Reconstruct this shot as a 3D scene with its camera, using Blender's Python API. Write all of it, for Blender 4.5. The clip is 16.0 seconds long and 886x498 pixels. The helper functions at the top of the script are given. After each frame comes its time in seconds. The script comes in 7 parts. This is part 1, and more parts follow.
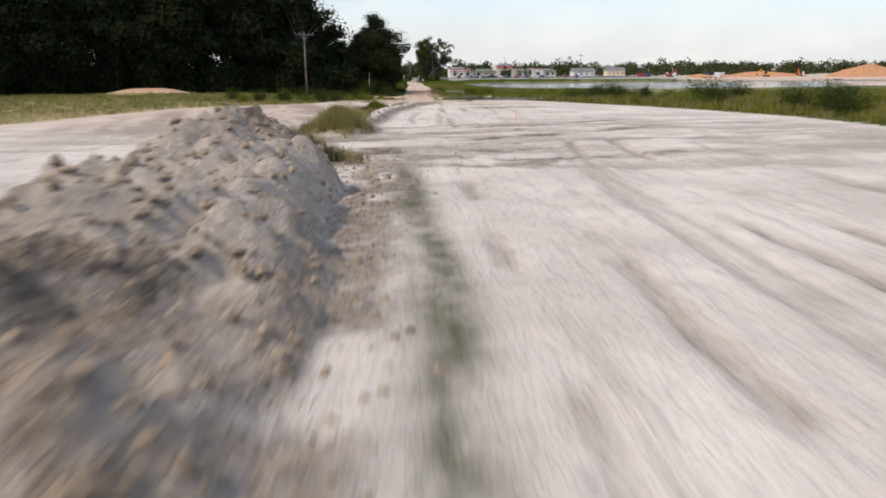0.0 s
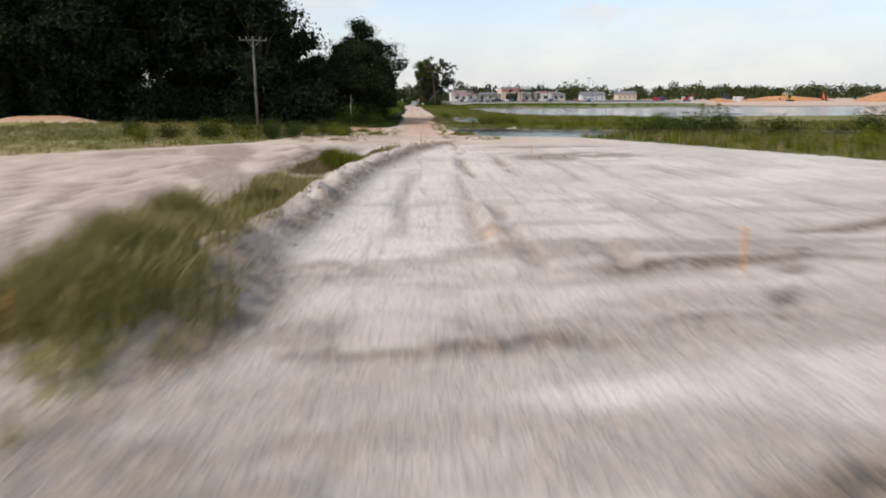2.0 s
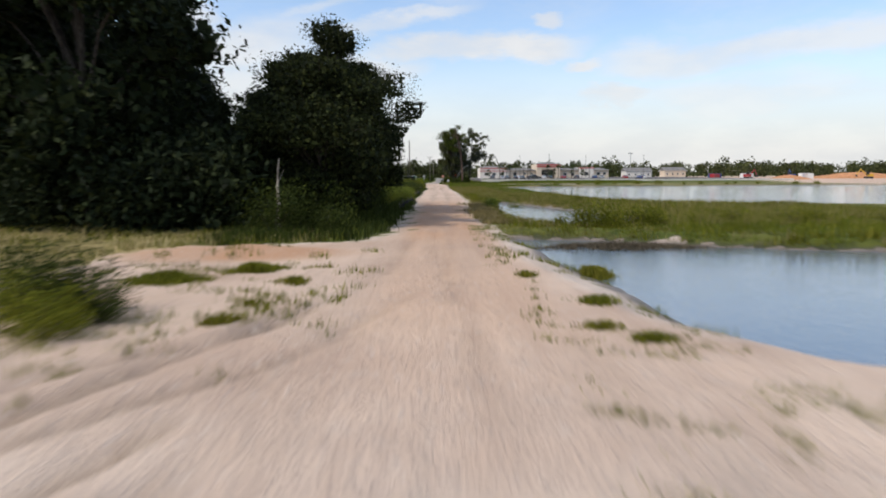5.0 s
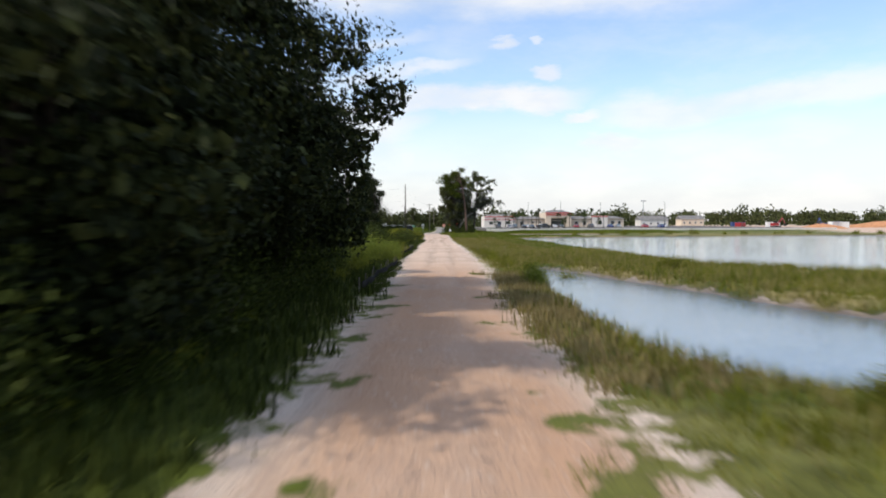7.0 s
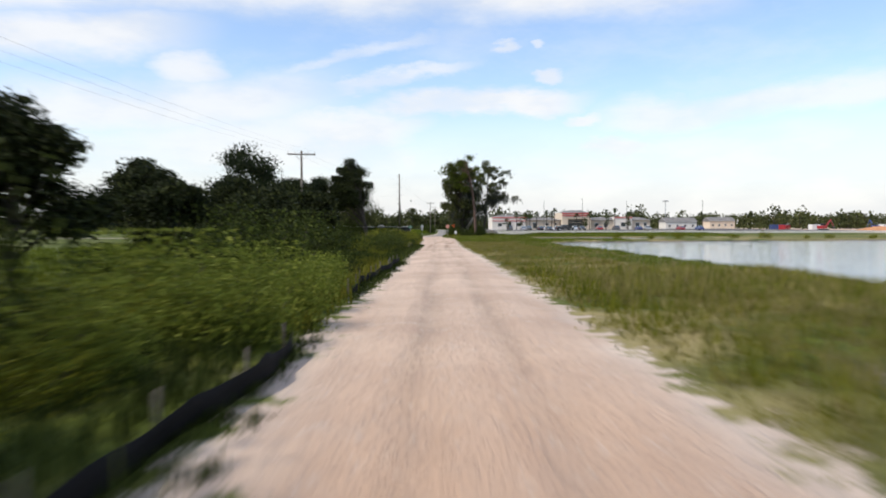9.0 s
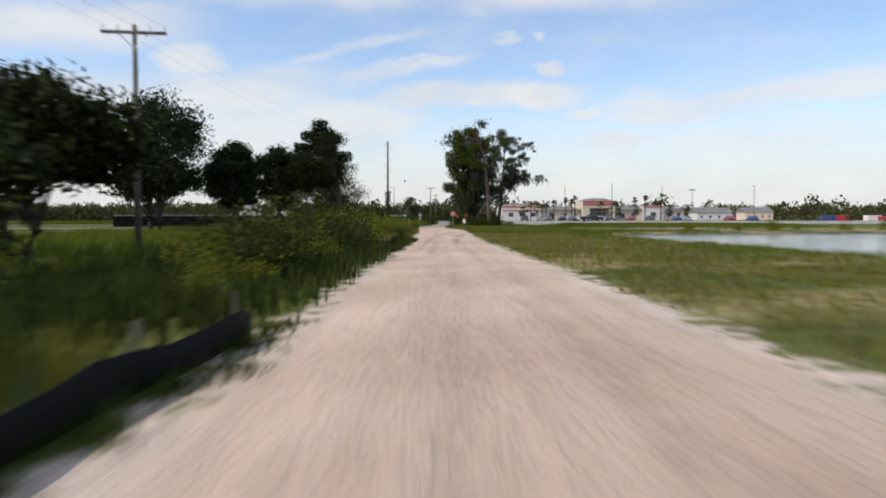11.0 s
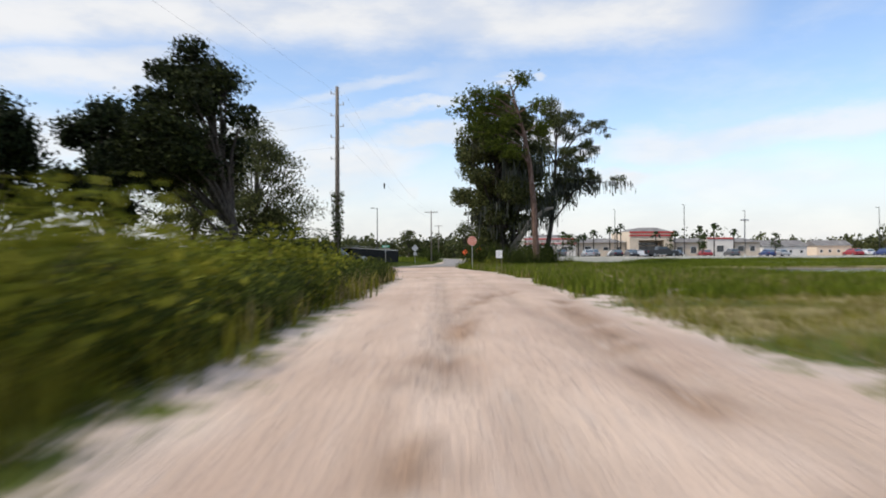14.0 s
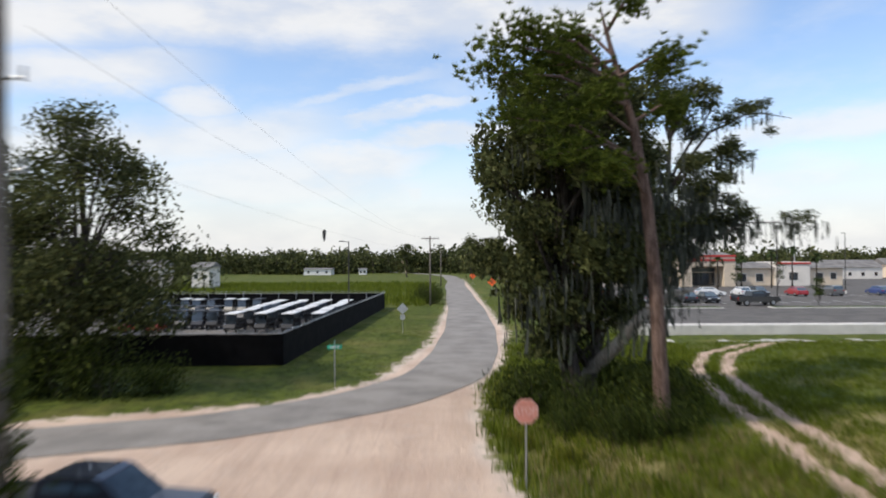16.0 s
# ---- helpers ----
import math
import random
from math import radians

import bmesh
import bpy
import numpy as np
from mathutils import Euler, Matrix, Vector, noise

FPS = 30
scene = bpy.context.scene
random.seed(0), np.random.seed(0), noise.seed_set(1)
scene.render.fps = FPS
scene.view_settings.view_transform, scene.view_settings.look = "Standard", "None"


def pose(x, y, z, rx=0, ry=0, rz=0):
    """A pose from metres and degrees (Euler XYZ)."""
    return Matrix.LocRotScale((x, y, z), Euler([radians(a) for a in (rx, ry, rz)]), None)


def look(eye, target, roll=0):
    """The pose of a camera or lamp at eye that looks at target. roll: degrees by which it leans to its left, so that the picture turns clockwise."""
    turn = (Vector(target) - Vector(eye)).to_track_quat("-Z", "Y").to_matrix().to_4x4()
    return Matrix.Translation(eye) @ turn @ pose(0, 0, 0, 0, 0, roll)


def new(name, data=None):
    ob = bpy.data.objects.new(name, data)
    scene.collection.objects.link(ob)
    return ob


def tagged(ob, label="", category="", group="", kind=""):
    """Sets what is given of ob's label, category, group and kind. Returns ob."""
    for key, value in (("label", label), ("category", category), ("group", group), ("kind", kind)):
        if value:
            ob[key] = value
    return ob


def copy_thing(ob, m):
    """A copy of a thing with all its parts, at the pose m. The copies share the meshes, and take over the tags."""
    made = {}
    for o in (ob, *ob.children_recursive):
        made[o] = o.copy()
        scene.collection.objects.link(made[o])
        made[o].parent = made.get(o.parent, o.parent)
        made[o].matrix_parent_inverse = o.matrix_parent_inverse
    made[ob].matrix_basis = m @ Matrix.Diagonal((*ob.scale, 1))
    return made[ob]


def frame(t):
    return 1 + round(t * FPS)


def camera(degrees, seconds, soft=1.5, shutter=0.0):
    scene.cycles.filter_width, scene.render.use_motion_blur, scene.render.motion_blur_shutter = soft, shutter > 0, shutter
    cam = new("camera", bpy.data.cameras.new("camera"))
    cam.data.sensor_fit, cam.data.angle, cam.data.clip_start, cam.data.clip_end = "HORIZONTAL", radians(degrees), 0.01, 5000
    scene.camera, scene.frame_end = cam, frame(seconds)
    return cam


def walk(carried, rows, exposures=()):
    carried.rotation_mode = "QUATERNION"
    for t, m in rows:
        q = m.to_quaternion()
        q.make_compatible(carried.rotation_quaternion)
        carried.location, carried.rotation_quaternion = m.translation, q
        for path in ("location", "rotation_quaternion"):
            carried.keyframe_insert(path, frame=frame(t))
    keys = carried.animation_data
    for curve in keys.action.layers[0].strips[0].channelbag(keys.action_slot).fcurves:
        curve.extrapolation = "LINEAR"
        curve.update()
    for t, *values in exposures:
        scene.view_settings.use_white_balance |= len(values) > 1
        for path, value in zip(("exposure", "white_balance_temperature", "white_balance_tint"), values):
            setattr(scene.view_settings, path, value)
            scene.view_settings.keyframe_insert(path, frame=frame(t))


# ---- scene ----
cam = camera(64.0, 16.0, 1.8, 0.6)
PATH = [
    (0.0, 0.000, 0.000, 4.531, -2.381, -14.030, 0.45),
    (0.5, 0.057, 7.452, 4.497, -2.398, -14.013, 0.47),
    (1.0, 0.122, 15.067, 4.506, -2.398, -13.997, 0.38),
    (1.5, 0.181, 22.601, 4.468, -2.381, -13.573, 0.35),
    (2.0, 0.295, 30.244, 4.428, -2.416, -12.228, 0.28),
    (2.5, 0.462, 37.998, 4.285, -2.434, -11.132, 0.38),
    (3.0, 0.591, 46.027, 4.181, -2.240, -10.151, 0.34),
    (3.5, 0.672, 54.055, 4.126, -1.376, -9.200, 0.2),
    (4.0, 0.711, 62.276, 4.063, -0.441, -8.159, 0.27),
    (4.5, 0.801, 70.552, 3.951, -0.441, -7.166, 0.25),
    (5.0, 0.849, 78.994, 3.880, -0.441, -6.136, 0.25),
    (7.5, 0.986, 116.139, 3.665, -0.353, -1.496, 0.25),
    (8.0, 0.835, 125.652, 3.507, -0.353, -1.126, 0.17),
    (10.5, 0.553, 172.917, 2.333, -0.212, -3.451, 0.09),
    (11.0, 0.390, 182.127, 2.088, -0.229, -2.518, 0.02),
    (11.5, 0.235, 191.558, 1.883, -0.229, -1.549, 0.24),
    (12.0, 0.113, 200.604, 1.645, -0.212, -0.579, 0.26),
    (12.5, -0.055, 209.677, 1.405, -0.194, 0.391, 0.25),
    (13.0, -0.119, 218.915, 1.353, -0.212, 0.568, 0.34),
    (13.5, -0.135, 228.180, 1.252, -0.176, 0.603, 0.3),
    (14.0, -0.014, 237.227, 1.499, -0.018, 0.568, 0.24),
    (14.5, 0.073, 246.603, 2.509, 0.123, 0.638, 0.24),
    (15.0, 0.105, 255.868, 4.108, 0.212, 0.638, 0.17),
    (15.5, 0.046, 265.244, 5.848, 0.194, 0.620, 0.19),
    (16.0, -0.014, 274.593, 7.540, 0.212, 0.638, 0.27),
]
walk(cam, [(t, pose(x, y, z, 90 + pitch, roll, yaw)) for t, x, y, z, yaw, pitch, roll in PATH],
     ((0.0, 0.13), (1.5, 0.12), (2.0, 0.06), (2.6, 0.12), (4.0, 0.08), (5.0, 0.06), (7.3, 0.28), (8.2, 0.28), (10.4, 0.12), (11.5, 0.0), (12.2, 0.05), (13.0, 0.15), (16.0, 0.17)))

# ---- world, sun, exposure ----
SUN_FROM = Vector((-0.80, -0.36, 0.96)).normalized()
world = bpy.data.worlds.new("sky")
scene.world = world
world.use_nodes = True
wn, wl = world.node_tree.nodes, world.node_tree.links
wn.clear()


def wnode(kind, **inputs):
    n = wn.new(kind)
    for k, v in inputs.items():
        n.inputs[int(k[1:])].default_value = v
    return n


def wmath(op, a, b=0.0, clamp=False):
    n = wn.new("ShaderNodeMath")
    n.operation, n.use_clamp = op, clamp
    for i, v in enumerate((a, b)):
        if hasattr(v, "is_linked"):
            wl.new(v, n.inputs[i])
        else:
            n.inputs[i].default_value = v
    return n.outputs[0]


sky = wn.new("ShaderNodeTexSky")
sky.sky_type, sky.sun_disc = "NISHITA", False
sky.sun_elevation = math.asin(SUN_FROM.z)
sky.sun_rotation = math.atan2(SUN_FROM.x, SUN_FROM.y)
sky.air_density, sky.dust_density, sky.ozone_density = 1.0, 1.0, 1.5
coord = wn.new("ShaderNodeTexCoord")
sep = wn.new("ShaderNodeSeparateXYZ")
wl.new(coord.outputs["Generated"], sep.inputs[0])
up = wmath("MAXIMUM", sep.outputs[2], 0.0)
flat = wmath("ADD", up, 0.10)
px, py = wmath("DIVIDE", sep.outputs[0], flat), wmath("DIVIDE", sep.outputs[1], flat)
comb = wn.new("ShaderNodeCombineXYZ")
wl.new(wmath("MULTIPLY", px, 0.55), comb.inputs[0])
wl.new(py, comb.inputs[1])
comb.inputs[2].default_value = 3.7
veil = wn.new("ShaderNodeTexNoise")
veil.inputs["Scale"].default_value, veil.inputs["Detail"].default_value = 0.85, 7.0
veil.inputs["Roughness"].default_value, veil.inputs["Distortion"].default_value = 0.55, 0.7
wl.new(comb.outputs[0], veil.inputs["Vector"])
puff = wn.new("ShaderNodeTexNoise")
puff.inputs["Scale"].default_value, puff.inputs["Detail"].default_value = 13.0, 6.0
puff.inputs["Roughness"].default_value = 0.55
stretch = wn.new("ShaderNodeMapping")
stretch.inputs["Scale"].default_value = (0.6, 0.6, 1.6)
wl.new(coord.outputs["Generated"], stretch.inputs["Vector"])
wl.new(stretch.outputs[0], puff.inputs["Vector"])


def wrange(value, a, b, c, d):
    n = wn.new("ShaderNodeMapRange")
    n.interpolation_type = "SMOOTHSTEP"
    wl.new(value, n.inputs[0])
    for i, v in enumerate((a, b, c, d)):
        n.inputs[i + 1].default_value = v
    return n.outputs[0]


# directions ahead, as slopes: u to the right, v upwards, frayed by noise
ahead = wmath("MAXIMUM", sep.outputs[1], 0.05)
front = wrange(sep.outputs[1], 0.3, 0.6, 0.0, 1.0)
fray = wn.new("ShaderNodeTexNoise")
fray.inputs["Scale"].default_value, fray.inputs["Detail"].default_value = 9.0, 7.0
fray.inputs["Roughness"].default_value = 0.62
drawn = wn.new("ShaderNodeMapping")
drawn.inputs["Scale"].default_value = (0.55, 0.55, 1.5)
drawn.inputs["Rotation"].default_value = (0, radians(-9), 0)
wl.new(coord.outputs["Generated"], drawn.inputs["Vector"])
wl.new(drawn.outputs[0], fray.inputs["Vector"])
torn = wmath("SUBTRACT", fray.outputs[0], 0.5)
lumps = wmath("SUBTRACT", puff.outputs[0], 0.5)
u = wmath("ADD", wmath("DIVIDE", sep.outputs[0], ahead), wmath("MULTIPLY", lumps, 0.11))
v = wmath("ADD", wmath("DIVIDE", sep.outputs[2], ahead), wmath("MULTIPLY", torn, 0.095))


def streak(u0, v0, u1, v1, w, s, soft=0.1):
    """A drawn-out cloud between two directions."""
    lean = (v1 - v0) / (u1 - u0)
    d = wmath("ABSOLUTE", wmath("SUBTRACT", v, wmath("ADD", wmath("MULTIPLY", u, lean), v0 - lean * u0)))
    ends = wmath("MULTIPLY", wrange(u, u0 - soft, u0 + soft, 0.0, 1.0), wrange(u, u1 - soft, u1 + soft, 1.0, 0.0))
    return wmath("MULTIPLY", ends, wrange(d, w * 0.15, w * 1.1, s, 0.0))


def heaped(u0, v0, ru, rv, s):
    """A small heap cloud."""
    a = wmath("POWER", wmath("ABSOLUTE", wmath("DIVIDE", wmath("SUBTRACT", u, u0), ru)), 2.0)
    b = wmath("POWER", wmath("ABSOLUTE", wmath("DIVIDE", wmath("SUBTRACT", v, v0), rv)), 2.0)
    return wrange(wmath("ADD", a, b), 0.0, 1.5, s, 0.0)


clouds = [heaped(-0.24, 0.105, 0.24, 0.05, 0.8), streak(-1.0, 0.085, 0.02, 0.085, 0.06, 0.65, 0.1), streak(-1.2, 0.335, 0.40, 0.345, 0.068, 0.92, 0.08), streak(-1.2, 0.255, -0.36, 0.262, 0.045, 0.85, 0.08), streak(-1.0, 0.15, -0.16, 0.165, 0.060, 0.8, 0.1),
          streak(-0.22, 0.20, -0.01, 0.268, 0.016, 0.5, 0.06), streak(-0.17, 0.18, 0.04, 0.23, 0.016, 0.7, 0.04), streak(-0.10, 0.166, 0.20, 0.176, 0.022, 0.9, 0.05),
          streak(0.24, 0.148, 0.95, 0.235, 0.036, 0.75, 0.06), streak(0.26, 0.085, 1.1, 0.10, 0.075, 0.72, 0.12),
          heaped(-0.34, 0.215, 0.05, 0.028, 0.8), heaped(-0.12, 0.135, 0.12, 0.030, 0.85), heaped(0.085, 0.254, 0.022, 0.011, 0.8), heaped(0.146, 0.213, 0.026, 0.012, 0.85),
          heaped(0.14, 0.256, 0.012, 0.006, 0.6), heaped(0.21, 0.150, 0.034, 0.012, 0.85), heaped(0.25, 0.102, 0.07, 0.020, 0.85), heaped(-0.035, 0.09, 0.02, 0.014, 0.7), heaped(0.31, 0.055, 0.06, 0.014, 0.7), heaped(0.38, 0.05, 0.04, 0.02, 0.7)]
seen = clouds[0]
for c in clouds[1:]:
    seen = wmath("MAXIMUM", seen, c)
seen = wmath("MULTIPLY", seen, wmath("MULTIPLY", front, wrange(puff.outputs[0], 0.30, 0.58, 0.72, 1.0)))
thin = wmath("MULTIPLY", front, wrange(fray.outputs[0], 0.42, 0.75, 0.0, 0.28))
high = wmath("MULTIPLY", wrange(veil.outputs[0], 0.41, 0.65, 0.05, 1.0), wmath("SUBTRACT", 1.0, front))
low = wmath("MULTIPLY", wrange(puff.outputs[0], 0.48, 0.64, 0.0, 0.8), wrange(up, 0.05, 0.13, 1.0, 0.0))
haze = wrange(up, 0.0, 0.19, 0.90, 0.0)
cover = wmath("MAXIMUM", wmath("MAXIMUM", wmath("MAXIMUM", high, low), haze), wmath("MAXIMUM", seen, thin), True)
tintsky = wn.new("ShaderNodeMixRGB")
tintsky.blend_type, tintsky.inputs[0].default_value = "MULTIPLY", 1.0
wl.new(sky.outputs[0], tintsky.inputs[1])
tintsky.inputs[2].default_value = (1.95, 1.94, 2.02, 1)
mixsky = wn.new("ShaderNodeMixRGB")
wl.new(cover, mixsky.inputs[0])
wl.new(tintsky.outputs[0], mixsky.inputs[1])
cloud = wn.new("ShaderNodeMixRGB")
wl.new(wrange(puff.outputs[0], 0.35, 0.65, 0.0, 1.0), cloud.inputs[0])
cloud.inputs[1].default_value, cloud.inputs[2].default_value = (7.9, 8.0, 8.2, 1), (8.9, 8.85, 8.8, 1)
wl.new(cloud.outputs[0], mixsky.inputs[2])
back = wnode("ShaderNodeBackground", _1=0.093)
wl.new(mixsky.outputs[0], back.inputs[0])
wout = wn.new("ShaderNodeOutputWorld")
wl.new(back.outputs[0], wout.inputs[0])

sun_data = bpy.data.lights.new("sun", "SUN")
sun_data.energy, sun_data.angle, sun_data.color = 2.55, radians(1.2), (1.0, 0.90, 0.76)
sun = new("sun", sun_data)
sun.matrix_world = look(SUN_FROM * 300, (0, 0, 0))

# ---- materials ----


class Nodes:
    """A small builder for node materials."""

    def __init__(self, name):
        self.mat = bpy.data.materials.new(name)
        self.mat.use_nodes = True
        self.n, self.l = self.mat.node_tree.nodes, self.mat.node_tree.links
        self.bsdf = self.n["Principled BSDF"]
        self.pos = self.n.new("ShaderNodeNewGeometry").outputs["Position"]

    def put(self, value, socket):
        if hasattr(value, "is_linked"):
            self.l.new(value, socket)
        else:
            socket.default_value = value

    def noise(self, scale, detail=4, rough=0.55, stretch=None, at=None, distort=0.0):
        t = self.n.new("ShaderNodeTexNoise")
        t.inputs["Scale"].default_value, t.inputs["Detail"].default_value = scale, detail
        t.inputs["Roughness"].default_value, t.inputs["Distortion"].default_value = rough, distort
        source = at or self.pos
        if stretch:
            m = self.n.new("ShaderNodeMapping")
            m.inputs["Scale"].default_value = stretch
            self.l.new(source, m.inputs["Vector"])
            source = m.outputs[0]
        self.l.new(source, t.inputs["Vector"])
        return t.outputs[0]

    def math(self, op, a, b=0.0, clamp=False):
        m = self.n.new("ShaderNodeMath")
        m.operation, m.use_clamp = op, clamp
        self.put(a, m.inputs[0])
        self.put(b, m.inputs[1])
        return m.outputs[0]

    def span(self, v, a, b, c=0.0, d=1.0):
        m = self.n.new("ShaderNodeMapRange")
        m.interpolation_type = "SMOOTHSTEP"
        for i, x in enumerate((v, a, b, c, d)):
            self.put(x, m.inputs[i])
        return m.outputs[0]

    def mix(self, f, a, b, mode="MIX"):
        m = self.n.new("ShaderNodeMixRGB")
        m.blend_type = mode
        for i, x in enumerate((f, a, b)):
            self.put((*x, 1) if isinstance(x, tuple) and len(x) == 3 else x, m.inputs[i])
        return m.outputs[0]

    def attr(self, name):
        a = self.n.new("ShaderNodeAttribute")
        a.attribute_name = name
        return a.outputs["Fac"]

    def island(self):
        return self.n.new("ShaderNodeNewGeometry").outputs["Random Per Island"]

    def each(self):
        return self.n.new("ShaderNodeObjectInfo").outputs["Random"]

    def bump(self, height, strength=0.4, dist=0.05):
        b = self.n.new("ShaderNodeBump")
        b.inputs["Strength"].default_value, b.inputs["Distance"].default_value = strength, dist
        self.l.new(height, b.inputs["Height"])
        self.l.new(b.outputs[0], self.bsdf.inputs["Normal"])

    def done(self, color, rough=0.8, metal=0.0, spec=0.5):
        self.put((*color, 1) if isinstance(color, tuple) and len(color) == 3 else color, self.bsdf.inputs["Base Color"])
        self.put(rough, self.bsdf.inputs["Roughness"])
        self.put(metal, self.bsdf.inputs["Metallic"])
        self.bsdf.inputs["Specular IOR Level"].default_value = spec
        return self.mat


def plain(name, color, rough=0.6, metal=0.0, vary=0.12, scale=6.0, grain=60.0, bump=0.15, spec=0.5):
    """A painted or bare surface with stains at one scale and grain at another."""
    k = Nodes(name)
    a, b = k.noise(scale, 5), k.noise(grain, 3)
    dark, lite = tuple(c * (1 - vary) for c in color), tuple(min(1, c * (1 + vary)) for c in color)
    c = k.mix(k.span(a, 0.3, 0.7), dark, lite)
    c = k.mix(k.math("MULTIPLY", k.span(b, 0.45, 0.75), vary), c, tuple(x * 0.6 for x in color))
    if bump:
        k.bump(b, bump, 0.01)
    return k.done(c, k.span(a, 0.2, 0.8, max(0.05, rough - 0.1), min(1, rough + 0.1)), metal, spec)


def leafy(name, dark, mid, lite, glow=0.25, rough=0.7):
    """Foliage: each leaf or blade has its own tone, some light passes through."""
    k = Nodes(name)
    r = k.island()
    c = k.mix(k.span(r, 0.0, 0.55), dark, mid)
    c = k.mix(k.span(r, 0.6, 1.0), c, lite)
    big = k.noise(0.35, 3)
    c = k.mix(k.span(big, 0.35, 0.7, 0.0, 0.45), c, dark)
    k.done(c, rough, 0.0, 0.1)
    tr = k.n.new("ShaderNodeBsdfTranslucent")
    k.put(k.mix(0.5, c, lite), tr.inputs[0])
    m = k.n.new("ShaderNodeMixShader")
    m.inputs[0].default_value = glow
    k.l.new(k.bsdf.outputs[0], m.inputs[1])
    k.l.new(tr.outputs[0], m.inputs[2])
    k.l.new(m.outputs[0], k.n["Material Output"].inputs[0])
    return k.mat


def ground_material():
    k = Nodes("sand_and_grass")
    n1, n2, n3, n4 = k.noise(0.22, 5), k.noise(1.7, 5), k.noise(14.0, 4), k.noise(70.0, 3)
    streak = k.noise(0.9, 5, 0.6, (2.6, 0.16, 1.0), distort=0.6)
    # pale fill sand, greyer and browner in patches
    sand = k.mix(k.span(n1, 0.35, 0.68), (0.56, 0.487, 0.425), (0.72, 0.637, 0.560))
    sand = k.mix(k.span(streak, 0.54, 0.68, 0.0, 0.40), sand, (0.40, 0.355, 0.315))
    sand = k.mix(k.span(n2, 0.55, 0.74, 0.0, 0.28), sand, (0.42, 0.375, 0.335))
    # packed road sand, pinker
    road = k.mix(k.span(n1, 0.3, 0.7), (0.50, 0.360, 0.272), (0.65, 0.500, 0.388))
    road = k.mix(k.span(streak, 0.47, 0.72, 0.0, 0.34), road, (0.40, 0.275, 0.21))
    road = k.mix(k.span(n2, 0.55, 0.75, 0.0, 0.35), road, (0.58, 0.50, 0.43))
    c = k.mix(k.attr("road"), sand, road)
    # dark dug soil, also laid on bank sides turned from the sun
    lump = k.noise(2.2, 7, 0.68, (1.2, 0.6, 1.0), distort=0.4)
    chunk = k.noise(5.5, 3, 0.55)
    soil = k.mix(k.span(n2, 0.35, 0.65), (0.088, 0.057, 0.035), (0.215, 0.155, 0.102))
    soil = k.mix(k.span(chunk, 0.50, 0.58, 0.0, 0.75), soil, (0.315, 0.240, 0.168))
    soil = k.mix(k.span(lump, 0.49, 0.41, 0.0, 0.85), soil, (0.055, 0.041, 0.032))
    mud_and_shade = k.math("MULTIPLY", k.attr("mud_and_shade"), k.span(n2, 0.25, 0.52, 0.55, 1.0))
    c = k.mix(mud_and_shade, c, soil)
    orange = k.math("MULTIPLY", k.attr("clay"), k.span(n1, 0.3, 0.6, 0.4, 1.0))
    c = k.mix(orange, c, (0.48, 0.27, 0.15))
    packed = k.math("SUBTRACT", 1.0, k.math("MULTIPLY", k.attr("road"), 0.80))
    c = k.mix(k.math("MULTIPLY", packed, k.span(lump, 0.56, 0.68, 0.0, 0.32)), c, (0.27, 0.225, 0.185))
    drag = k.noise(1.1, 6, 0.62, (2.2, 0.11, 1.0), distort=0.5)
    c = k.mix(k.math("MULTIPLY", packed, k.span(drag, 0.55, 0.67, 0.0, 0.34)), c, (0.33, 0.275, 0.23))
    band = k.noise(0.55, 3, 0.5, (1.6, 0.05, 1.0), distort=0.2)
    c = k.mix(k.math("MULTIPLY", k.attr("road"), k.span(band, 0.50, 0.66, 0.0, 0.28)), c, (0.40, 0.285, 0.215))
    n5 = k.noise(5.0, 5, 0.6, (1.6, 0.5, 1.0))
    c = k.mix(k.math("MULTIPLY", packed, k.span(n5, 0.53, 0.72, 0.0, 0.20)), c, (0.30, 0.25, 0.21))
    c = k.mix(k.span(n5, 0.30, 0.44, 0.25, 0.0), c, (0.66, 0.60, 0.54))
    c = k.mix(k.math("MULTIPLY", packed, k.span(n3, 0.50, 0.75, 0.0, 0.20)), c, (0.20, 0.165, 0.135))
    c = k.mix(k.span(n4, 0.3, 0.8, 0.0, 0.14), c, (0.75, 0.70, 0.64))
    # turf between the blades
    turf = k.mix(k.span(n2, 0.32, 0.66), (0.038, 0.056, 0.006), (0.098, 0.125, 0.014))
    turf = k.mix(k.span(n1, 0.45, 0.7, 0.0, 0.4), turf, (0.22, 0.185, 0.06))
    dry = k.mix(k.span(n2, 0.3, 0.7), (0.26, 0.21, 0.085), (0.42, 0.34, 0.17))
    turf = k.mix(k.attr("dry"), turf, dry)
    olive = k.mix(k.span(n3, 0.35, 0.65), (0.062, 0.060, 0.034), (0.135, 0.128, 0.075))
    c = k.mix(k.math("MULTIPLY", k.attr("olive"), k.span(n2, 0.30, 0.60, 0.60, 1.0)), c, olive)
    edge = k.math("ADD", k.attr("grass"), k.math("MULTIPLY", k.math("SUBTRACT", n2, 0.5), 1.5))
    edge = k.math("ADD", edge, k.math("MULTIPLY", k.math("SUBTRACT", n3, 0.5), 0.5))
    c = k.mix(k.span(edge, 0.40, 0.62), c, turf)
    wet = k.attr("wet")
    c = k.mix(wet, c, k.mix(0.78, c, (0.03, 0.026, 0.02)))
    h = k.math("ADD", k.math("MULTIPLY", n3, 0.5), k.math("MULTIPLY", lump, 1.0))
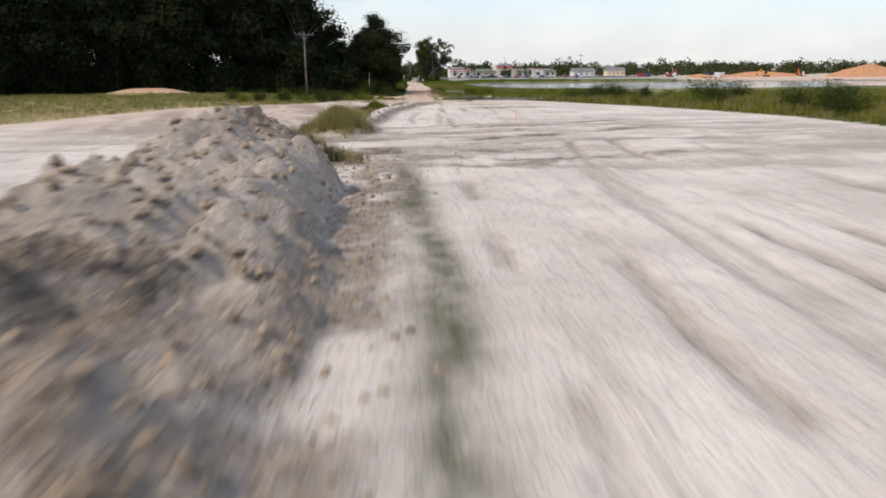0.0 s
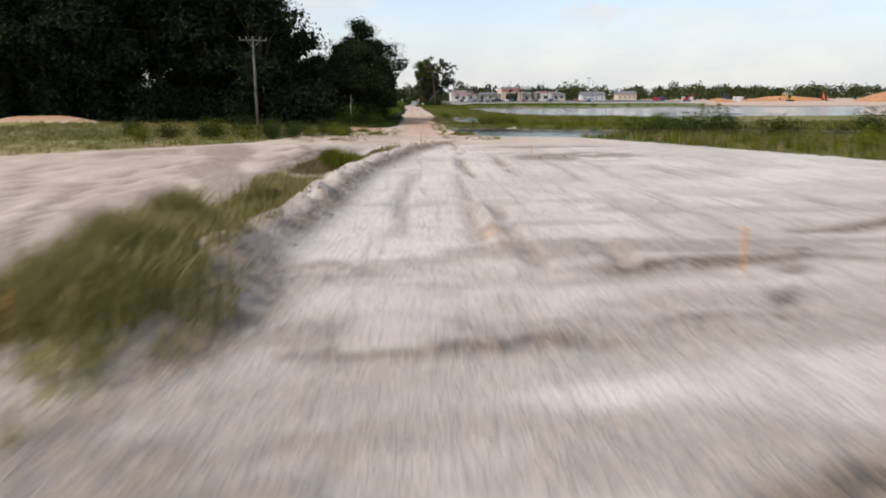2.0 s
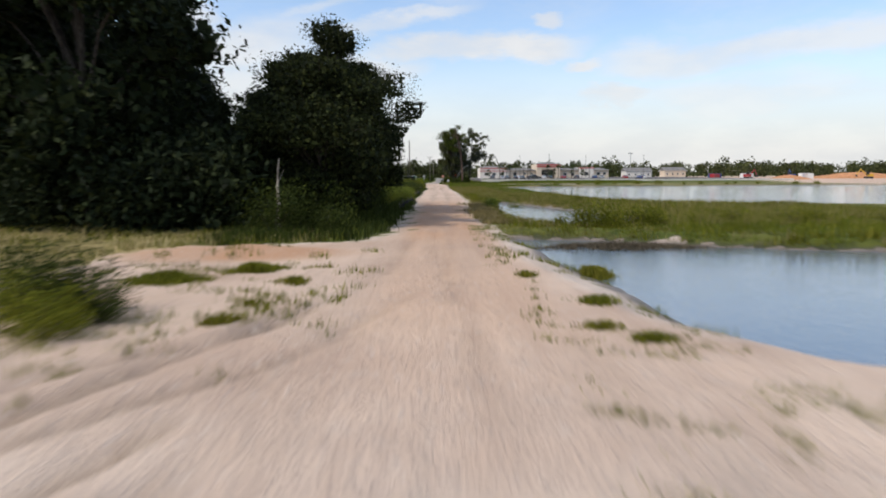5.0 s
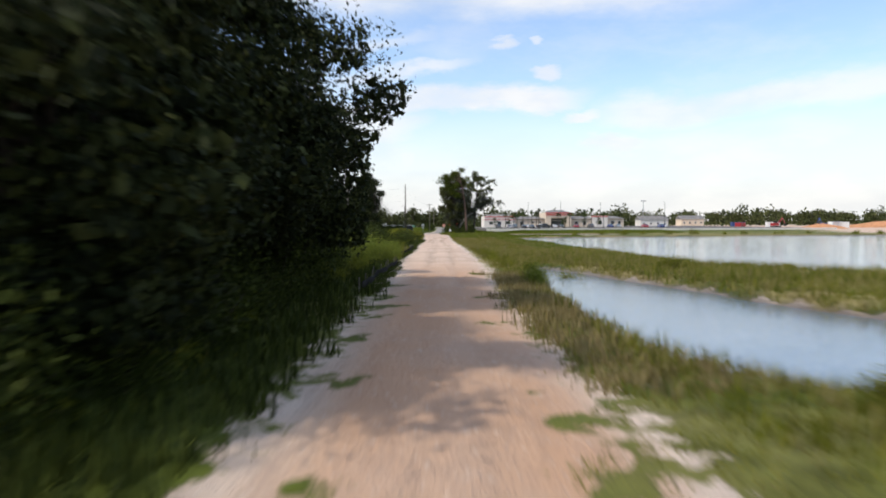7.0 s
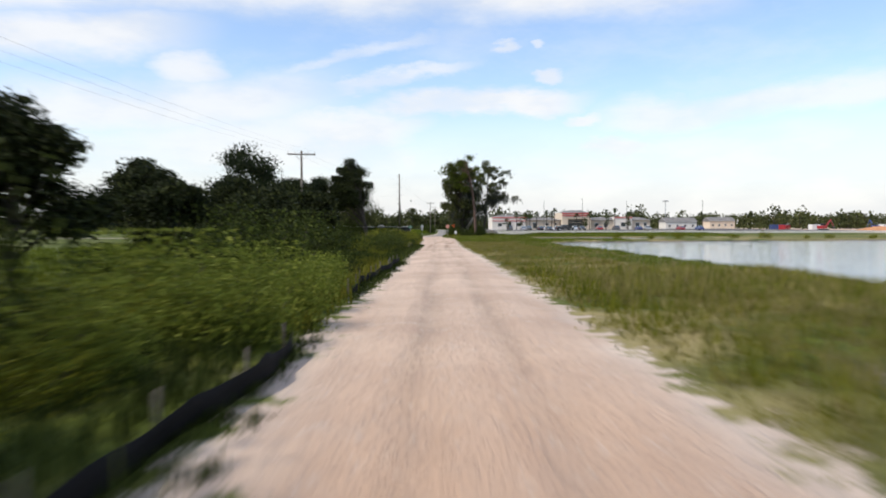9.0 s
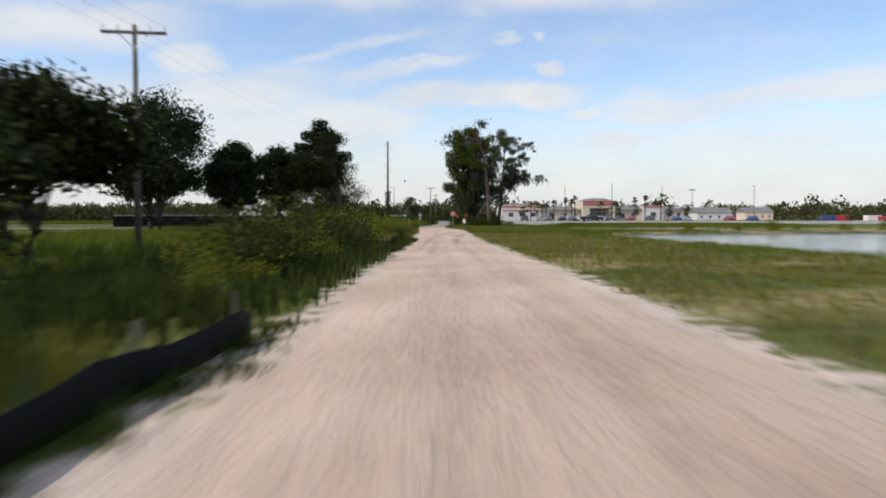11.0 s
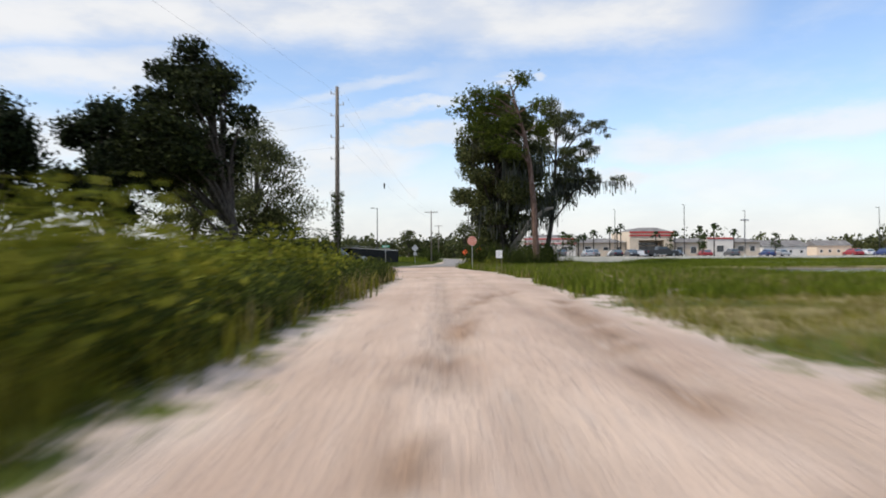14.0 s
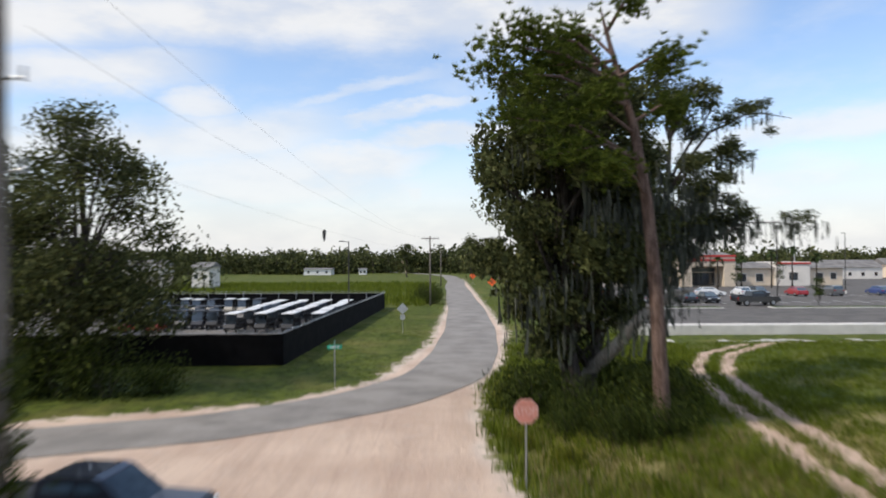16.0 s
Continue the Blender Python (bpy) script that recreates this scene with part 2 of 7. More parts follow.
    h = k.math("ADD", h, k.math("MULTIPLY", k.math("MULTIPLY", chunk, mud_and_shade), 1.2))
    k.bump(h, 0.8, 0.12)
    return k.done(c, k.math("SUBTRACT", 0.95, k.math("MULTIPLY", wet, 0.55)), 0.0, 0.25)


def water_material():
    k = Nodes("pond_water")
    n = k.noise(5.0, 3, 0.55, (0.6, 1.5, 1.0))
    k.bump(n, 0.30, 0.04)
    d = k.noise(0.15, 4)
    # pale blue base makes up in colour for sky reflection the surface lacks
    c = k.mix(k.span(d, 0.4, 0.65), (0.105, 0.140, 0.185), (0.150, 0.180, 0.215))
    k.bsdf.inputs["IOR"].default_value = 1.6
    return k.done(c, 0.05, 0.0, 1.0)


def asphalt_material(name="worn_asphalt", base=0.235):
    k = Nodes(name)
    n1, n2, n3 = k.noise(0.5, 5), k.noise(9.0, 4), k.noise(120.0, 2)
    c = k.mix(k.span(n1, 0.3, 0.7), (base * 0.84, base * 0.78, base * 0.71), (base * 1.24, base * 1.15, base * 1.04))
    c = k.mix(k.span(n2, 0.5, 0.75, 0, 0.35), c, (base * 0.6,) * 3)
    c = k.mix(k.span(n3, 0.55, 0.8, 0, 0.4), c, (base * 1.9, base * 1.85, base * 1.8))
    k.bump(n3, 0.4, 0.01)
    return k.done(c, 0.88, 0.0, 0.3)


def bark_material(name, dark, lite):
    k = Nodes(name)
    n1, n2 = k.noise(3.0, 5, 0.6, (3, 3, 0.5)), k.noise(26.0, 4, 0.6, (2, 2, 0.5))
    c = k.mix(k.span(n1, 0.35, 0.65), dark, lite)
    c = k.mix(k.span(n2, 0.45, 0.7, 0, 0.6), c, tuple(x * 0.5 for x in dark))
    k.bump(n2, 0.8, 0.03)
    return k.done(c, 0.9, 0.0, 0.2)


def glass_material(name="dark_glass", tint=(0.02, 0.025, 0.03)):
    k = Nodes(name)
    n = k.noise(2.0, 3)
    return k.done(k.mix(k.span(n, 0.3, 0.7), tint, tuple(t * 1.8 for t in tint)), 0.06, 0.0, 0.9)


def light_lens(name, color):
    k = Nodes(name)
    return k.done(k.mix(k.span(k.noise(40.0, 2), 0.3, 0.7), color, tuple(min(1, c * 1.2) for c in color)), 0.12, 0.0, 0.8)


M_GROUND, M_WATER, M_ASPHALT = ground_material(), water_material(), asphalt_material()
M_LOT = asphalt_material("parking_asphalt", 0.115)
M_YARD = asphalt_material("yard_asphalt", 0.17)
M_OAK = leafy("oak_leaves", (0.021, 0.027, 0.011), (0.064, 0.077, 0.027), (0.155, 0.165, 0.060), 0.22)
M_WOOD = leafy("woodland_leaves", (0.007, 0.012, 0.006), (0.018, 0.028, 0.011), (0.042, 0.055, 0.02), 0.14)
M_MAPLE = leafy("light_leaves", (0.020, 0.032, 0.010), (0.05, 0.072, 0.02), (0.10, 0.125, 0.04), 0.25)
M_PINE = leafy("pine_needles", (0.035, 0.052, 0.008), (0.09, 0.125, 0.018), (0.18, 0.21, 0.036), 0.25)
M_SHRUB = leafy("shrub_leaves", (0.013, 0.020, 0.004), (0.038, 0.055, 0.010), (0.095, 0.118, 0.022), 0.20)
M_WEED = leafy("weed_leaves", (0.048, 0.062, 0.006), (0.138, 0.158, 0.014), (0.28, 0.27, 0.034), 0.26)
M_GRASS = leafy("green_grass", (0.060, 0.066, 0.006), (0.150, 0.154, 0.015), (0.29, 0.26, 0.042), 0.24)
M_LAWN = leafy("mown_grass", (0.024, 0.046, 0.003), (0.058, 0.094, 0.006), (0.115, 0.155, 0.014), 0.22)
M_FIELD = leafy("field_grass", (0.045, 0.066, 0.005), (0.112, 0.150, 0.012), (0.225, 0.255, 0.034), 0.24)
M_DRY = leafy("dry_grass", (0.16, 0.14, 0.05), (0.33, 0.28, 0.12), (0.50, 0.42, 0.22), 0.25)
M_STRAW = leafy("straw_grass", (0.115, 0.100, 0.030), (0.26, 0.225, 0.082), (0.42, 0.36, 0.155), 0.3)
M_BUSH = leafy("bush_leaves", (0.052, 0.075, 0.009), (0.140, 0.180, 0.024), (0.26, 0.29, 0.055), 0.3)
M_TAN = leafy("tan_grass", (0.14, 0.110, 0.045), (0.26, 0.205, 0.095), (0.37, 0.31, 0.15), 0.25)
M_LITTER = leafy("dead_reeds", (0.05, 0.042, 0.028), (0.11, 0.09, 0.06), (0.21, 0.175, 0.12), 0.1)
M_OLIVE = leafy("olive_creeping_grass", (0.06, 0.06, 0.03), (0.10, 0.098, 0.05), (0.15, 0.145, 0.075), 0.2)
M_MOSS = leafy("spanish_moss", (0.030, 0.034, 0.026), (0.065, 0.072, 0.056), (0.13, 0.138, 0.108), 0.2)
# leaf tones sunk towards black, so the crowns' shade sits in the colour
M_SHADE = leafy("shade_darkened_leaves", (0.006, 0.010, 0.004), (0.020, 0.028, 0.008), (0.058, 0.070, 0.020), 0.10)
M_PALM = leafy("palm_fronds", (0.02, 0.035, 0.012), (0.045, 0.07, 0.02), (0.08, 0.11, 0.04), 0.2)
M_BARK = bark_material("oak_bark", (0.036, 0.030, 0.025), (0.095, 0.082, 0.070))
M_PINEBARK = bark_material("pine_bark", (0.09, 0.055, 0.042), (0.22, 0.15, 0.12))
M_PALEBARK = bark_material("pale_dead_wood", (0.24, 0.215, 0.185), (0.42, 0.39, 0.34))
M_POLE = bark_material("weathered_pole", (0.11, 0.095, 0.08), (0.25, 0.225, 0.20))
M_STEEL = plain("galvanised_steel", (0.42, 0.43, 0.44), 0.42, 0.85, 0.15, 8, 90)
M_DARKSTEEL = plain("dark_bronze_steel", (0.035, 0.033, 0.032), 0.5, 0.3)
M_WIRE = plain("wire", (0.03, 0.03, 0.032), 0.6, 0.2, bump=0)
M_SCREEN = plain("black_privacy_mesh", (0.006, 0.006, 0.007), 0.85, 0, 0.35, 1.3, 140, 0.4, 0.08)
M_SILT = plain("black_silt_fabric", (0.009, 0.009, 0.010), 0.85, 0, 0.35, 2.0, 120, 0.4, 0.1)
M_STUCCO = plain("cream_stucco", (0.66, 0.56, 0.44), 0.9, 0, 0.06, 0.8, 30, 0.2, 0.2)
M_STUCCO2 = plain("white_stucco", (0.74, 0.70, 0.64), 0.9, 0, 0.06, 0.8, 30, 0.2, 0.2)
M_REDTRIM = plain("red_painted_trim", (0.50, 0.045, 0.04), 0.5, 0, 0.12)
M_ROOF = plain("grey_shingle_roof", (0.20, 0.195, 0.19), 0.9, 0, 0.25, 0.6, 14, 0.4, 0.2)
M_CONCRETE = plain("pale_concrete", (0.60, 0.58, 0.54), 0.9, 0, 0.10, 0.7, 25, 0.3, 0.2)
M_PAINT = plain("white_road_paint", (0.72, 0.72, 0.70), 0.7, 0, 0.12, 4, 40)
M_GLASS = glass_material()
M_WINDSHIELD = glass_material("windscreen_glass", (0.05, 0.075, 0.10))
M_RUBBER = plain("tyre_rubber", (0.018, 0.018, 0.019), 0.8, 0, 0.2, 10, 80)
M_CHROME = plain("chrome", (0.62, 0.63, 0.65), 0.15, 1.0, 0.06, bump=0)
M_LAMP = light_lens("headlamp_lens", (0.62, 0.64, 0.66))
M_TAIL = light_lens("tail_lens", (0.30, 0.02, 0.02))
M_WHITE = plain("white_plastic", (0.74, 0.74, 0.73), 0.45, 0, 0.05)
M_BLACKPLASTIC = plain("black_plastic", (0.02, 0.02, 0.021), 0.55)
M_STOP = plain("sun_faded_red_sheeting", (0.56, 0.225, 0.17), 0.55, 0, 0.10, 5, 40)
M_LEGEND = plain("faded_white_legend", (0.66, 0.42, 0.36), 0.5, 0, 0.08)
M_SIGNWHITE = plain("white_sign_sheet", (0.76, 0.77, 0.78), 0.45, 0, 0.06)
M_SIGNGREY = plain("grey_print", (0.40, 0.42, 0.45), 0.6)
M_SIGNGREEN = plain("green_street_sign", (0.02, 0.40, 0.25), 0.45, 0, 0.1)
M_SIGNBACK = plain("bare_aluminium_back", (0.55, 0.56, 0.57), 0.5, 0.4, 0.1)
M_ORANGE = plain("orange_work_sign", (0.85, 0.13, 0.025), 0.5, 0, 0.08)
M_STAKE = plain("orange_lath", (0.85, 0.30, 0.03), 0.7, 0, 0.15)
M_CLAY = plain("orange_clay", (0.52, 0.26, 0.13), 0.95, 0, 0.25, 0.8, 12, 0.8, 0.1)
M_ROCK = plain("grey_soil_clod", (0.29, 0.225, 0.165), 0.95, 0, 0.4, 3, 22, 0.9, 0.1)
M_PIPE = plain("yellow_machine_paint", (0.62, 0.36, 0.03), 0.5, 0, 0.12)


def paint(name, color):
    k = Nodes(name)
    n = k.noise(3.0, 4)
    k.bsdf.inputs["Coat Weight"].default_value = 0.6
    return k.done(k.mix(k.span(n, 0.3, 0.7), tuple(c * 0.9 for c in color), color), 0.32, 0.15, 0.5)


P_NAVY, P_BLACK, P_SILVER = paint("navy_paint", (0.010, 0.013, 0.024)), paint("black_paint", (0.012, 0.012, 0.014)), paint("silver_paint", (0.40, 0.41, 0.42))
P_WHITE, P_RED, P_BLUE = paint("white_paint", (0.76, 0.76, 0.76)), paint("red_paint", (0.36, 0.02, 0.025)), paint("blue_paint", (0.03, 0.06, 0.20))
P_GREY, P_BEIGE = paint("grey_paint", (0.10, 0.105, 0.11)), paint("beige_paint", (0.48, 0.44, 0.36))

# ---- building helpers ----


def part(name, bm, material, parent=None, label="", smooth=False):
    """Links a bmesh as one mesh object, under parent if one is given."""
    me = bpy.data.meshes.new(name)
    bm.to_mesh(me)
    bm.free()
    me.materials.append(material)
    if smooth:
        me.polygons.foreach_set("use_smooth", [True] * len(me.polygons))
    ob = new(name, me)
    if parent:
        ob.parent = parent
    if label:
        ob["label"] = label
    return ob


def raw(name, V, F, material, parent=None, label="", smooth=False):
    """Links arrays of vertices and of triangles or quads as one mesh object."""
    V, F = np.asarray(V, np.float32), np.asarray(F, np.int32)
    me = bpy.data.meshes.new(name)
    k = F.shape[1]
    me.vertices.add(len(V))
    me.vertices.foreach_set("co", V.ravel())
    me.loops.add(F.size)
    me.loops.foreach_set("vertex_index", F.ravel())
    me.polygons.add(len(F))
    me.polygons.foreach_set("loop_start", np.arange(0, F.size, k, dtype=np.int32))
    me.polygons.foreach_set("use_smooth", np.full(len(F), smooth))
    me.update(calc_edges=True)
    me.materials.append(material)
    ob = new(name, me)
    if parent:
        ob.parent = parent
    if label:
        ob["label"] = label
    return ob


def thing(name, at, label, category, group="", rz=0.0, kind=""):
    e = new(name)
    e.empty_display_size = 0.2
    e.matrix_world = pose(at[0], at[1], at[2], 0, 0, rz)
    return tagged(e, label, category, group, kind)


def box(bm, c, s, bevel=0.0, taper=1.0, turn=None):
    """A box of size s round c; taper narrows its top; bevelled edges."""
    made = bmesh.ops.create_cube(bm, size=1.0)["verts"]
    for v in made:
        f = taper if v.co.z > 0 else 1.0
        v.co = Vector((v.co.x * s[0] * f, v.co.y * s[1] * f, v.co.z * s[2]))
        if turn:
            v.co = turn @ v.co
        v.co += Vector(c)
    if bevel:
        edges = {e for v in made for e in v.link_edges}
        bmesh.ops.bevel(bm, geom=list(edges), offset=bevel, segments=2, affect="EDGES", profile=0.6)


def rod(bm, a, b, r0, r1=None, n=8, caps=True):
    """A tapered round bar from a to b."""
    a, b = Vector(a), Vector(b)
    q = (b - a).to_track_quat("Z", "Y")
    rings = []
    for p, r in ((a, r0), (b, r0 if r1 is None else r1)):
        rings.append([bm.verts.new(p + q @ Vector((r * math.cos(2 * math.pi * i / n), r * math.sin(2 * math.pi * i / n), 0))) for i in range(n)])
    for i in range(n):
        bm.faces.new((rings[0][i], rings[0][(i + 1) % n], rings[1][(i + 1) % n], rings[1][i]))
    if caps:
        bm.faces.new(rings[0][::-1])
        bm.faces.new(rings[1])


def prism(bm, outline, y0, y1, inset=0.0, axis="y"):
    """An outline in x, z drawn out along y (or in y, z along x); inset narrows the far ends by height."""
    zs = [p[1] for p in outline]
    lo, hi = min(zs), max(zs)
    sides = []
    for y, sgn in ((y0, 1), (y1, -1)):
        row = []
        for u, z in outline:
            w = y + sgn * inset * (z - lo) / max(1e-6, hi - lo)
            row.append(bm.verts.new((u, w, z) if axis == "y" else (w, u, z)))
        sides.append(row)
    n = len(outline)
    for i in range(n):
        bm.faces.new((sides[0][i], sides[0][(i + 1) % n], sides[1][(i + 1) % n], sides[1][i]))
    bm.faces.new(sides[0][::-1])
    bm.faces.new(sides[1])
    bmesh.ops.recalc_face_normals(bm, faces=bm.faces)


def lattice(x, y, seed):
    """Smooth noise from 0 to 1 at arrays of places, one cell a metre."""
    xi, yi = np.floor(x).astype(np.int64), np.floor(y).astype(np.int64)
    fx, fy = x - xi, y - yi
    fx, fy = fx * fx * (3 - 2 * fx), fy * fy * (3 - 2 * fy)

    def rnd(a, b):
        h = (a * 374761393 + b * 668265263 + seed * 974711) & 0x7FFFFFFF
        h = ((h ^ (h >> 13)) * 1274126177) & 0x7FFFFFFF
        return ((h ^ (h >> 16)) & 0xFFFF) / 65535.0

    a = rnd(xi, yi) * (1 - fx) + rnd(xi + 1, yi) * fx
    b = rnd(xi, yi + 1) * (1 - fx) + rnd(xi + 1, yi + 1) * fx
    return a * (1 - fy) + b * fy


def fbm(x, y, size, seed, octaves=4):
    total, amp, norm = 0.0, 1.0, 0.0
    for o in range(octaves):
        total = total + amp * lattice(x / size * 2 ** o + 17.3 * o, y / size * 2 ** o - 9.1 * o, seed + o)
        norm += amp
        amp *= 0.5
    return total / norm


def smooth(v, a, b):
    t = np.clip((v - a) / (b - a), 0, 1)
    return t * t * (3 - 2 * t)


def inside(x, y, poly):
    """Distance to a polygon's edge at arrays of places: positive inside."""
    best, odd = np.full(np.shape(x), 1e9), np.zeros(np.shape(x), bool)
    for (ax, ay), (bx, by) in zip(poly, poly[1:] + poly[:1]):
        dx, dy = bx - ax, by - ay
        t = np.clip(((x - ax) * dx + (y - ay) * dy) / (dx * dx + dy * dy), 0, 1)
        best = np.minimum(best, np.hypot(x - ax - t * dx, y - ay - t * dy))
        cross = (ay > y) != (by > y)
        odd ^= cross & (x < ax + (y - ay) * dx / (dy if dy else 1e-9))
    return np.where(odd, best, -best)


def off(x, y, line):
    """Distance from a line of points, and how far along it (0 to 1)."""
    best, along, n = np.full(np.shape(x), 1e9), np.zeros(np.shape(x)), len(line) - 1
    for i in range(n):
        (ax, ay), (bx, by) = line[i], line[i + 1]
        dx, dy = bx - ax, by - ay
        t = np.clip(((x - ax) * dx + (y - ay) * dy) / (dx * dx + dy * dy), 0, 1)
        d = np.hypot(x - ax - t * dx, y - ay - t * dy)
        along = np.where(d < best, (i + t) / n, along)
        best = np.minimum(best, d)
    return best, along


# ---- the lie of the land ----
FALL_Y = [-200, 20, 78, 106, 150, 190, 230, 290, 5000]
FALL_Z = [1.5, 1.4, 1.2, 1.0, 0.85, 0.62, 0.42, 0.35, 0.35]
SAND = [(-60, -300), (-40, -60), (-36, 20), (-30, 40), (-26, 55), (-22, 68), (-15, 78), (-11, 83), (-10, 92), (-10.5, 103), (-7, 107.5), (-2.4, 109.5), (-1.5, 113), (-1.6, 125),
        (-1.7, 140), (-1.9, 165), (-1.8, 200), (-1.7, 235), (-2.3, 250), (-2.4, 272), (-4.6, 287), (-6.0, 291), (-12.5, 292.6), (-18, 296.5), (-90, 296.5),
        (-90, 303), (-24, 304.1), (-8.7, 309.5), (-4.2, 316), (-1.5, 333), (0.2, 380), (1.0, 480), (5.9, 480), (5.9, 360), (5.8, 341),
        (3.9, 323), (2.2, 315), (1.5, 306), (1.6, 300), (3.8, 287), (4.0, 275), (3.7, 250), (3.6, 232), (4.0, 212), (4.2, 185), (4.2, 150),
        (3.5, 137), (3.5, 124), (4.0, 112), (4.2, 100), (5.6, 91), (8, 88.5), (13, 87), (17.6, 76), (22, 66), (24.7, 58), (26.6, 50), (27, 39), (30, 10), (60, -300)]
POND_NEAR = [(4.7, 114), (5.1, 106), (5.8, 99), (6.4, 93.5), (8.2, 90.5), (13, 89), (24, 84), (45, 80), (46, 103), (25, 107), (17.5, 108.5), (11, 111), (8, 113.5)]
POND_STRIP = [(7.8, 157.5), (6.8, 147), (6.2, 138), (6.0, 130), (6.3, 123), (8.2, 120.5), (14, 121.5), (16, 128), (13.6, 136), (11.4, 144), (9.4, 151)]
POND_FAR = [(16.5, 252), (17.2, 235), (18.5, 220), (19, 200), (19.2, 185), (19.6, 168), (20.8, 155), (27, 147.5), (45, 146), (80, 154), (125, 170), (165, 200), (165, 268), (80, 272), (40, 266), (25, 264)]
POND_END = [(19.5, 281), (17.9, 289), (19.6, 300), (26, 305.5), (40, 306), (50, 297), (46, 285), (32, 278)]
PONDS = ((POND_NEAR, 0.55, "near"), (POND_STRIP, 0.55, "strip"), (POND_FAR, 0.10, "far"), (POND_END, 0.08, "end"))
MOUND = [(-4.0, -14), (-4.0, 3), (-4.1, 9), (-4.5, 14), (-4.8, 19.2)]
RIDGE = [(-3.6, 41), (-2.7, 50), (-2.1, 60), (-0.9, 68.5), (0.4, 74), (2.2, 80), (3.6, 88)]
TRACK = [(5.2, 255), (6.4, 259.5), (7.4, 264), (8.5, 269), (9.7, 276.5), (11.7, 287), (12.9, 295), (13.8, 303), (14.4, 309), (16.2, 318), (19.5, 326), (25, 330.6), (60, 332.5)]
# wheel tracks: lines, half gauge, depth
RUTS = [([(8.2, 2), (7.9, 12), (7.7, 18), (7.7, 27), (8.8, 38)], 1.0, 0.13), ([(2.7, 2), (2.5, 8), (2.5, 20), (2.9, 26), (3.4, 34)], 1.0, 0.11), ([(5.3, 3), (5.5, 12), (5.8, 22), (6.6, 32)], 0.3, 0.06),
        ([(12, -2), (13.2, 14), (14, 28), (18, 44)], 0.95, 0.10), ([(17, 0), (18.6, 20), (22, 40)], 0.9, 0.07), ([(3.4, 41), (3.6, 51), (3.6, 56), (3.5, 61), (3.7, 69), (4.4, 78)], 0.9, 0.16),
        ([(0.7, 44), (1.0, 53), (1.2, 60), (1.8, 70), (2.4, 82)], 0.95, 0.10), ([(7.0, 44), (7.4, 54), (7.8, 62), (7.2, 72)], 0.9, 0.06), ([(11, 46), (12.4, 58), (12.2, 68)], 0.9, 0.09),
        ([(3, 73.6), (6, 75.4), (9, 76.6), (13, 77.4), (17, 76)], 0.8, 0.05), ([(5.5, 69.4), (7.5, 70), (10, 69.6), (14, 67)], 0.5, 0.12),
        ([(-18, 20), (-15, 40), (-11, 62), (-5, 80), (0.2, 98)], 0.85, 0.12), ([(-16, 30), (-12.5, 44), (-7.6, 62), (-2.4, 80), (1.4, 92)], 0.8, 0.10),
        ([(-2.6, 88), (0.2, 98), (1.0, 120), (1.2, 160), (1.0, 210), (0.9, 260), (0.2, 296)], 0.85, 0.05),
        ([(2.6, 84), (1.6, 104), (1.5, 130), (1.4, 180), (1.6, 230), (0.9, 262), (-2.5, 290), (-12, 300)], 0.85, 0.035), ([(-24, 15), (-21, 44), (-16, 66), (-7, 82), (0, 94)], 0.9, 0.09),
        ([(0.40, 214), (0.42, 226), (0.6, 234), (0.95, 244), (1.5, 252), (2.2, 256), (3.6, 259)], 1.02, 0.06)]
# churned bands that cross the fill, wide and shallow
BANDS = [[(-3, 38.6), (1.6, 39), (5.5, 39.8), (9.4, 46), (17, 49)], [(-7, 33.6), (-4, 34.4), (-1.6, 35.3), (0.5, 36.1), (6, 36.6)], [(1.6, 32.6), (5.8, 33.3), (10, 34.2), (17, 34)],
         [(-4, 29.2), (-0.5, 30.8), (1, 30.9), (3.1, 29.9), (8, 31.5)], [(2, 34.4), (8.9, 37.7), (17, 45.5)], [(-2.6, 26.4), (2, 25.6), (8, 27.2), (15, 30)], [(3, 42.4), (8, 43.4), (14, 41)]]


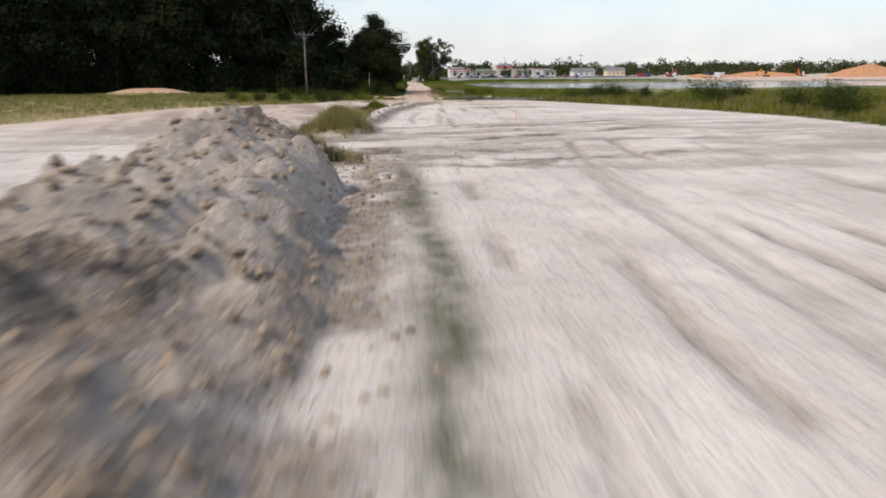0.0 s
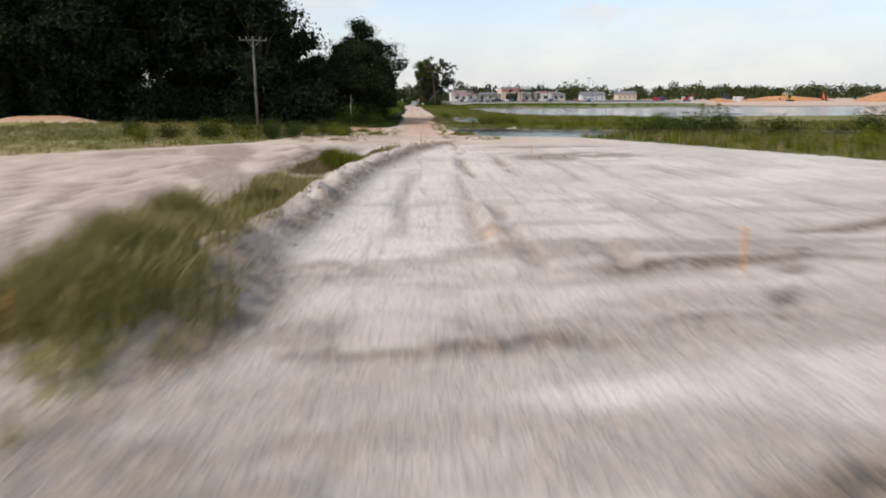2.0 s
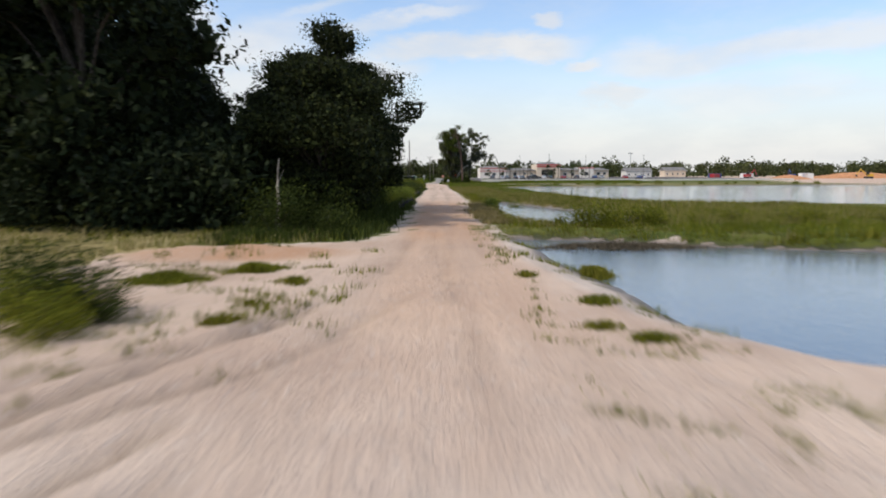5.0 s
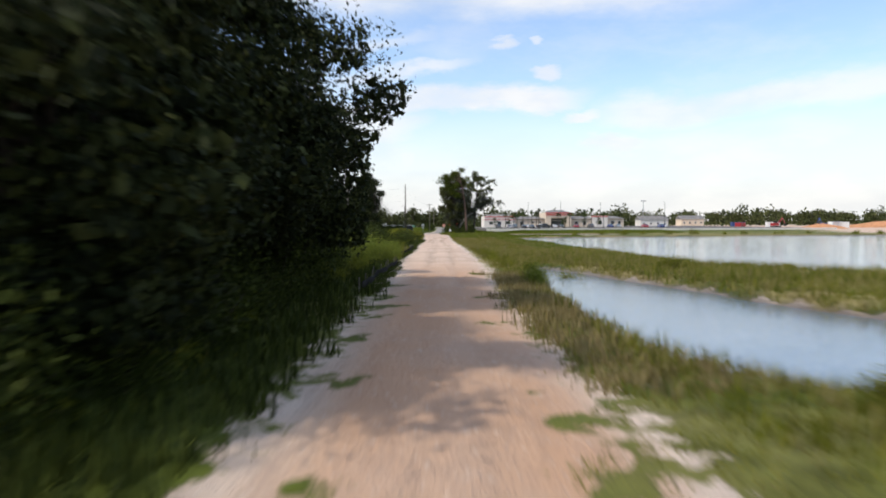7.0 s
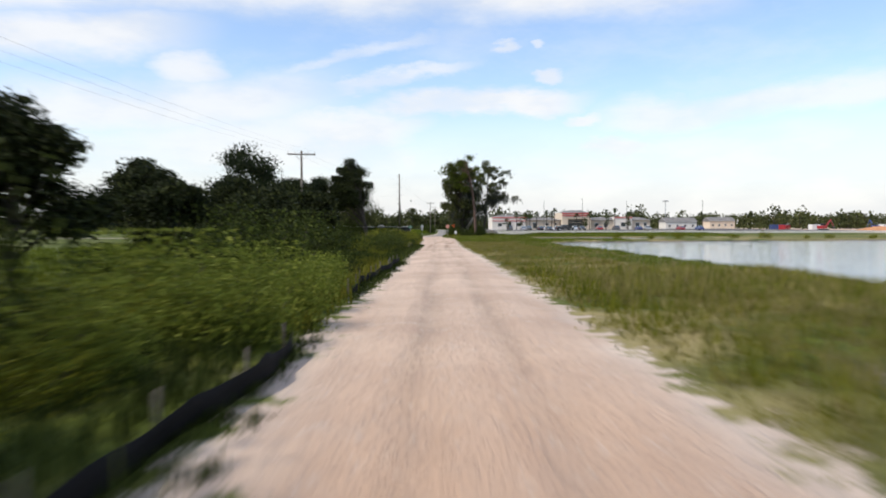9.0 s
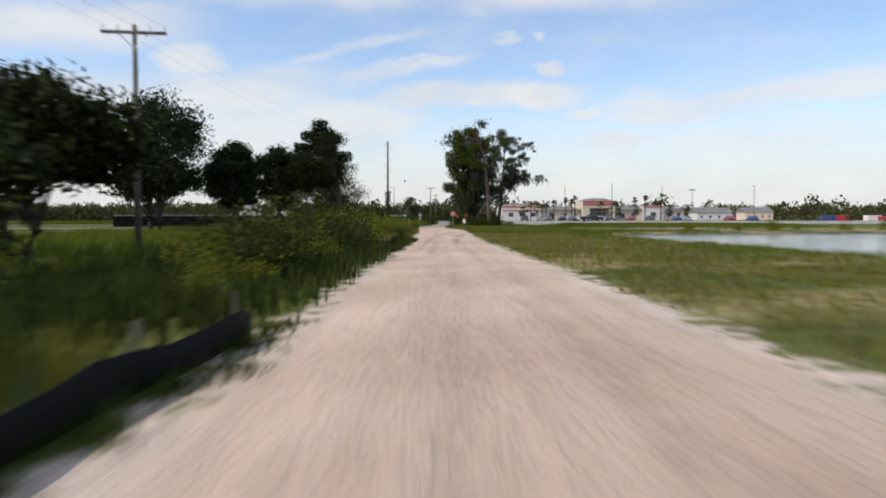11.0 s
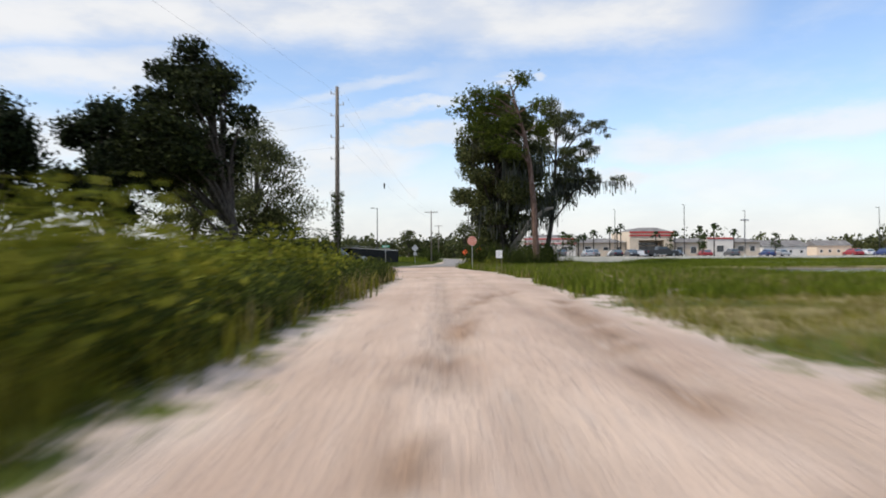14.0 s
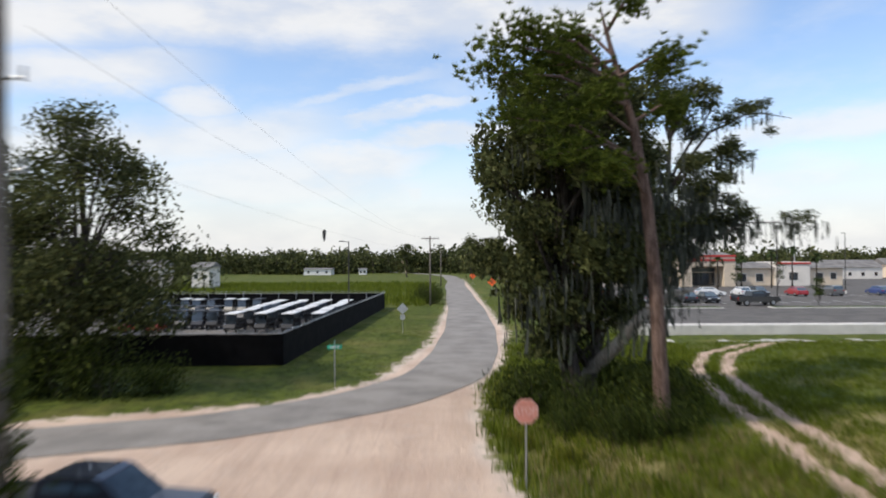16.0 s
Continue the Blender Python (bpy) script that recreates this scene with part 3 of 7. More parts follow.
def lay(x, y):
    """Height of the ground and its masks, at arrays of places."""
    x, y = np.asarray(x, float), np.asarray(y, float)
    near = (np.abs(x) < 60) & (y > -60) & (y < 420)
    z = np.interp(y, FALL_Y, FALL_Z)
    sand = inside(x, y, SAND)
    z = z + 0.55 * smooth(-x, 12, 30) * smooth(y, 50, 85) * (1 - smooth(y, 135, 170))
    z = z + np.where(sand < 0, 0.10 * smooth(-sand, 0, 2.0) * (fbm(x, y, 2.5, 5) - 0.2), 0) * near
    pad = smooth(sand, 0.2, 1.5) * (1 - smooth(y, 84, 108)) * smooth(x, -40, -8)
    z = z + pad * (0.22 * (fbm(x, y, 6.0, 11) - 0.5) + 0.10 * (fbm(x, y, 0.9, 12, 3) - 0.5)) * near
    z = z + smooth(sand, 0, 1.5) * 0.045 * (fbm(x, y, 0.8, 15, 3) - 0.5) * near
    crown = smooth(sand, 0.1, 1.6) * smooth(y, 100, 120) * (1 - smooth(y, 270, 290))
    z = z + 0.06 * crown
    mud_and_shade = np.zeros(np.shape(x))
    shape = z.shape
    fx, fy, fz, fmud = x.ravel(), y.ravel(), z.ravel().copy(), mud_and_shade.ravel()
    for line, gauge, depth in RUTS:
        lx, ly = [p[0] for p in line], [p[1] for p in line]
        k = np.nonzero((fx > min(lx) - 2.5) & (fx < max(lx) + 2.5) & (fy > min(ly) - 2.5) & (fy < max(ly) + 2.5))[0]
        if not len(k):
            continue
        qx, qy = fx[k], fy[k]
        d, along = off(qx, qy, line)
        wob = 0.35 * (fbm(qx, qy, 4.0, 31, 3) - 0.5)
        ends = smooth(along, 0, 0.06) * (1 - smooth(along, 0.9, 1.0))
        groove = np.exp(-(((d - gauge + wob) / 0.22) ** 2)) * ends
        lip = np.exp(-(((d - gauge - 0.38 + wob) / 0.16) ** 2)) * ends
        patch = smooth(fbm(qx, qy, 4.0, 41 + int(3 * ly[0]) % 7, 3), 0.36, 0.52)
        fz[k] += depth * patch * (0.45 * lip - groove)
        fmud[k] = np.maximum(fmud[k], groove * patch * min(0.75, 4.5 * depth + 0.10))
    for n, line in enumerate(BANDS):
        k = np.nonzero((fx > line[0][0] - 2) & (fx < line[-1][0] + 2) & (fy > 22) & (fy < 54))[0]
        if not len(k):
            continue
        qx, qy = fx[k], fy[k]
        d, along = off(qx, qy, line)
        rough = fbm(qx * 0.45, qy * 1.3, 1.0, 141 + n, 4)
        churn = np.exp(-(((d + 0.7 * (fbm(qx, qy, 3.0, 151 + n, 3) - 0.5)) / 0.48) ** 2)) * smooth(along, 0, 0.1) * (1 - smooth(along, 0.88, 1.0)) * smooth(rough, 0.40, 0.52)
        fz[k] += 0.10 * churn * (fbm(qx, qy, 0.6, 161 + n, 2) - 0.75)
        fmud[k] = np.maximum(fmud[k], 1.0 * churn)
    z, mud_and_shade = fz.reshape(shape), fmud.reshape(shape)
    dm, am = off(x, y, MOUND)
    wide = 2.75 + 0.9 * (fbm(x, y, 4.0, 51) - 0.5)
    heap = np.clip(1 - (dm / wide) ** 2, 0, 1) ** 0.9 * (0.35 + 0.75 * smooth(am, 0.1, 0.95))
    heap = heap * (0.55 + 0.9 * fbm(x, y, 2.2, 52)) + 0.66 * smooth(heap, 0.0, 0.3) * (fbm(x, y, 0.85, 53, 3) - 0.5) * smooth(y, -2, 6) + 0.30 * smooth(heap, 0.0, 0.25) * (np.abs(fbm(x, y, 0.7, 56, 3) - 0.5) * 2 - 0.3)
    z = z + 1.85 * heap
    mud_and_shade = np.maximum(mud_and_shade, smooth(heap, 0.0, 0.14) * (0.60 + 0.40 * smooth(fbm(x, y, 3.5, 54), 0.35, 0.6)))
    mud_and_shade = np.maximum(mud_and_shade, 0.85 * smooth(1.5 - np.abs(x + 1.5 - 0.02 * y), 0, 1) * (1 - smooth(y, 22, 30)) * smooth(fbm(x * 1.6, y, 1.3, 55, 3), 0.40, 0.55))
    mud_and_shade = np.maximum(mud_and_shade, 0.55 * smooth(1.0 - np.hypot((x + 4.0) / 4.2, (y - 28.2) / 2.4), 0, 0.5) * smooth(fbm(x * 0.6, y, 1.5, 57, 3), 0.42, 0.58))
    tossed = smooth(fbm(x * 0.45 + 0.8 * fbm(x, y, 5.0, 58, 2), y, 1.7, 59, 4), 0.50, 0.64) * smooth(y, 24, 30) * (1 - smooth(y, 44, 58)) * smooth(sand, 1, 4) * smooth(x, -9, -6)
    mud_and_shade = np.maximum(mud_and_shade, (0.50 + 0.2 * smooth(-x, -1, 2)) * tossed)
    mud_and_shade = np.maximum(mud_and_shade, 0.75 * smooth(1.0 - np.hypot((x + 3.4) / 3.2, (y - 36.8) / 2.3), 0, 0.6) * smooth(fbm(x, y, 1.4, 60, 3), 0.32, 0.54))
    dr, ar = off(x, y, RIDGE)
    bank = np.exp(-((dr / 0.7) ** 2)) * smooth(ar, 0, 0.1) * (1 - smooth(ar, 0.75, 1.0))
    z = z + (0.48 - 0.28 * ar) * bank * (0.3 + 1.4 * fbm(x, y, 0.9, 61, 3)) + 0.22 * bank * (fbm(x, y, 0.4, 62, 2) - 0.5)
    # right-hand face: crumbled soil, darkened further to paint its shade
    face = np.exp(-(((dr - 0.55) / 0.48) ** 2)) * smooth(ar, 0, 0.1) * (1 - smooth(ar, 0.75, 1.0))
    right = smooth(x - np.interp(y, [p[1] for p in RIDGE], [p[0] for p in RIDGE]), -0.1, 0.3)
    mud_and_shade = np.maximum(mud_and_shade, face * right * 0.95)
    mud_and_shade = np.maximum(mud_and_shade, 0.8 * smooth(3.2 - np.hypot((x - 1) / 2.2, (y - 25.5)), 0, 1.5) * smooth(fbm(x, y, 1.6, 71, 3), 0.46, 0.62))
    mud_and_shade = np.maximum(mud_and_shade, 0.7 * smooth(4.5 - np.hypot((x - 8.5) / 1.6, (y - 68)), 0, 2.5) * smooth(fbm(x * 0.5, y, 1.8, 72, 3), 0.5, 0.62))
    mud_and_shade = np.maximum(mud_and_shade, 0.85 * smooth(1.0 - np.hypot((x - 9.0) / 5.5, (y - 76.0) / 2.0), 0, 0.6) * smooth(fbm(x * 0.35, y, 1.4, 77, 3), 0.30, 0.52))
    worn = smooth(-x, 2, 5) * smooth(x, -26, -18) * smooth(y, 30, 44) * (1 - smooth(y, 84, 96)) * smooth(sand, 0.5, 3)
    mud_and_shade = np.maximum(mud_and_shade, 0.62 * worn * smooth(fbm(x + 0.32 * y, y * 0.12, 1.5, 78, 3), 0.44, 0.60))
    bend = 3.0 * fbm(x, y, 7.0, 74, 3)
    stand = smooth(1.0 - np.hypot((x + 3.9) / 2.0, (y - 41.3) / 4.4), 0, 0.45)
    z = z + 0.34 * stand * (0.7 + 0.6 * fbm(x, y, 1.1, 75, 3))
    # muddy right foot of the stand, darkened as its shaded side
    mud_and_shade = np.maximum(mud_and_shade, 0.95 * smooth(1.0 - np.hypot((x + 2.9) / 1.6, (y - 41.0) / 5.0), 0, 0.5))
    left = smooth(1.0 - np.abs(x + 4.6) / 2.6, 0, 0.6) * smooth(y, 34, 40) * (1 - smooth(y, 72, 80))
    mud_and_shade = np.maximum(mud_and_shade, 0.92 * left * smooth(fbm(x, y * 0.6, 1.8, 76, 3), 0.40, 0.56))
    cross = smooth(fbm(x * 0.3 + bend, y + 1.4 * bend, 1.6, 73, 4), 0.50, 0.66) * smooth(y, 14, 24) * (1 - smooth(y, 40, 50)) * smooth(sand, 0, 3)
    mud_and_shade = np.maximum(mud_and_shade, 0.40 * cross)
    z = z - 0.06 * cross
    grass = 0.5 - 0.5 * np.clip(sand / 1.1, -1, 1)
    track, _ = off(x, y, TRACK)
    bare = 1 - smooth(y, 284, 296)
    keepsome = 0.62 * (1 - smooth(y, 260, 274)) * smooth(fbm(x, y, 1.4, 87, 3), 0.34, 0.60)
    grass = grass * (keepsome + (1 - keepsome) * smooth(np.abs(np.abs(track) - 0.85) - 0.06 * bare, 0.22, 0.75) ** 0.8) + 0.15 * (track < 0.3) * (grass > 0.5)
    grass = grass * (1 - 0.5 * smooth(2.4 - np.hypot((x - 6.4) / 1.5, (y - 270) / 2.6), 0, 1.2) * smooth(fbm(x, y, 1.7, 84, 3), 0.38, 0.58))
    strip = np.exp(-(((x + 0.5 * (fbm(x, y, 2.2, 89, 3) - 0.5) - np.interp(y, [0, 5, 7, 14, 20, 25, 30], [0.5, 0.5, 0.5, 0.2, -0.05, -0.6, -1.2])) / np.interp(y, [6, 14], [0.52, 0.38])) ** 2)) * (1 - smooth(y, 22, 26))
    strip = strip * (0.6 + 0.4 * smooth(fbm(x * 1.5, y * 0.5, 1.0, 83, 3), 0.30, 0.55))
    # worn brown ground at the end of the mound and churned soil behind it
    worn = smooth(1.0 - np.hypot((x + 0.5) / 1.7, (y - 24.5) / 1.5), 0, 0.5) * smooth(fbm(x, y, 0.9, 57, 3), 0.30, 0.50)
    worn = np.maximum(worn, np.exp(-(((x + 0.35 + 0.06 * (y - 20)) / 0.62) ** 2)) * smooth(y, 14, 17) * (1 - smooth(y, 25, 27)) * smooth(fbm(x * 1.5, y * 0.5, 0.9, 60, 3), 0.24, 0.48))
    dug = smooth(1.0 - np.hypot((x + 1.8) / 2.2, (y - 29.0) / 2.6), 0, 0.5) * smooth(fbm(x * 0.7, y * 1.3, 0.9, 58, 3), 0.32, 0.46)
    # band of soil colour painting shade on the bank's sunless side
    bank = smooth(1.0 - np.abs(x + 2.9 - 0.02 * (y - 45)) / 0.75, 0, 0.7) * smooth(y, 36, 39) * (1 - smooth(y, 46, 49)) * smooth(fbm(x, y, 1.1, 59, 3), 0.32, 0.5)
    mud_and_shade = np.maximum(mud_and_shade, np.maximum(0.75 * worn, np.maximum(1.0 * dug, 0.8 * bank)))
    tuft, at = off(x, y, [(-4.2, 38), (-4.4, 46), (-4.4, 52), (-3.0, 60), (-2.8, 66), (-1.2, 72), (0.0, 77), (1.4, 84)])
    island = np.exp(-((tuft / (1.5 - 0.5 * at)) ** 2)) * smooth(fbm(x, y, 5.0, 81, 3), 0.30, 0.62)
    grass = np.maximum(grass, 0.85 * island)
    grass = np.maximum(grass, 0.62 * smooth(fbm(x, y, 1.6, 82, 3), 0.56, 0.70) * smooth(1.4 - np.abs(sand - 0.7), 0, 1) * smooth(y, 84, 96) * (1 - smooth(y, 146, 158)))
    dry = smooth(-x, 6, 11) * (1 - smooth(y, 108, 128)) * smooth(fbm(x, y, 6, 91), 0.25, 0.6)
    dry = np.maximum(dry, 0.8 * smooth(x, 2, 5) * smooth(y, 110, 128) * (1 - smooth(y, 300, 320)) * smooth(fbm(x, y, 5, 92), 0.42, 0.65))
    dry = np.maximum(dry, 0.95 * smooth(1.0 - np.hypot((x - 4.6) / 1.7, (y - 271) / 10), 0, 0.5) * smooth(fbm(x, y, 1.8, 93, 3), 0.35, 0.55))
    dry = np.maximum(dry, 0.8 * island)
    clay = smooth(3.5 - np.hypot((x + 6.5) / 1.6, y - 104.5), 0, 2) + smooth(3 - np.hypot((x + 38) / 3, y - 106), 0, 2)
    clay = np.maximum(clay, (0.35 + 0.5 * smooth(y, 104, 116)) * smooth(2.6 - np.abs(x - 1.3), 0, 1.2) * smooth(y, 86, 95) * (1 - smooth(y, 140, 165)))
    dt, _ = off(x, y, RUTS[-1][0])
    tread = np.exp(-(((dt - 1.02 + 0.3 * (fbm(x, y, 3.0, 85, 2) - 0.5)) / 0.26) ** 2)) * smooth(y, 225, 232) * (1 - smooth(y, 256, 262)) * smooth(fbm(x, y, 0.8, 86, 3), 0.40, 0.52)
    clay = np.maximum(clay, 0.5 * tread)
    mud_and_shade = np.maximum(mud_and_shade, 0.95 * tread)
    clay = np.maximum(clay, 0.55 * smooth(1.0 - np.hypot((x - 2.2) / 0.5, (y - 46) / 2.2), 0, 0.6) * smooth(fbm(x, y, 0.7, 95, 3), 0.4, 0.6))
    clay = np.maximum(clay, 0.16 * smooth(2.2 - track, 0, 1) * smooth(y, 256, 266))
    mud_and_shade = np.maximum(mud_and_shade, 0.34 * smooth(2.2 - track, 0, 1) * smooth(y, 256, 266) * smooth(fbm(x, y, 1.2, 88, 3), 0.3, 0.6))
    z = z + 0.22 * smooth(2.4 - np.hypot((x + 6.5) / 1.9, y - 104.8), 0, 2) * (0.3 + 1.4 * fbm(x, y, 0.9, 94, 3)) + 1.0 * smooth(3 - np.hypot((x + 38) / 3, y - 106), 0, 2.5)
    grass = grass * (1 - 0.9 * np.clip(clay * (x < -3), 0, 1))
    wet = np.zeros(np.shape(x))
    for poly, level, _ in PONDS:
        d = inside(x, y, poly) + 0.9 * (fbm(x, y, 3.5, 101, 3) - 0.5)
        slope = 0.30
        z = np.minimum(z, np.maximum(level + 0.02 - d * slope, level - 0.8))
        wet = np.maximum(wet, smooth(d, -0.8, -0.1))
        grass = grass * np.where(d > -0.3, 0.3, 1.0)
        grass = np.where((d > -3.0) & (d < -0.3) & (y < 112) & (x < 12), grass * 0.35, grass)
    road = smooth(y, 70, 92) * (0.45 + 0.55 * smooth(sand + 0.8 * (fbm(x, y, 1.5, 111, 3) - 0.5), 0.1, 0.8))
    road = np.maximum(road, smooth(2.6 - track, 0, 1) * smooth(y, 256, 266))
    road = np.maximum(road, 0.75 * smooth(-x, 3, 8) * smooth(y, 30, 60))
    # the far building site, bare earth
    site = smooth(x, 95, 130) * smooth(y, 230, 300) * (1 - smooth(y, 620, 700)) * (1 - smooth(x, 700, 800))
    grass, clay = grass * (1 - site * 0.8), np.clip(np.maximum(clay, 0.5 * site), 0, 1)
    z = z + 0.48 * smooth(y, 308, 320) * (1 - smooth(y, 329, 333)) * smooth(x, 19, 27)
    hollow = smooth(x, 16, 17.5) * smooth(y, 339.5, 341) * (1 - smooth(y, 470, 476)) * (1 - smooth(x, 135, 138))
    z = z - 0.1 * hollow
    return z, dict(grass=np.clip(grass, 0, 1), mud_and_shade=np.clip(mud_and_shade, 0, 1), wet=wet, road=road, dry=np.clip(dry, 0, 1), clay=np.clip(clay, 0, 1), olive=np.clip(strip, 0, 1))


def gz(x, y):
    return float(lay(np.array([x]), np.array([y]))[0][0])


def stepped(*spans):
    out = [np.array([spans[0][0]], float)]
    for a, b, step in spans:
        out.append(np.linspace(a, b, max(2, int(round((b - a) / step)) + 1))[1:])
    return np.concatenate(out)


def build_ground():
    far = 60 * 1.28 ** np.arange(1, 16)
    xs = np.concatenate([-far[::-1], stepped((-60, -26, 1.0), (-26, -9, 0.6), (-9, 9.5, 0.22), (9.5, 28, 0.6), (28, 60, 1.0)), far])
    ys = np.concatenate([-40 * 1.6 ** np.arange(8, 0, -1), stepped((-40, -4, 1.0), (-4, 100, 0.28), (100, 215, 0.55), (215, 312, 0.5), (312, 345, 0.8), (345, 480, 2.0)), 480 * 1.17 ** np.arange(1, 15)])
    X, Y = np.meshgrid(xs, ys)
    Z, masks = lay(X, Y)
    nx, ny = len(xs), len(ys)
    i = np.arange(nx * ny).reshape(ny, nx)
    F = np.stack([i[:-1, :-1], i[:-1, 1:], i[1:, 1:], i[1:, :-1]], -1).reshape(-1, 4)
    ob = raw("ground", np.stack([X, Y, Z], -1).reshape(-1, 3), F, M_GROUND, smooth=True)
    for key, v in masks.items():
        a = ob.data.attributes.new(key, "FLOAT", "POINT")
        a.data.foreach_set("value", v.astype(np.float32).ravel())
    return tagged(ob, "pale rutted sand with grassy verges and open fields", "ground", kind="structure")


build_ground()
for poly, level, which in PONDS:
    bm = bmesh.new()
    ring = []
    for qx, qy in poly:
        c = Vector((sum(p[0] for p in poly) / len(poly), sum(p[1] for p in poly) / len(poly)))
        d = (Vector((qx, qy)) - c).normalized() * 1.4
        ring.append(bm.verts.new((qx + d.x, qy + d.y, level)))
    bm.faces.new(ring)
    bmesh.ops.recalc_face_normals(bm, faces=bm.faces)
    if bm.faces[:][0].normal.z < 0:
        bmesh.ops.reverse_faces(bm, faces=bm.faces[:])
    tagged(part("water", bm, M_WATER), "still pond water reflecting a pale blue sky", "water", kind="structure")


def ribbon(name, line, width, lift, material, steps=8):
    """A road strip along a line of points, laid a little above the ground."""
    pts = []
    for i in range(len(line) - 1):
        p0, p1, p2, p3 = [Vector(line[max(0, min(len(line) - 1, j))]) for j in (i - 1, i, i + 1, i + 2)]
        for s in range(steps):
            t = s / steps
            pts.append(0.5 * (2 * p1 + (p2 - p0) * t + (2 * p0 - 5 * p1 + 4 * p2 - p3) * t * t + (3 * p1 - p0 - 3 * p2 + p3) * t ** 3))
    pts.append(Vector(line[-1]))
    V, F, cols = [], [], 7
    for i, p in enumerate(pts):
        d = (pts[min(i + 1, len(pts) - 1)] - pts[max(i - 1, 0)]).normalized()
        side = Vector((d.y, -d.x))
        for c in range(cols):
            u = c / (cols - 1) - 0.5
            wob = 0.07 * math.sin(i * 0.7 + c) * (abs(u) == 0.5)
            q = p + side * (u * width + wob)
            V.append((q.x, q.y, lift + 0.05 * (1 - (2 * u) ** 2)))
        if i:
            a = (i - 1) * cols
            F += [(a + c, a + c + 1, a + cols + c + 1, a + cols + c) for c in range(cols - 1)]
    V = np.array(V)
    V[:, 2] += lay(V[:, 0], V[:, 1])[0]
    F = np.array(F)[:, ::-1]
    return raw(name, V, F, material, smooth=True)


ROAD = [(-160, 299), (-60, 300), (-24, 301.4), (-14, 303.2), (-8, 306.4), (-3, 311.6), (0, 318.4), (1.3, 328), (2.2, 342), (2.7, 365), (2.6, 400), (2.4, 450), (2.5, 500), (-4, 560), (-40, 640)]
tagged(ribbon("road", ROAD, 5.0, 0.03, M_ASPHALT), "worn grey two-lane asphalt road curving between grass verges", "road", kind="structure")

# ---- plants ----


def tube(points, radii, n=7):
    """Vertices and quads of a round limb through points."""
    V, F = [], []
    pts = [Vector(p) for p in points]
    for i, p in enumerate(pts):
        d = (pts[min(i + 1, len(pts) - 1)] - pts[max(i - 1, 0)]).normalized()
        q = d.to_track_quat("Z", "Y")
        for k in range(n):
            a = 2 * math.pi * k / n
            V.append(p + q @ Vector((radii[i] * math.cos(a), radii[i] * math.sin(a), 0)))
        if i:
            b = (i - 1) * n
            F += [(b + k, b + (k + 1) % n, b + n + (k + 1) % n, b + n + k) for k in range(n)]
    return [tuple(v) for v in V], F


class Heap:
    """Gathers pieces of a mesh."""

    def __init__(self):
        self.V, self.F, self.n = [], [], 0

    def add(self, V, F):
        V = np.asarray(V, float).reshape(-1, 3)
        self.V.append(V)
        self.F.append(np.asarray(F, int) + self.n)
        self.n += len(V)

    def link(self, name, material, parent=None, label="", smooth=False):
        return raw(name, np.concatenate(self.V), np.concatenate(self.F), material, parent, label, smooth)


def leaf_quads(centres, size, rng, droop=0.0, slim=0.55):
    """A small pointed leaf spray at each centre, turned at random."""
    n = len(centres)
    a = rng.normal(size=(n, 3))
    a[:, 2] -= droop
    a /= np.linalg.norm(a, axis=1)[:, None]
    b = np.cross(a, rng.normal(size=(n, 3)))
    b /= np.linalg.norm(b, axis=1)[:, None]
    s = (size * rng.uniform(0.6, 1.35, n))[:, None]
    c = np.asarray(centres)
    k = rng.uniform(-0.25, 0.25, (n, 1))
    V = np.stack([c - a * s * 0.5, c + b * s * slim * 0.5 + a * s * k, c + a * s * 0.5, c - b * s * slim * 0.5 - a * s * k], 1).reshape(-1, 3)
    F = np.arange(4 * n).reshape(n, 4)
    return V, F


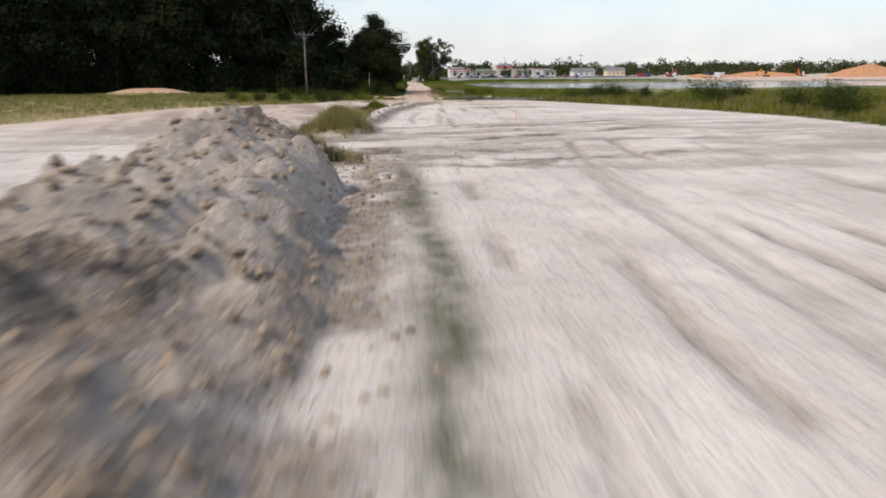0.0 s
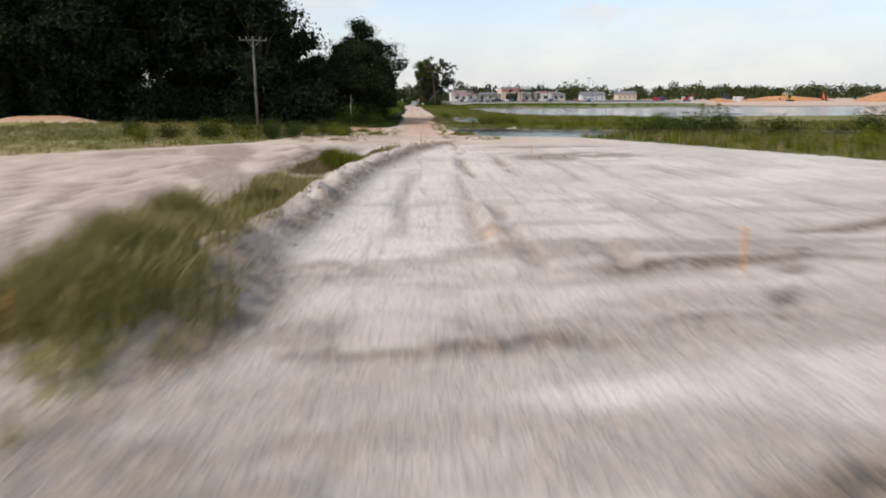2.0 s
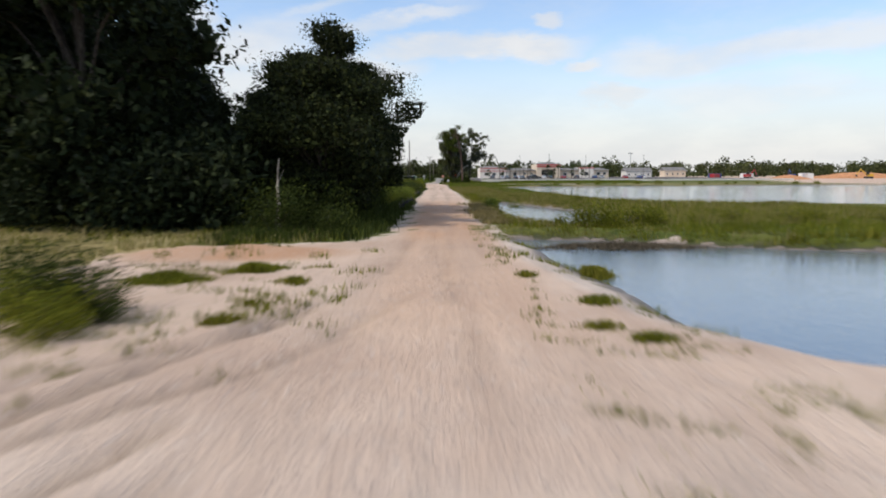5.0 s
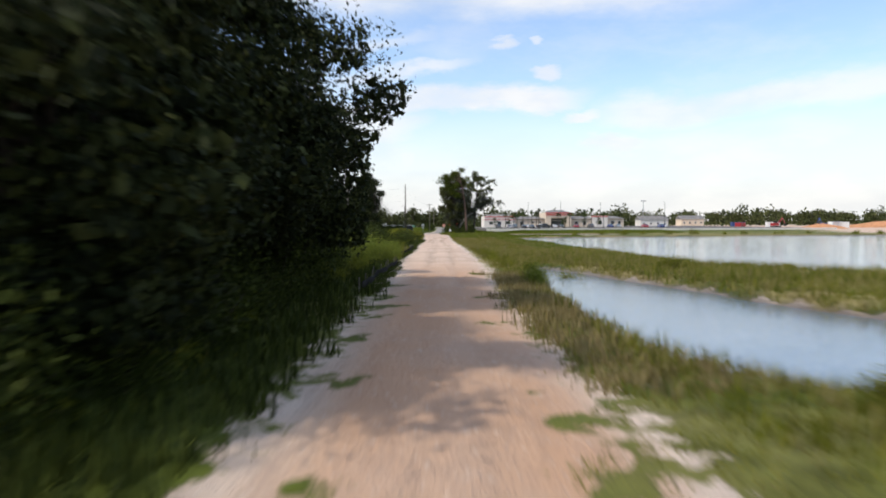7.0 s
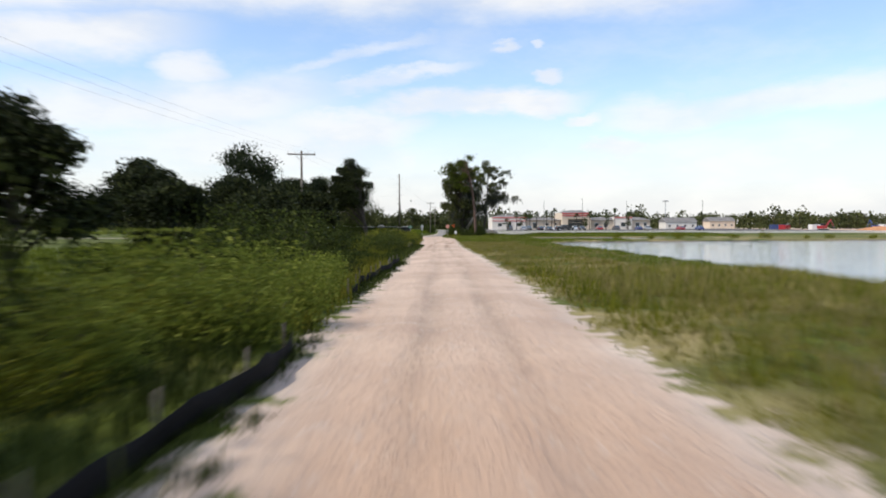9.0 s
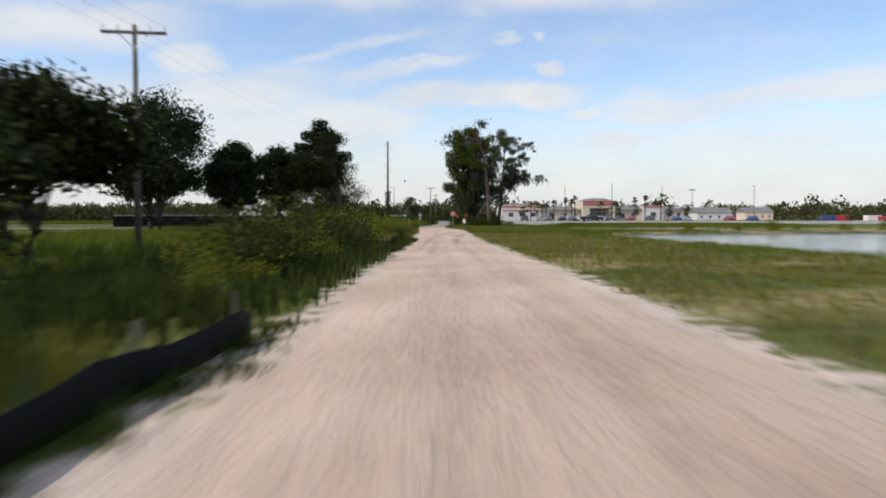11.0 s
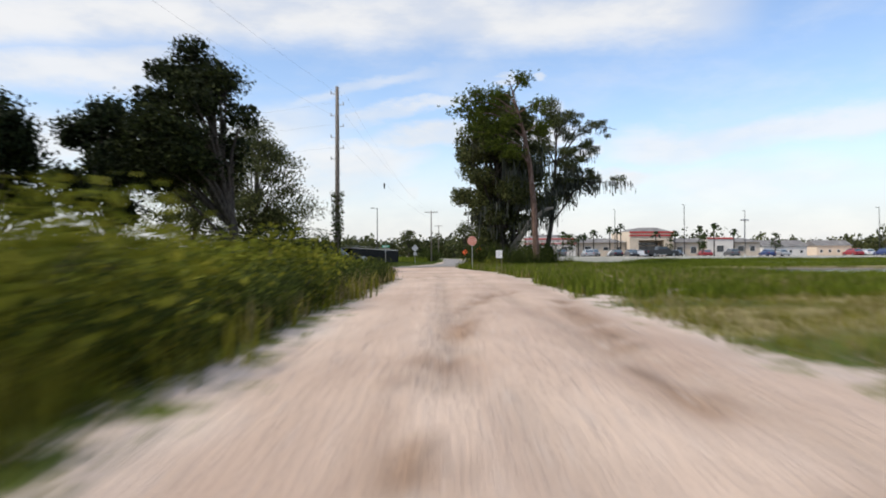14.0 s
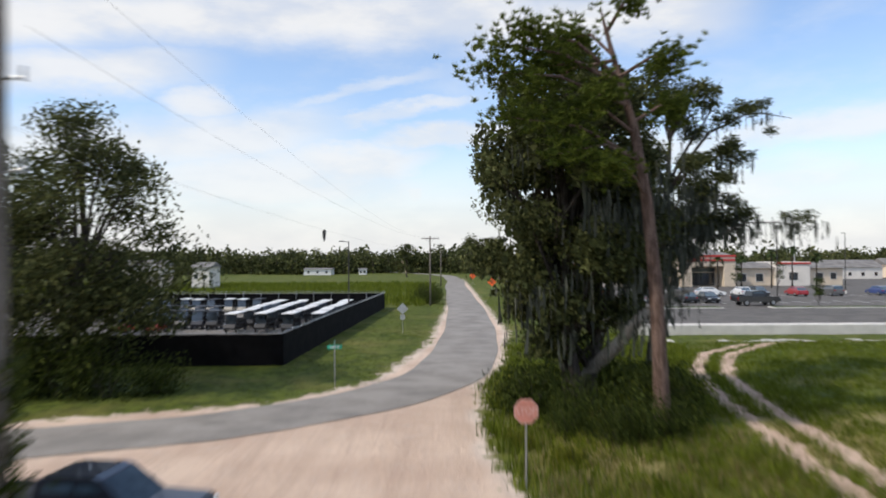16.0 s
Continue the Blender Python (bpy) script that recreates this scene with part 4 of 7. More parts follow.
def grow(seed, height, radius, base, trunk, leaves, leaf, blobs=16, lean=(0, 0), trunks=1, dense=0.30, squash=1.0, droop=0.0, cut=None, core=0):
    """Wood and leaves of a broad-leaved tree standing at the origin."""
    rng = np.random.default_rng(seed)
    wood, crown = Heap(), Heap()
    mid = (height + base) / 2
    half = (height - base) / 2 * squash
    ends = []
    while len(ends) < blobs:
        p = rng.uniform(-1, 1, 3)
        r = np.linalg.norm(p)
        if 0.25 < r < 0.85:
            taper = 1.0 - 0.35 * max(0, p[2])
            end = (lean[0] + p[0] * radius * taper, lean[1] + p[1] * radius * taper, mid + p[2] * half)
            if not (cut and cut(end[0] + 0.5, end[1], end[2])):
                ends.append(end)
    ends.append((lean[0], lean[1], height - 0.18 * half))
    for t in range(trunks):
        a = 2 * math.pi * t / trunks + rng.uniform(0, 1)
        sx, sy = (0, 0) if trunks == 1 else (0.5 * math.cos(a), 0.5 * math.sin(a))
        top = (lean[0] * 0.8 + sx * 4, lean[1] * 0.8 + sy * 4, base + (height - base) * 0.72)
        pts, rad = [], []
        for i in range(9):
            u = i / 8
            pts.append((sx + (top[0] - sx) * u + rng.normal() * 0.12 * (u > 0), sy + (top[1] - sy) * u + rng.normal() * 0.12 * (u > 0), -0.15 + (top[2] + 0.15) * u))
            rad.append(trunk * (1.35 if i == 0 else 1 - 0.78 * u) / (1 if trunks == 1 else 1.4))
        wood.add(*tube(pts, rad, 9))
        for k, e in enumerate(ends):
            if k % trunks != t:
                continue
            u = np.clip((e[2] - base) / (height - base) * 0.6 + 0.12, 0.15, 0.9)
            s = np.array(pts[int(u * 8)])
            m = (s + np.array(e)) / 2 + np.array([0, 0, 0.12 * radius]) + rng.normal(size=3) * 0.2
            wood.add(*tube([tuple(s), tuple(m), e], [trunk * 0.38, trunk * 0.22, trunk * 0.05], 6))
            for _ in range(2):
                g = np.array(e) + np.clip(rng.normal(size=3), -1.2, 1.2) * radius * 0.16
                wood.add(*tube([tuple((m + np.array(e)) / 2), tuple(g)], [trunk * 0.1, trunk * 0.02], 4))
    w = rng.uniform(0.6, 1.4, len(ends))
    w /= w.sum()
    pick = rng.choice(len(ends), leaves, p=w)
    d = rng.normal(size=(leaves, 3))
    d /= np.linalg.norm(d, axis=1)[:, None]
    spread = dense * radius * rng.uniform(0.75, 1.3, len(ends))[pick]
    rr = spread * rng.uniform(0.1, 1.0, leaves) ** 0.7 * np.clip(1 + 0.14 * rng.normal(size=leaves), 0.6, 1.08)
    c = np.array(ends)[pick] + d * rr[:, None] * np.array([1.15, 1.15, 0.72])
    c[:, 2] = np.maximum(c[:, 2], base * 0.55)
    if cut:
        c = c[~cut(c[:, 0], c[:, 1], c[:, 2])]
    crown.add(*leaf_quads(c, leaf, rng, droop))
    if core:
        # larger sprays fill the heart of each limb's foliage
        pick = rng.choice(len(ends), core, p=w)
        c = np.array(ends)[pick] + np.clip(rng.normal(size=(core, 3)), -1.1, 1.1) * (0.14 * radius * np.array([1.1, 1.1, 0.8]))
        if cut:
            c = c[~cut(c[:, 0], c[:, 1], c[:, 2])]
        crown.add(*leaf_quads(c, leaf * 1.9, rng, droop, 0.7))
    return wood, crown


def tree_thing(name, at, label, category, group, heaps, leafmat, barkmat=M_BARK):
    t = thing(name, at, label, category, group)
    wood, crown = heaps
    wood.link("trunk", barkmat, t, smooth=True)
    crown.link("crown", leafmat, t)
    return t


def blades(places, height, width, per, rng, spread=0.18, segments=1, lean=0.45):
    """Tufts of grass blades, each a bent sliver."""
    n = len(places) * per
    root = np.repeat(places, per, 0) + np.concatenate([rng.normal(size=(n, 2)) * spread, np.zeros((n, 1))], 1)
    h = np.repeat(np.broadcast_to(height, len(places)), per) * rng.uniform(0.45, 1.2, n)
    a = rng.uniform(0, 2 * math.pi, n)
    out = np.stack([np.cos(a), np.sin(a), np.zeros(n)], 1) * (h * rng.uniform(0.1, 1.0, n) * lean)[:, None]
    side = np.stack([-np.sin(a + 0.6), np.cos(a + 0.6), np.zeros(n)], 1) * (width * rng.uniform(0.6, 1.4, n))[:, None]
    z = np.array([0, 0, 1.0])
    root = root - z * 0.04
    if segments == 1:
        V = np.stack([root - side, root + side, root + out + z * h[:, None]], 1).reshape(-1, 3)
        return V, np.arange(3 * n).reshape(n, 3)
    m = root + out * 0.3 + z * (h * 0.6)[:, None]
    V = np.stack([root - side, root + side, m + side * 0.7, m - side * 0.7, root + out + z * (h * 0.92)[:, None]], 1).reshape(-1, 3)
    i = np.arange(n)[:, None] * 5
    return V, np.concatenate([i + np.array([[0, 1, 2]]), i + np.array([[0, 2, 3]]), i + np.array([[3, 2, 4]])])


def scatter(rng, x0, x1, y0, y1, density, keep):
    """Places on the ground inside a rectangle where keep(x, y, z, masks) is true."""
    n = int((x1 - x0) * (y1 - y0) * density)
    x, y = rng.uniform(x0, x1, n), rng.uniform(y0, y1, n)
    z, m = lay(x, y)
    ok = keep(x, y, z, m)
    return np.stack([x, y, z], 1)[ok]


def meadow(name, label, rng, area, density, keep, height, width, per, material, segments=1, spread=0.2, lean=0.45):
    p = scatter(rng, *area, density, keep)
    h = height * (0.55 + 0.9 * fbm(p[:, 0], p[:, 1], 4.0, 7))
    V, F = blades(p, h, width, per, rng, spread, segments, lean)
    return tagged(raw(name, V, F, material), label, "grass", kind="stuff")


def dry_land(x, y, z, margin=0.04):
    ok = np.ones(len(x), bool)
    for poly, level, _ in PONDS:
        near = (x > min(p[0] for p in poly) - 2) & (x < max(p[0] for p in poly) + 2) & (y > min(p[1] for p in poly) - 2) & (y < max(p[1] for p in poly) + 2)
        ok &= ~(near & (z < level + margin))
    return ok


def off_track(x, y):
    return (np.abs(off(x, y, TRACK)[0] - 0.85) > 0.4) | (y < 266) & (fbm(x, y, 1.4, 87, 3) > 0.52)


def off_asphalt(x, y):
    return (off(x, y, ROAD)[0] > 3.1) & ~((x > 16.5) & (y > 333))


def wild(lo=0.6):
    return lambda x, y, z, m: (m["grass"] + 0.5 * (fbm(x, y, 1.1, 3, 3) - 0.5) > lo) & dry_land(x, y, z) & off_track(x, y) & off_asphalt(x, y)


def behind_fence(x, y, z, m):
    """Wild ground, but for the strip in front of the fabric fences."""
    front = (x > -2.5) & (((y > 136) & (y < 159)) | ((y > 167) & (y < 192))) | (x > -3.0) & (y > 216) & (y < 238)
    return wild(0.6)(x, y, z, m) & ~front


def plant_grass():
    g = np.random.default_rng(21)
    # verge between the road and the ponds
    meadow("verge_grass", "ankle-high green and yellowing roadside grass", g, (3.2, 12, 98, 300), 6.5, wild(0.55), 0.20, 0.018, 9, M_GRASS)
    meadow("verge_grass", "straw-coloured seed heads among roadside grass", g, (3.2, 16, 108, 300), 2.4, wild(0.6), 0.28, 0.012, 8, M_TAN)
    meadow("pond_grass", "rough green grass on the banks of the ponds", g, (12, 34, 84, 330), 3.2, wild(0.55), 0.30, 0.022, 9, M_FIELD)
    meadow("corner_grass", "lush uncut grass below the big oak", g, (1.5, 18, 255, 332), 6, wild(0.5), 0.50, 0.021, 9, M_FIELD, 2)
    meadow("dike_grass", "bright tall grass on the strip between two ponds", g, (5, 34, 108, 182), 2.6, wild(0.45), 0.5, 0.02, 9, M_WEED)
    meadow("dike_grass", "pale straw stems on the strip between two ponds", g, (6, 34, 116, 182), 3.2, wild(0.45), 0.5, 0.016, 9, M_STRAW)
    meadow("verge_grass", "rank brownish grass on a pond bank", g, (3.0, 6.2, 119, 146), 10, wild(0.5), 0.36, 0.014, 9, M_TAN, 2)
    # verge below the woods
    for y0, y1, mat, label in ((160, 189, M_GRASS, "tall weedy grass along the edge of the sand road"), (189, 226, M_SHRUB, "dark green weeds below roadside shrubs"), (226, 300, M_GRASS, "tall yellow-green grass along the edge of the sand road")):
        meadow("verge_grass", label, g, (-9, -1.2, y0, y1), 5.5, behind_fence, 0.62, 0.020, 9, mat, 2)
    # fence-side weeds; the dark shrub tone also carries the shade there
    for y0, y1, x0 in ((136, 159, -2.2), (167, 192, -2.3), (215, 238, -2.75)):
        meadow("verge_grass", "low weeds before a fabric fence, darkened for shade", g, (x0, -1.35, y0, y1), 26, wild(0.42), 0.24, 0.013, 8, M_SHRUB, 2, 0.12)
    meadow("corner_grass", "straw-coloured stems in uncut corner grass", g, (2.5, 16, 258, 304), 3.0, wild(0.55), 0.46, 0.012, 8, M_TAN, 2)
    # blades in the shrub colour put the trees' shade into the grass
    meadow("verge_grass", "rank weeds below roadside trees, darkened for shade", g, (-9, -1.2, 104, 160), 6, behind_fence, 0.55, 0.022, 9, M_SHRUB, 2)
    meadow("verge_grass", "pale grass heads among green weeds", g, (-8, -2.0, 245, 292), 7, wild(0.6), 0.70, 0.012, 8, M_TAN, 2)
    meadow("field_grass", "rough green field grass behind the verge", g, (-40, -9, 150, 300), 1.6, wild(0.6), 0.6, 0.03, 8, M_FIELD)
    # dry field by the first pole
    meadow("dry_grass", "dry yellow grass on a sandy field", g, (-70, -4, 38, 125), 2.2, wild(0.6), 0.34, 0.022, 9, M_DRY)
    meadow("dry_grass", "green weeds among dry field grass", g, (-60, -3, 60, 125), 1.0, wild(0.6), 0.42, 0.022, 9, M_WEED)
    # islands of grass beside the fill sand
    meadow("sand_grass", "tan bunch grass growing on a sandy ridge", g, (-7.5, 2.5, 22, 88), 14, lambda x, y, z, m: (m["grass"] > 0.5) & (y > 25) & (x < 2.5), 0.42, 0.010, 9, M_STRAW, 2, 0.15)
    meadow("sand_grass", "green shoots on a sandy ridge", g, (-6.5, 2.5, 44, 90), 7, lambda x, y, z, m: (m["grass"] > 0.5), 0.32, 0.012, 9, M_WEED, 2, 0.15)
    meadow("sand_grass", "thin olive grass creeping along a wheel track", g, (-1.6, 1.6, -3, 26), 14, lambda x, y, z, m: (m["olive"] > 0.5), 0.05, 0.009, 7, M_OLIVE, 1, 0.08)
    meadow("sand_grass", "scattered low tufts on the sandy shore", g, (2.5, 7, 84, 122), 7, lambda x, y, z, m: (fbm(x, y, 1.3, 9, 3) > 0.58) & dry_land(x, y, z), 0.20, 0.014, 10, M_WEED, 1, 0.12)
    meadow("sand_grass", "scattered low tufts beside the sand road", g, (-9, -1.0, 84, 106), 6, lambda x, y, z, m: (fbm(x, y, 1.5, 10, 3) > 0.57), 0.24, 0.014, 10, M_WEED, 1, 0.14)
    # beyond the sand fill
    meadow("scrub_grass", "coarse green growth beyond the sand fill", g, (14, 75, 10, 110), 1.6, wild(0.55), 0.75, 0.035, 9, M_GRASS)
    meadow("scrub_grass", "brownish stems in coarse growth", g, (14, 75, 10, 110), 0.8, wild(0.55), 0.8, 0.03, 8, M_TAN)
    # mown lawn round the junction
    meadow("lawn", "short mown grass beside a curving road", g, (-30, 1.5, 304, 384), 6, wild(0.6), 0.11, 0.018, 7, M_LAWN)
    meadow("lawn", "uncut grass on the slope before a parking lot", g, (14, 70, 306, 339), 5, wild(0.6), 0.34, 0.022, 8, M_FIELD)
    meadow("lawn", "bright mown grass beyond the oak", g, (5.5, 16, 333, 400), 5, wild(0.6), 0.14, 0.02, 7, M_FIELD)
    meadow("field_grass", "tall green grass of an open field", g, (-120, -3, 376, 470), 0.7, wild(0.6), 0.9, 0.07, 8, M_FIELD)


plant_grass()


def reed_mat():
    """Dead reeds floating and standing in the shallow end of the near pond."""
    rng = np.random.default_rng(33)
    n = 1500
    x, y = 9.0 + rng.normal(size=n) * 2.0, 110.6 + rng.normal(size=n) * 0.9
    ok = (inside(x, y, POND_NEAR) > -1.0) & (fbm(x * 0.6, y, 1.1, 34, 3) > 0.47)
    p = np.stack([x[ok], y[ok], np.full(ok.sum(), 0.56)], 1)
    V, F = blades(p, 0.16, 0.016, 7, rng, 0.16, 1, 1.6)
    tagged(raw("reed_mat", V, F, M_LITTER), "brown dead reeds matted on shallow pond water", "reeds", kind="stuff")


reed_mat()


def grass_clump(x, y, rx, ry, h, material, label, seed, count=420):
    """A stand of bunch grass on an oval patch."""
    rng = np.random.default_rng(seed)
    count = int(count * 1.4)
    a, r = rng.uniform(0, 6.28, count), np.abs(rng.normal(size=count)) * 0.55
    px_, py_ = x + rx * r * np.cos(a), y + ry * r * np.sin(a)
    keep = fbm(px_, py_, 0.9 if h > 0.25 else 0.5, seed, 3) > (0.40 if h > 0.25 else 0.49) + 0.12 * r
    px_, py_, r = px_[keep], py_[keep], np.minimum(r[keep], 1.2)
    z = lay(px_, py_)[0]
    V, F = blades(np.stack([px_, py_, z], 1), h * (1.15 - 0.6 * r) * (0.6 + 0.8 * fbm(px_, py_, 0.8, seed + 1, 2)), 0.012, 14, rng, 0.13, 2, 0.6)
    tagged(raw("grass_clump", V, F, material), label, "grass clump", "grass clumps", "stuff")


for i, (x, y, rx, ry, h, m, l) in enumerate((
        (-4.0, 25.6, 1.9, 1.7, 0.95, M_TAN, "tan bunch grass behind a soil mound"), (-2.9, 27.2, 0.4, 0.5, 0.3, M_TAN, "thin tan grass beside a large clump"), (-5.6, 26.4, 0.7, 0.7, 0.5, M_WEED, "green grass beside a tan clump"), (-4.7, 45.2, 1.5, 2.4, 1.0, M_STRAW, "greenish straw bunch grass on a sandy ridge"), (-4.3, 40.6, 1.9, 3.3, 1.05, M_STRAW, "large stand of tan bunch grass on sand"), (-4.0, 51.4, 1.1, 2.4, 0.7, M_STRAW, "tan bunch grass on a sandy ridge"),
        (-4.6, 56.0, 1.2, 2.4, 0.6, M_DRY, "dry pale bunch grass on sand"), (-3.3, 61.6, 1.1, 1.7, 0.75, M_WEED, "green clump of grass on a sandy ridge"), (-2.7, 65.8, 0.6, 1.1, 0.5, M_WEED, "green clump of grass beside a sand road"),
        (-4.0, 61.0, 1.0, 1.5, 0.5, M_TAN, "tan grass beside a green clump"), (-0.9, 73.0, 0.8, 1.2, 0.17, M_GRASS, "low green grass on sand"), (0.5, 78.2, 0.9, 1.3, 0.20, M_GRASS, "low green grass on sand"), (-2.75, 7.8, 0.20, 0.32, 0.2, M_LAWN, "small green tuft on a soil mound"),
        (1.6, 82.5, 0.8, 1.0, 0.16, M_GRASS, "thin green grass on sand"), (-4.2, 5.4, 0.5, 0.9, 0.22, M_TAN, "thin straw grass on a soil mound"), (-1.6, 68.8, 0.7, 0.9, 0.3, M_TAN, "thin tan grass on sand"), (5.9, 102, 0.8, 1.6, 0.4, M_GRASS, "grass on a pond shore"), (4.3, 94.0, 0.7, 1.0, 0.22, M_WEED, "sparse grass on a sandy shore"),
        (-2.7, 94.0, 0.8, 0.7, 0.24, M_GRASS, "leafy weeds on a sandy road edge"), (-2.9, 97.3, 0.7, 0.7, 0.24, M_GRASS, "leafy weeds on a sandy road edge"), (-3.1, 91.8, 0.8, 0.5, 0.24, M_GRASS, "leafy weeds on a sandy road edge"), (-2.5, 100.3, 0.6, 0.7, 0.24, M_GRASS, "leafy weeds on a sandy road edge"),
        (3.3, 89.6, 0.35, 0.5, 0.24, M_GRASS, "small green tuft on a sandy shore"), (3.7, 91.4, 0.5, 0.5, 0.24, M_GRASS, "small green tuft on a sandy shore"), (4.4, 90.4, 0.5, 0.4, 0.24, M_WEED, "small green tuft on a sandy shore"), (3.2, 93.6, 0.3, 0.5, 0.24, M_GRASS, "small green tuft on a sandy shore"), (3.3, 98.2, 0.3, 0.9, 0.24, M_GRASS, "small green tuft on a sandy shore"),
        (-4.5, 99.5, 1.0, 0.8, 0.3, M_WEED, "weeds on a sandy road edge"), (-6.3, 97.6, 1.2, 0.9, 0.3, M_WEED, "weeds on a sandy road edge"))):
    grass_clump(x, y, rx, ry, h, m, l, 300 + i, int((120 if h > 0.25 else 14) + (90 if h > 0.25 else 70) * rx * ry))


def shrub_mesh(seed, h, r, leaves, leaf, stems=7):
    rng = np.random.default_rng(seed)
    wood, crown = Heap(), Heap()
    tips = []
    for i in range(stems):
        a, k = rng.uniform(0, 6.28), rng.uniform(0.2, 0.85)
        tip = (r * k * math.cos(a), r * k * math.sin(a), h * rng.uniform(0.5, 0.92))
        tips.append(tip)
        wood.add(*tube([(0.1 * math.cos(a), 0.1 * math.sin(a), -0.1), (tip[0] * 0.5, tip[1] * 0.5, tip[2] * 0.6), tip], [0.03, 0.02, 0.006], 5))
    pick = rng.integers(0, stems, leaves)
    d = rng.normal(size=(leaves, 3)) * np.array([r * 0.30, r * 0.30, h * 0.22])
    c = np.array(tips)[pick] * np.stack([np.ones(leaves), np.ones(leaves), rng.uniform(0.25, 1.05, leaves)], 1) + d
    c[:, 2] = np.clip(c[:, 2], 0.05, h * 1.15)
    crown.add(*leaf_quads(c, leaf, rng, 0.2))
    return wood, crown


def plant_shrubs():
    rng = np.random.default_rng(5)
    kinds = []
    for i, (h, r, n, s, mat, label) in enumerate(((1.9, 1.5, 2500, 0.14, M_SHRUB, "dense dark green roadside shrub"), (1.3, 1.1, 1900, 0.115, M_WEED, "light green leafy weed clump"),
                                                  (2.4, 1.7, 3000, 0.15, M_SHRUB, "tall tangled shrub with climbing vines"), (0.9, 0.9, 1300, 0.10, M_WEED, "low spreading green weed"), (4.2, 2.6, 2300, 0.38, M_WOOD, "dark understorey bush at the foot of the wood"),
                                                  (1.6, 1.4, 2600, 0.12, M_BUSH, "rounded bright green bush beside a sand road"))):
        t = thing("shrub", (0, 0, 0), label, "shrub", "roadside shrubs")
        w, c = shrub_mesh(40 + i, h, r, n, s)
        w.link("stem", M_BARK, t)
        c.link("foliage", mat, t)
        kinds.append(t)
    spots = []
    # hedge-like growth left of the road
    for y in np.arange(112, 158, 2.3):
        spots.append((rng.uniform(-4.9, -3.9), y, rng.choice([0, 3, 1] if y > 134 else [0, 0, 3]), rng.uniform(0.5, 0.85)))
        spots.append((rng.uniform(-7.5, -5), y, rng.choice([0, 2]), rng.uniform(0.8, 1.2)))
    for y in np.arange(158, 243, 2.0):
        tall = 0.75 + 0.45 * math.sin(y * 0.13)
        if not 177 < y < 193:
            spots.append((rng.uniform(-4.2, -3.1), y, rng.choice([5, 3, 5] if y < 174 else [0, 3, 1] if y < 226 else [1, 3, 1]), rng.uniform(0.6, 0.9) * max(0.7, tall)))
        if 177 < y < 201:
            continue
        spots.append((rng.uniform(-7.8, -4.8), y, rng.choice([0, 2, 1, 1] if y < 200 else [0, 1, 1] if y < 222 else [1, 1, 3]), rng.uniform(0.65, 1.0) * max(0.7, tall) * (1.0 if y < 200 else 0.85)))
    for y in np.arange(206, 246, 2.2):
        spots.append((rng.uniform(-5.4, -3.9), y, 0 if rng.uniform() < 0.6 and y < 222 else 1, rng.uniform(0.65, 0.9)))
    for y in np.arange(221, 246, 1.7):
        spots.append((rng.uniform(-7.2, -5.2), y, 1, rng.uniform(1.15, 1.5)))
    # low dark shrubs added in front to stand for the verge's shaded foot
    for y in np.arange(236, 275, 0.9):
        spots.append((rng.uniform(-3.3, -2.9), y, 0, rng.uniform(0.34, 0.5)))
    for y in np.arange(240, 276, 1.5):
        low = np.interp(y, [240, 254, 265, 276], [1.0, 0.92, 0.62, 0.55])
        spots.append((rng.uniform(-4.4, -3.6), y, rng.choice([1, 1, 3]), low * rng.uniform(1.05, 1.35)))
        spots.append((rng.uniform(-8.2, -5.0), y, 1, low * rng.uniform(1.1, 1.4)))
    spots += [(-8.0, 286.8, 1, 0.9), (-9.3, 286.4, 2, 1.1), (-10.7, 285.6, 2, 1.1), (-8.4, 283.6, 1, 1.2), (-6.9, 284.6, 1, 0.8), (-10.6, 286.6, 2, 0.8), (-11, 284.5, 0, 0.9), (-9, 281, 0, 0.8), (-11.5, 287.6, 0, 0.85), (-13.6, 288.5, 2, 0.8), (-18, 286, 0, 0.9)]
    spots += [(-6.0, 178.6, 2, 1.1), (-7.6, 180.4, 2, 1.15), (-5.2, 176.2, 0, 1.1), (-8.6, 177.4, 2, 1.2), (-17.5, 311, 2, 1.2), (-20, 311.4, 2, 1.35), (-22.6, 311, 2, 1.3), (-15.4, 312.2, 0, 1.0), (-25, 311.5, 0, 1.3)]
    spots += [(-2.95, 160.6, 5, 0.8), (-3.6, 158.2, 5, 0.9), (-3.9, 162.4, 5, 0.95), (-4.6, 154.5, 5, 0.85), (-3.1, 164.0, 5, 0.7), (-4.4, 150.2, 5, 0.75), (-5.2, 160, 5, 1.2), (-4.8, 166, 5, 1.0), (-3.9, 170.5, 5, 0.75), (-5.4, 180.0, 0, 0.9), (-6.2, 183.0, 2, 1.0), (-5.7, 187.0, 2, 0.9), (-6.4, 190.2, 0, 1.1), (5.7, 140.4, 5, 0.6), (6.0, 141.8, 5, 0.55)]
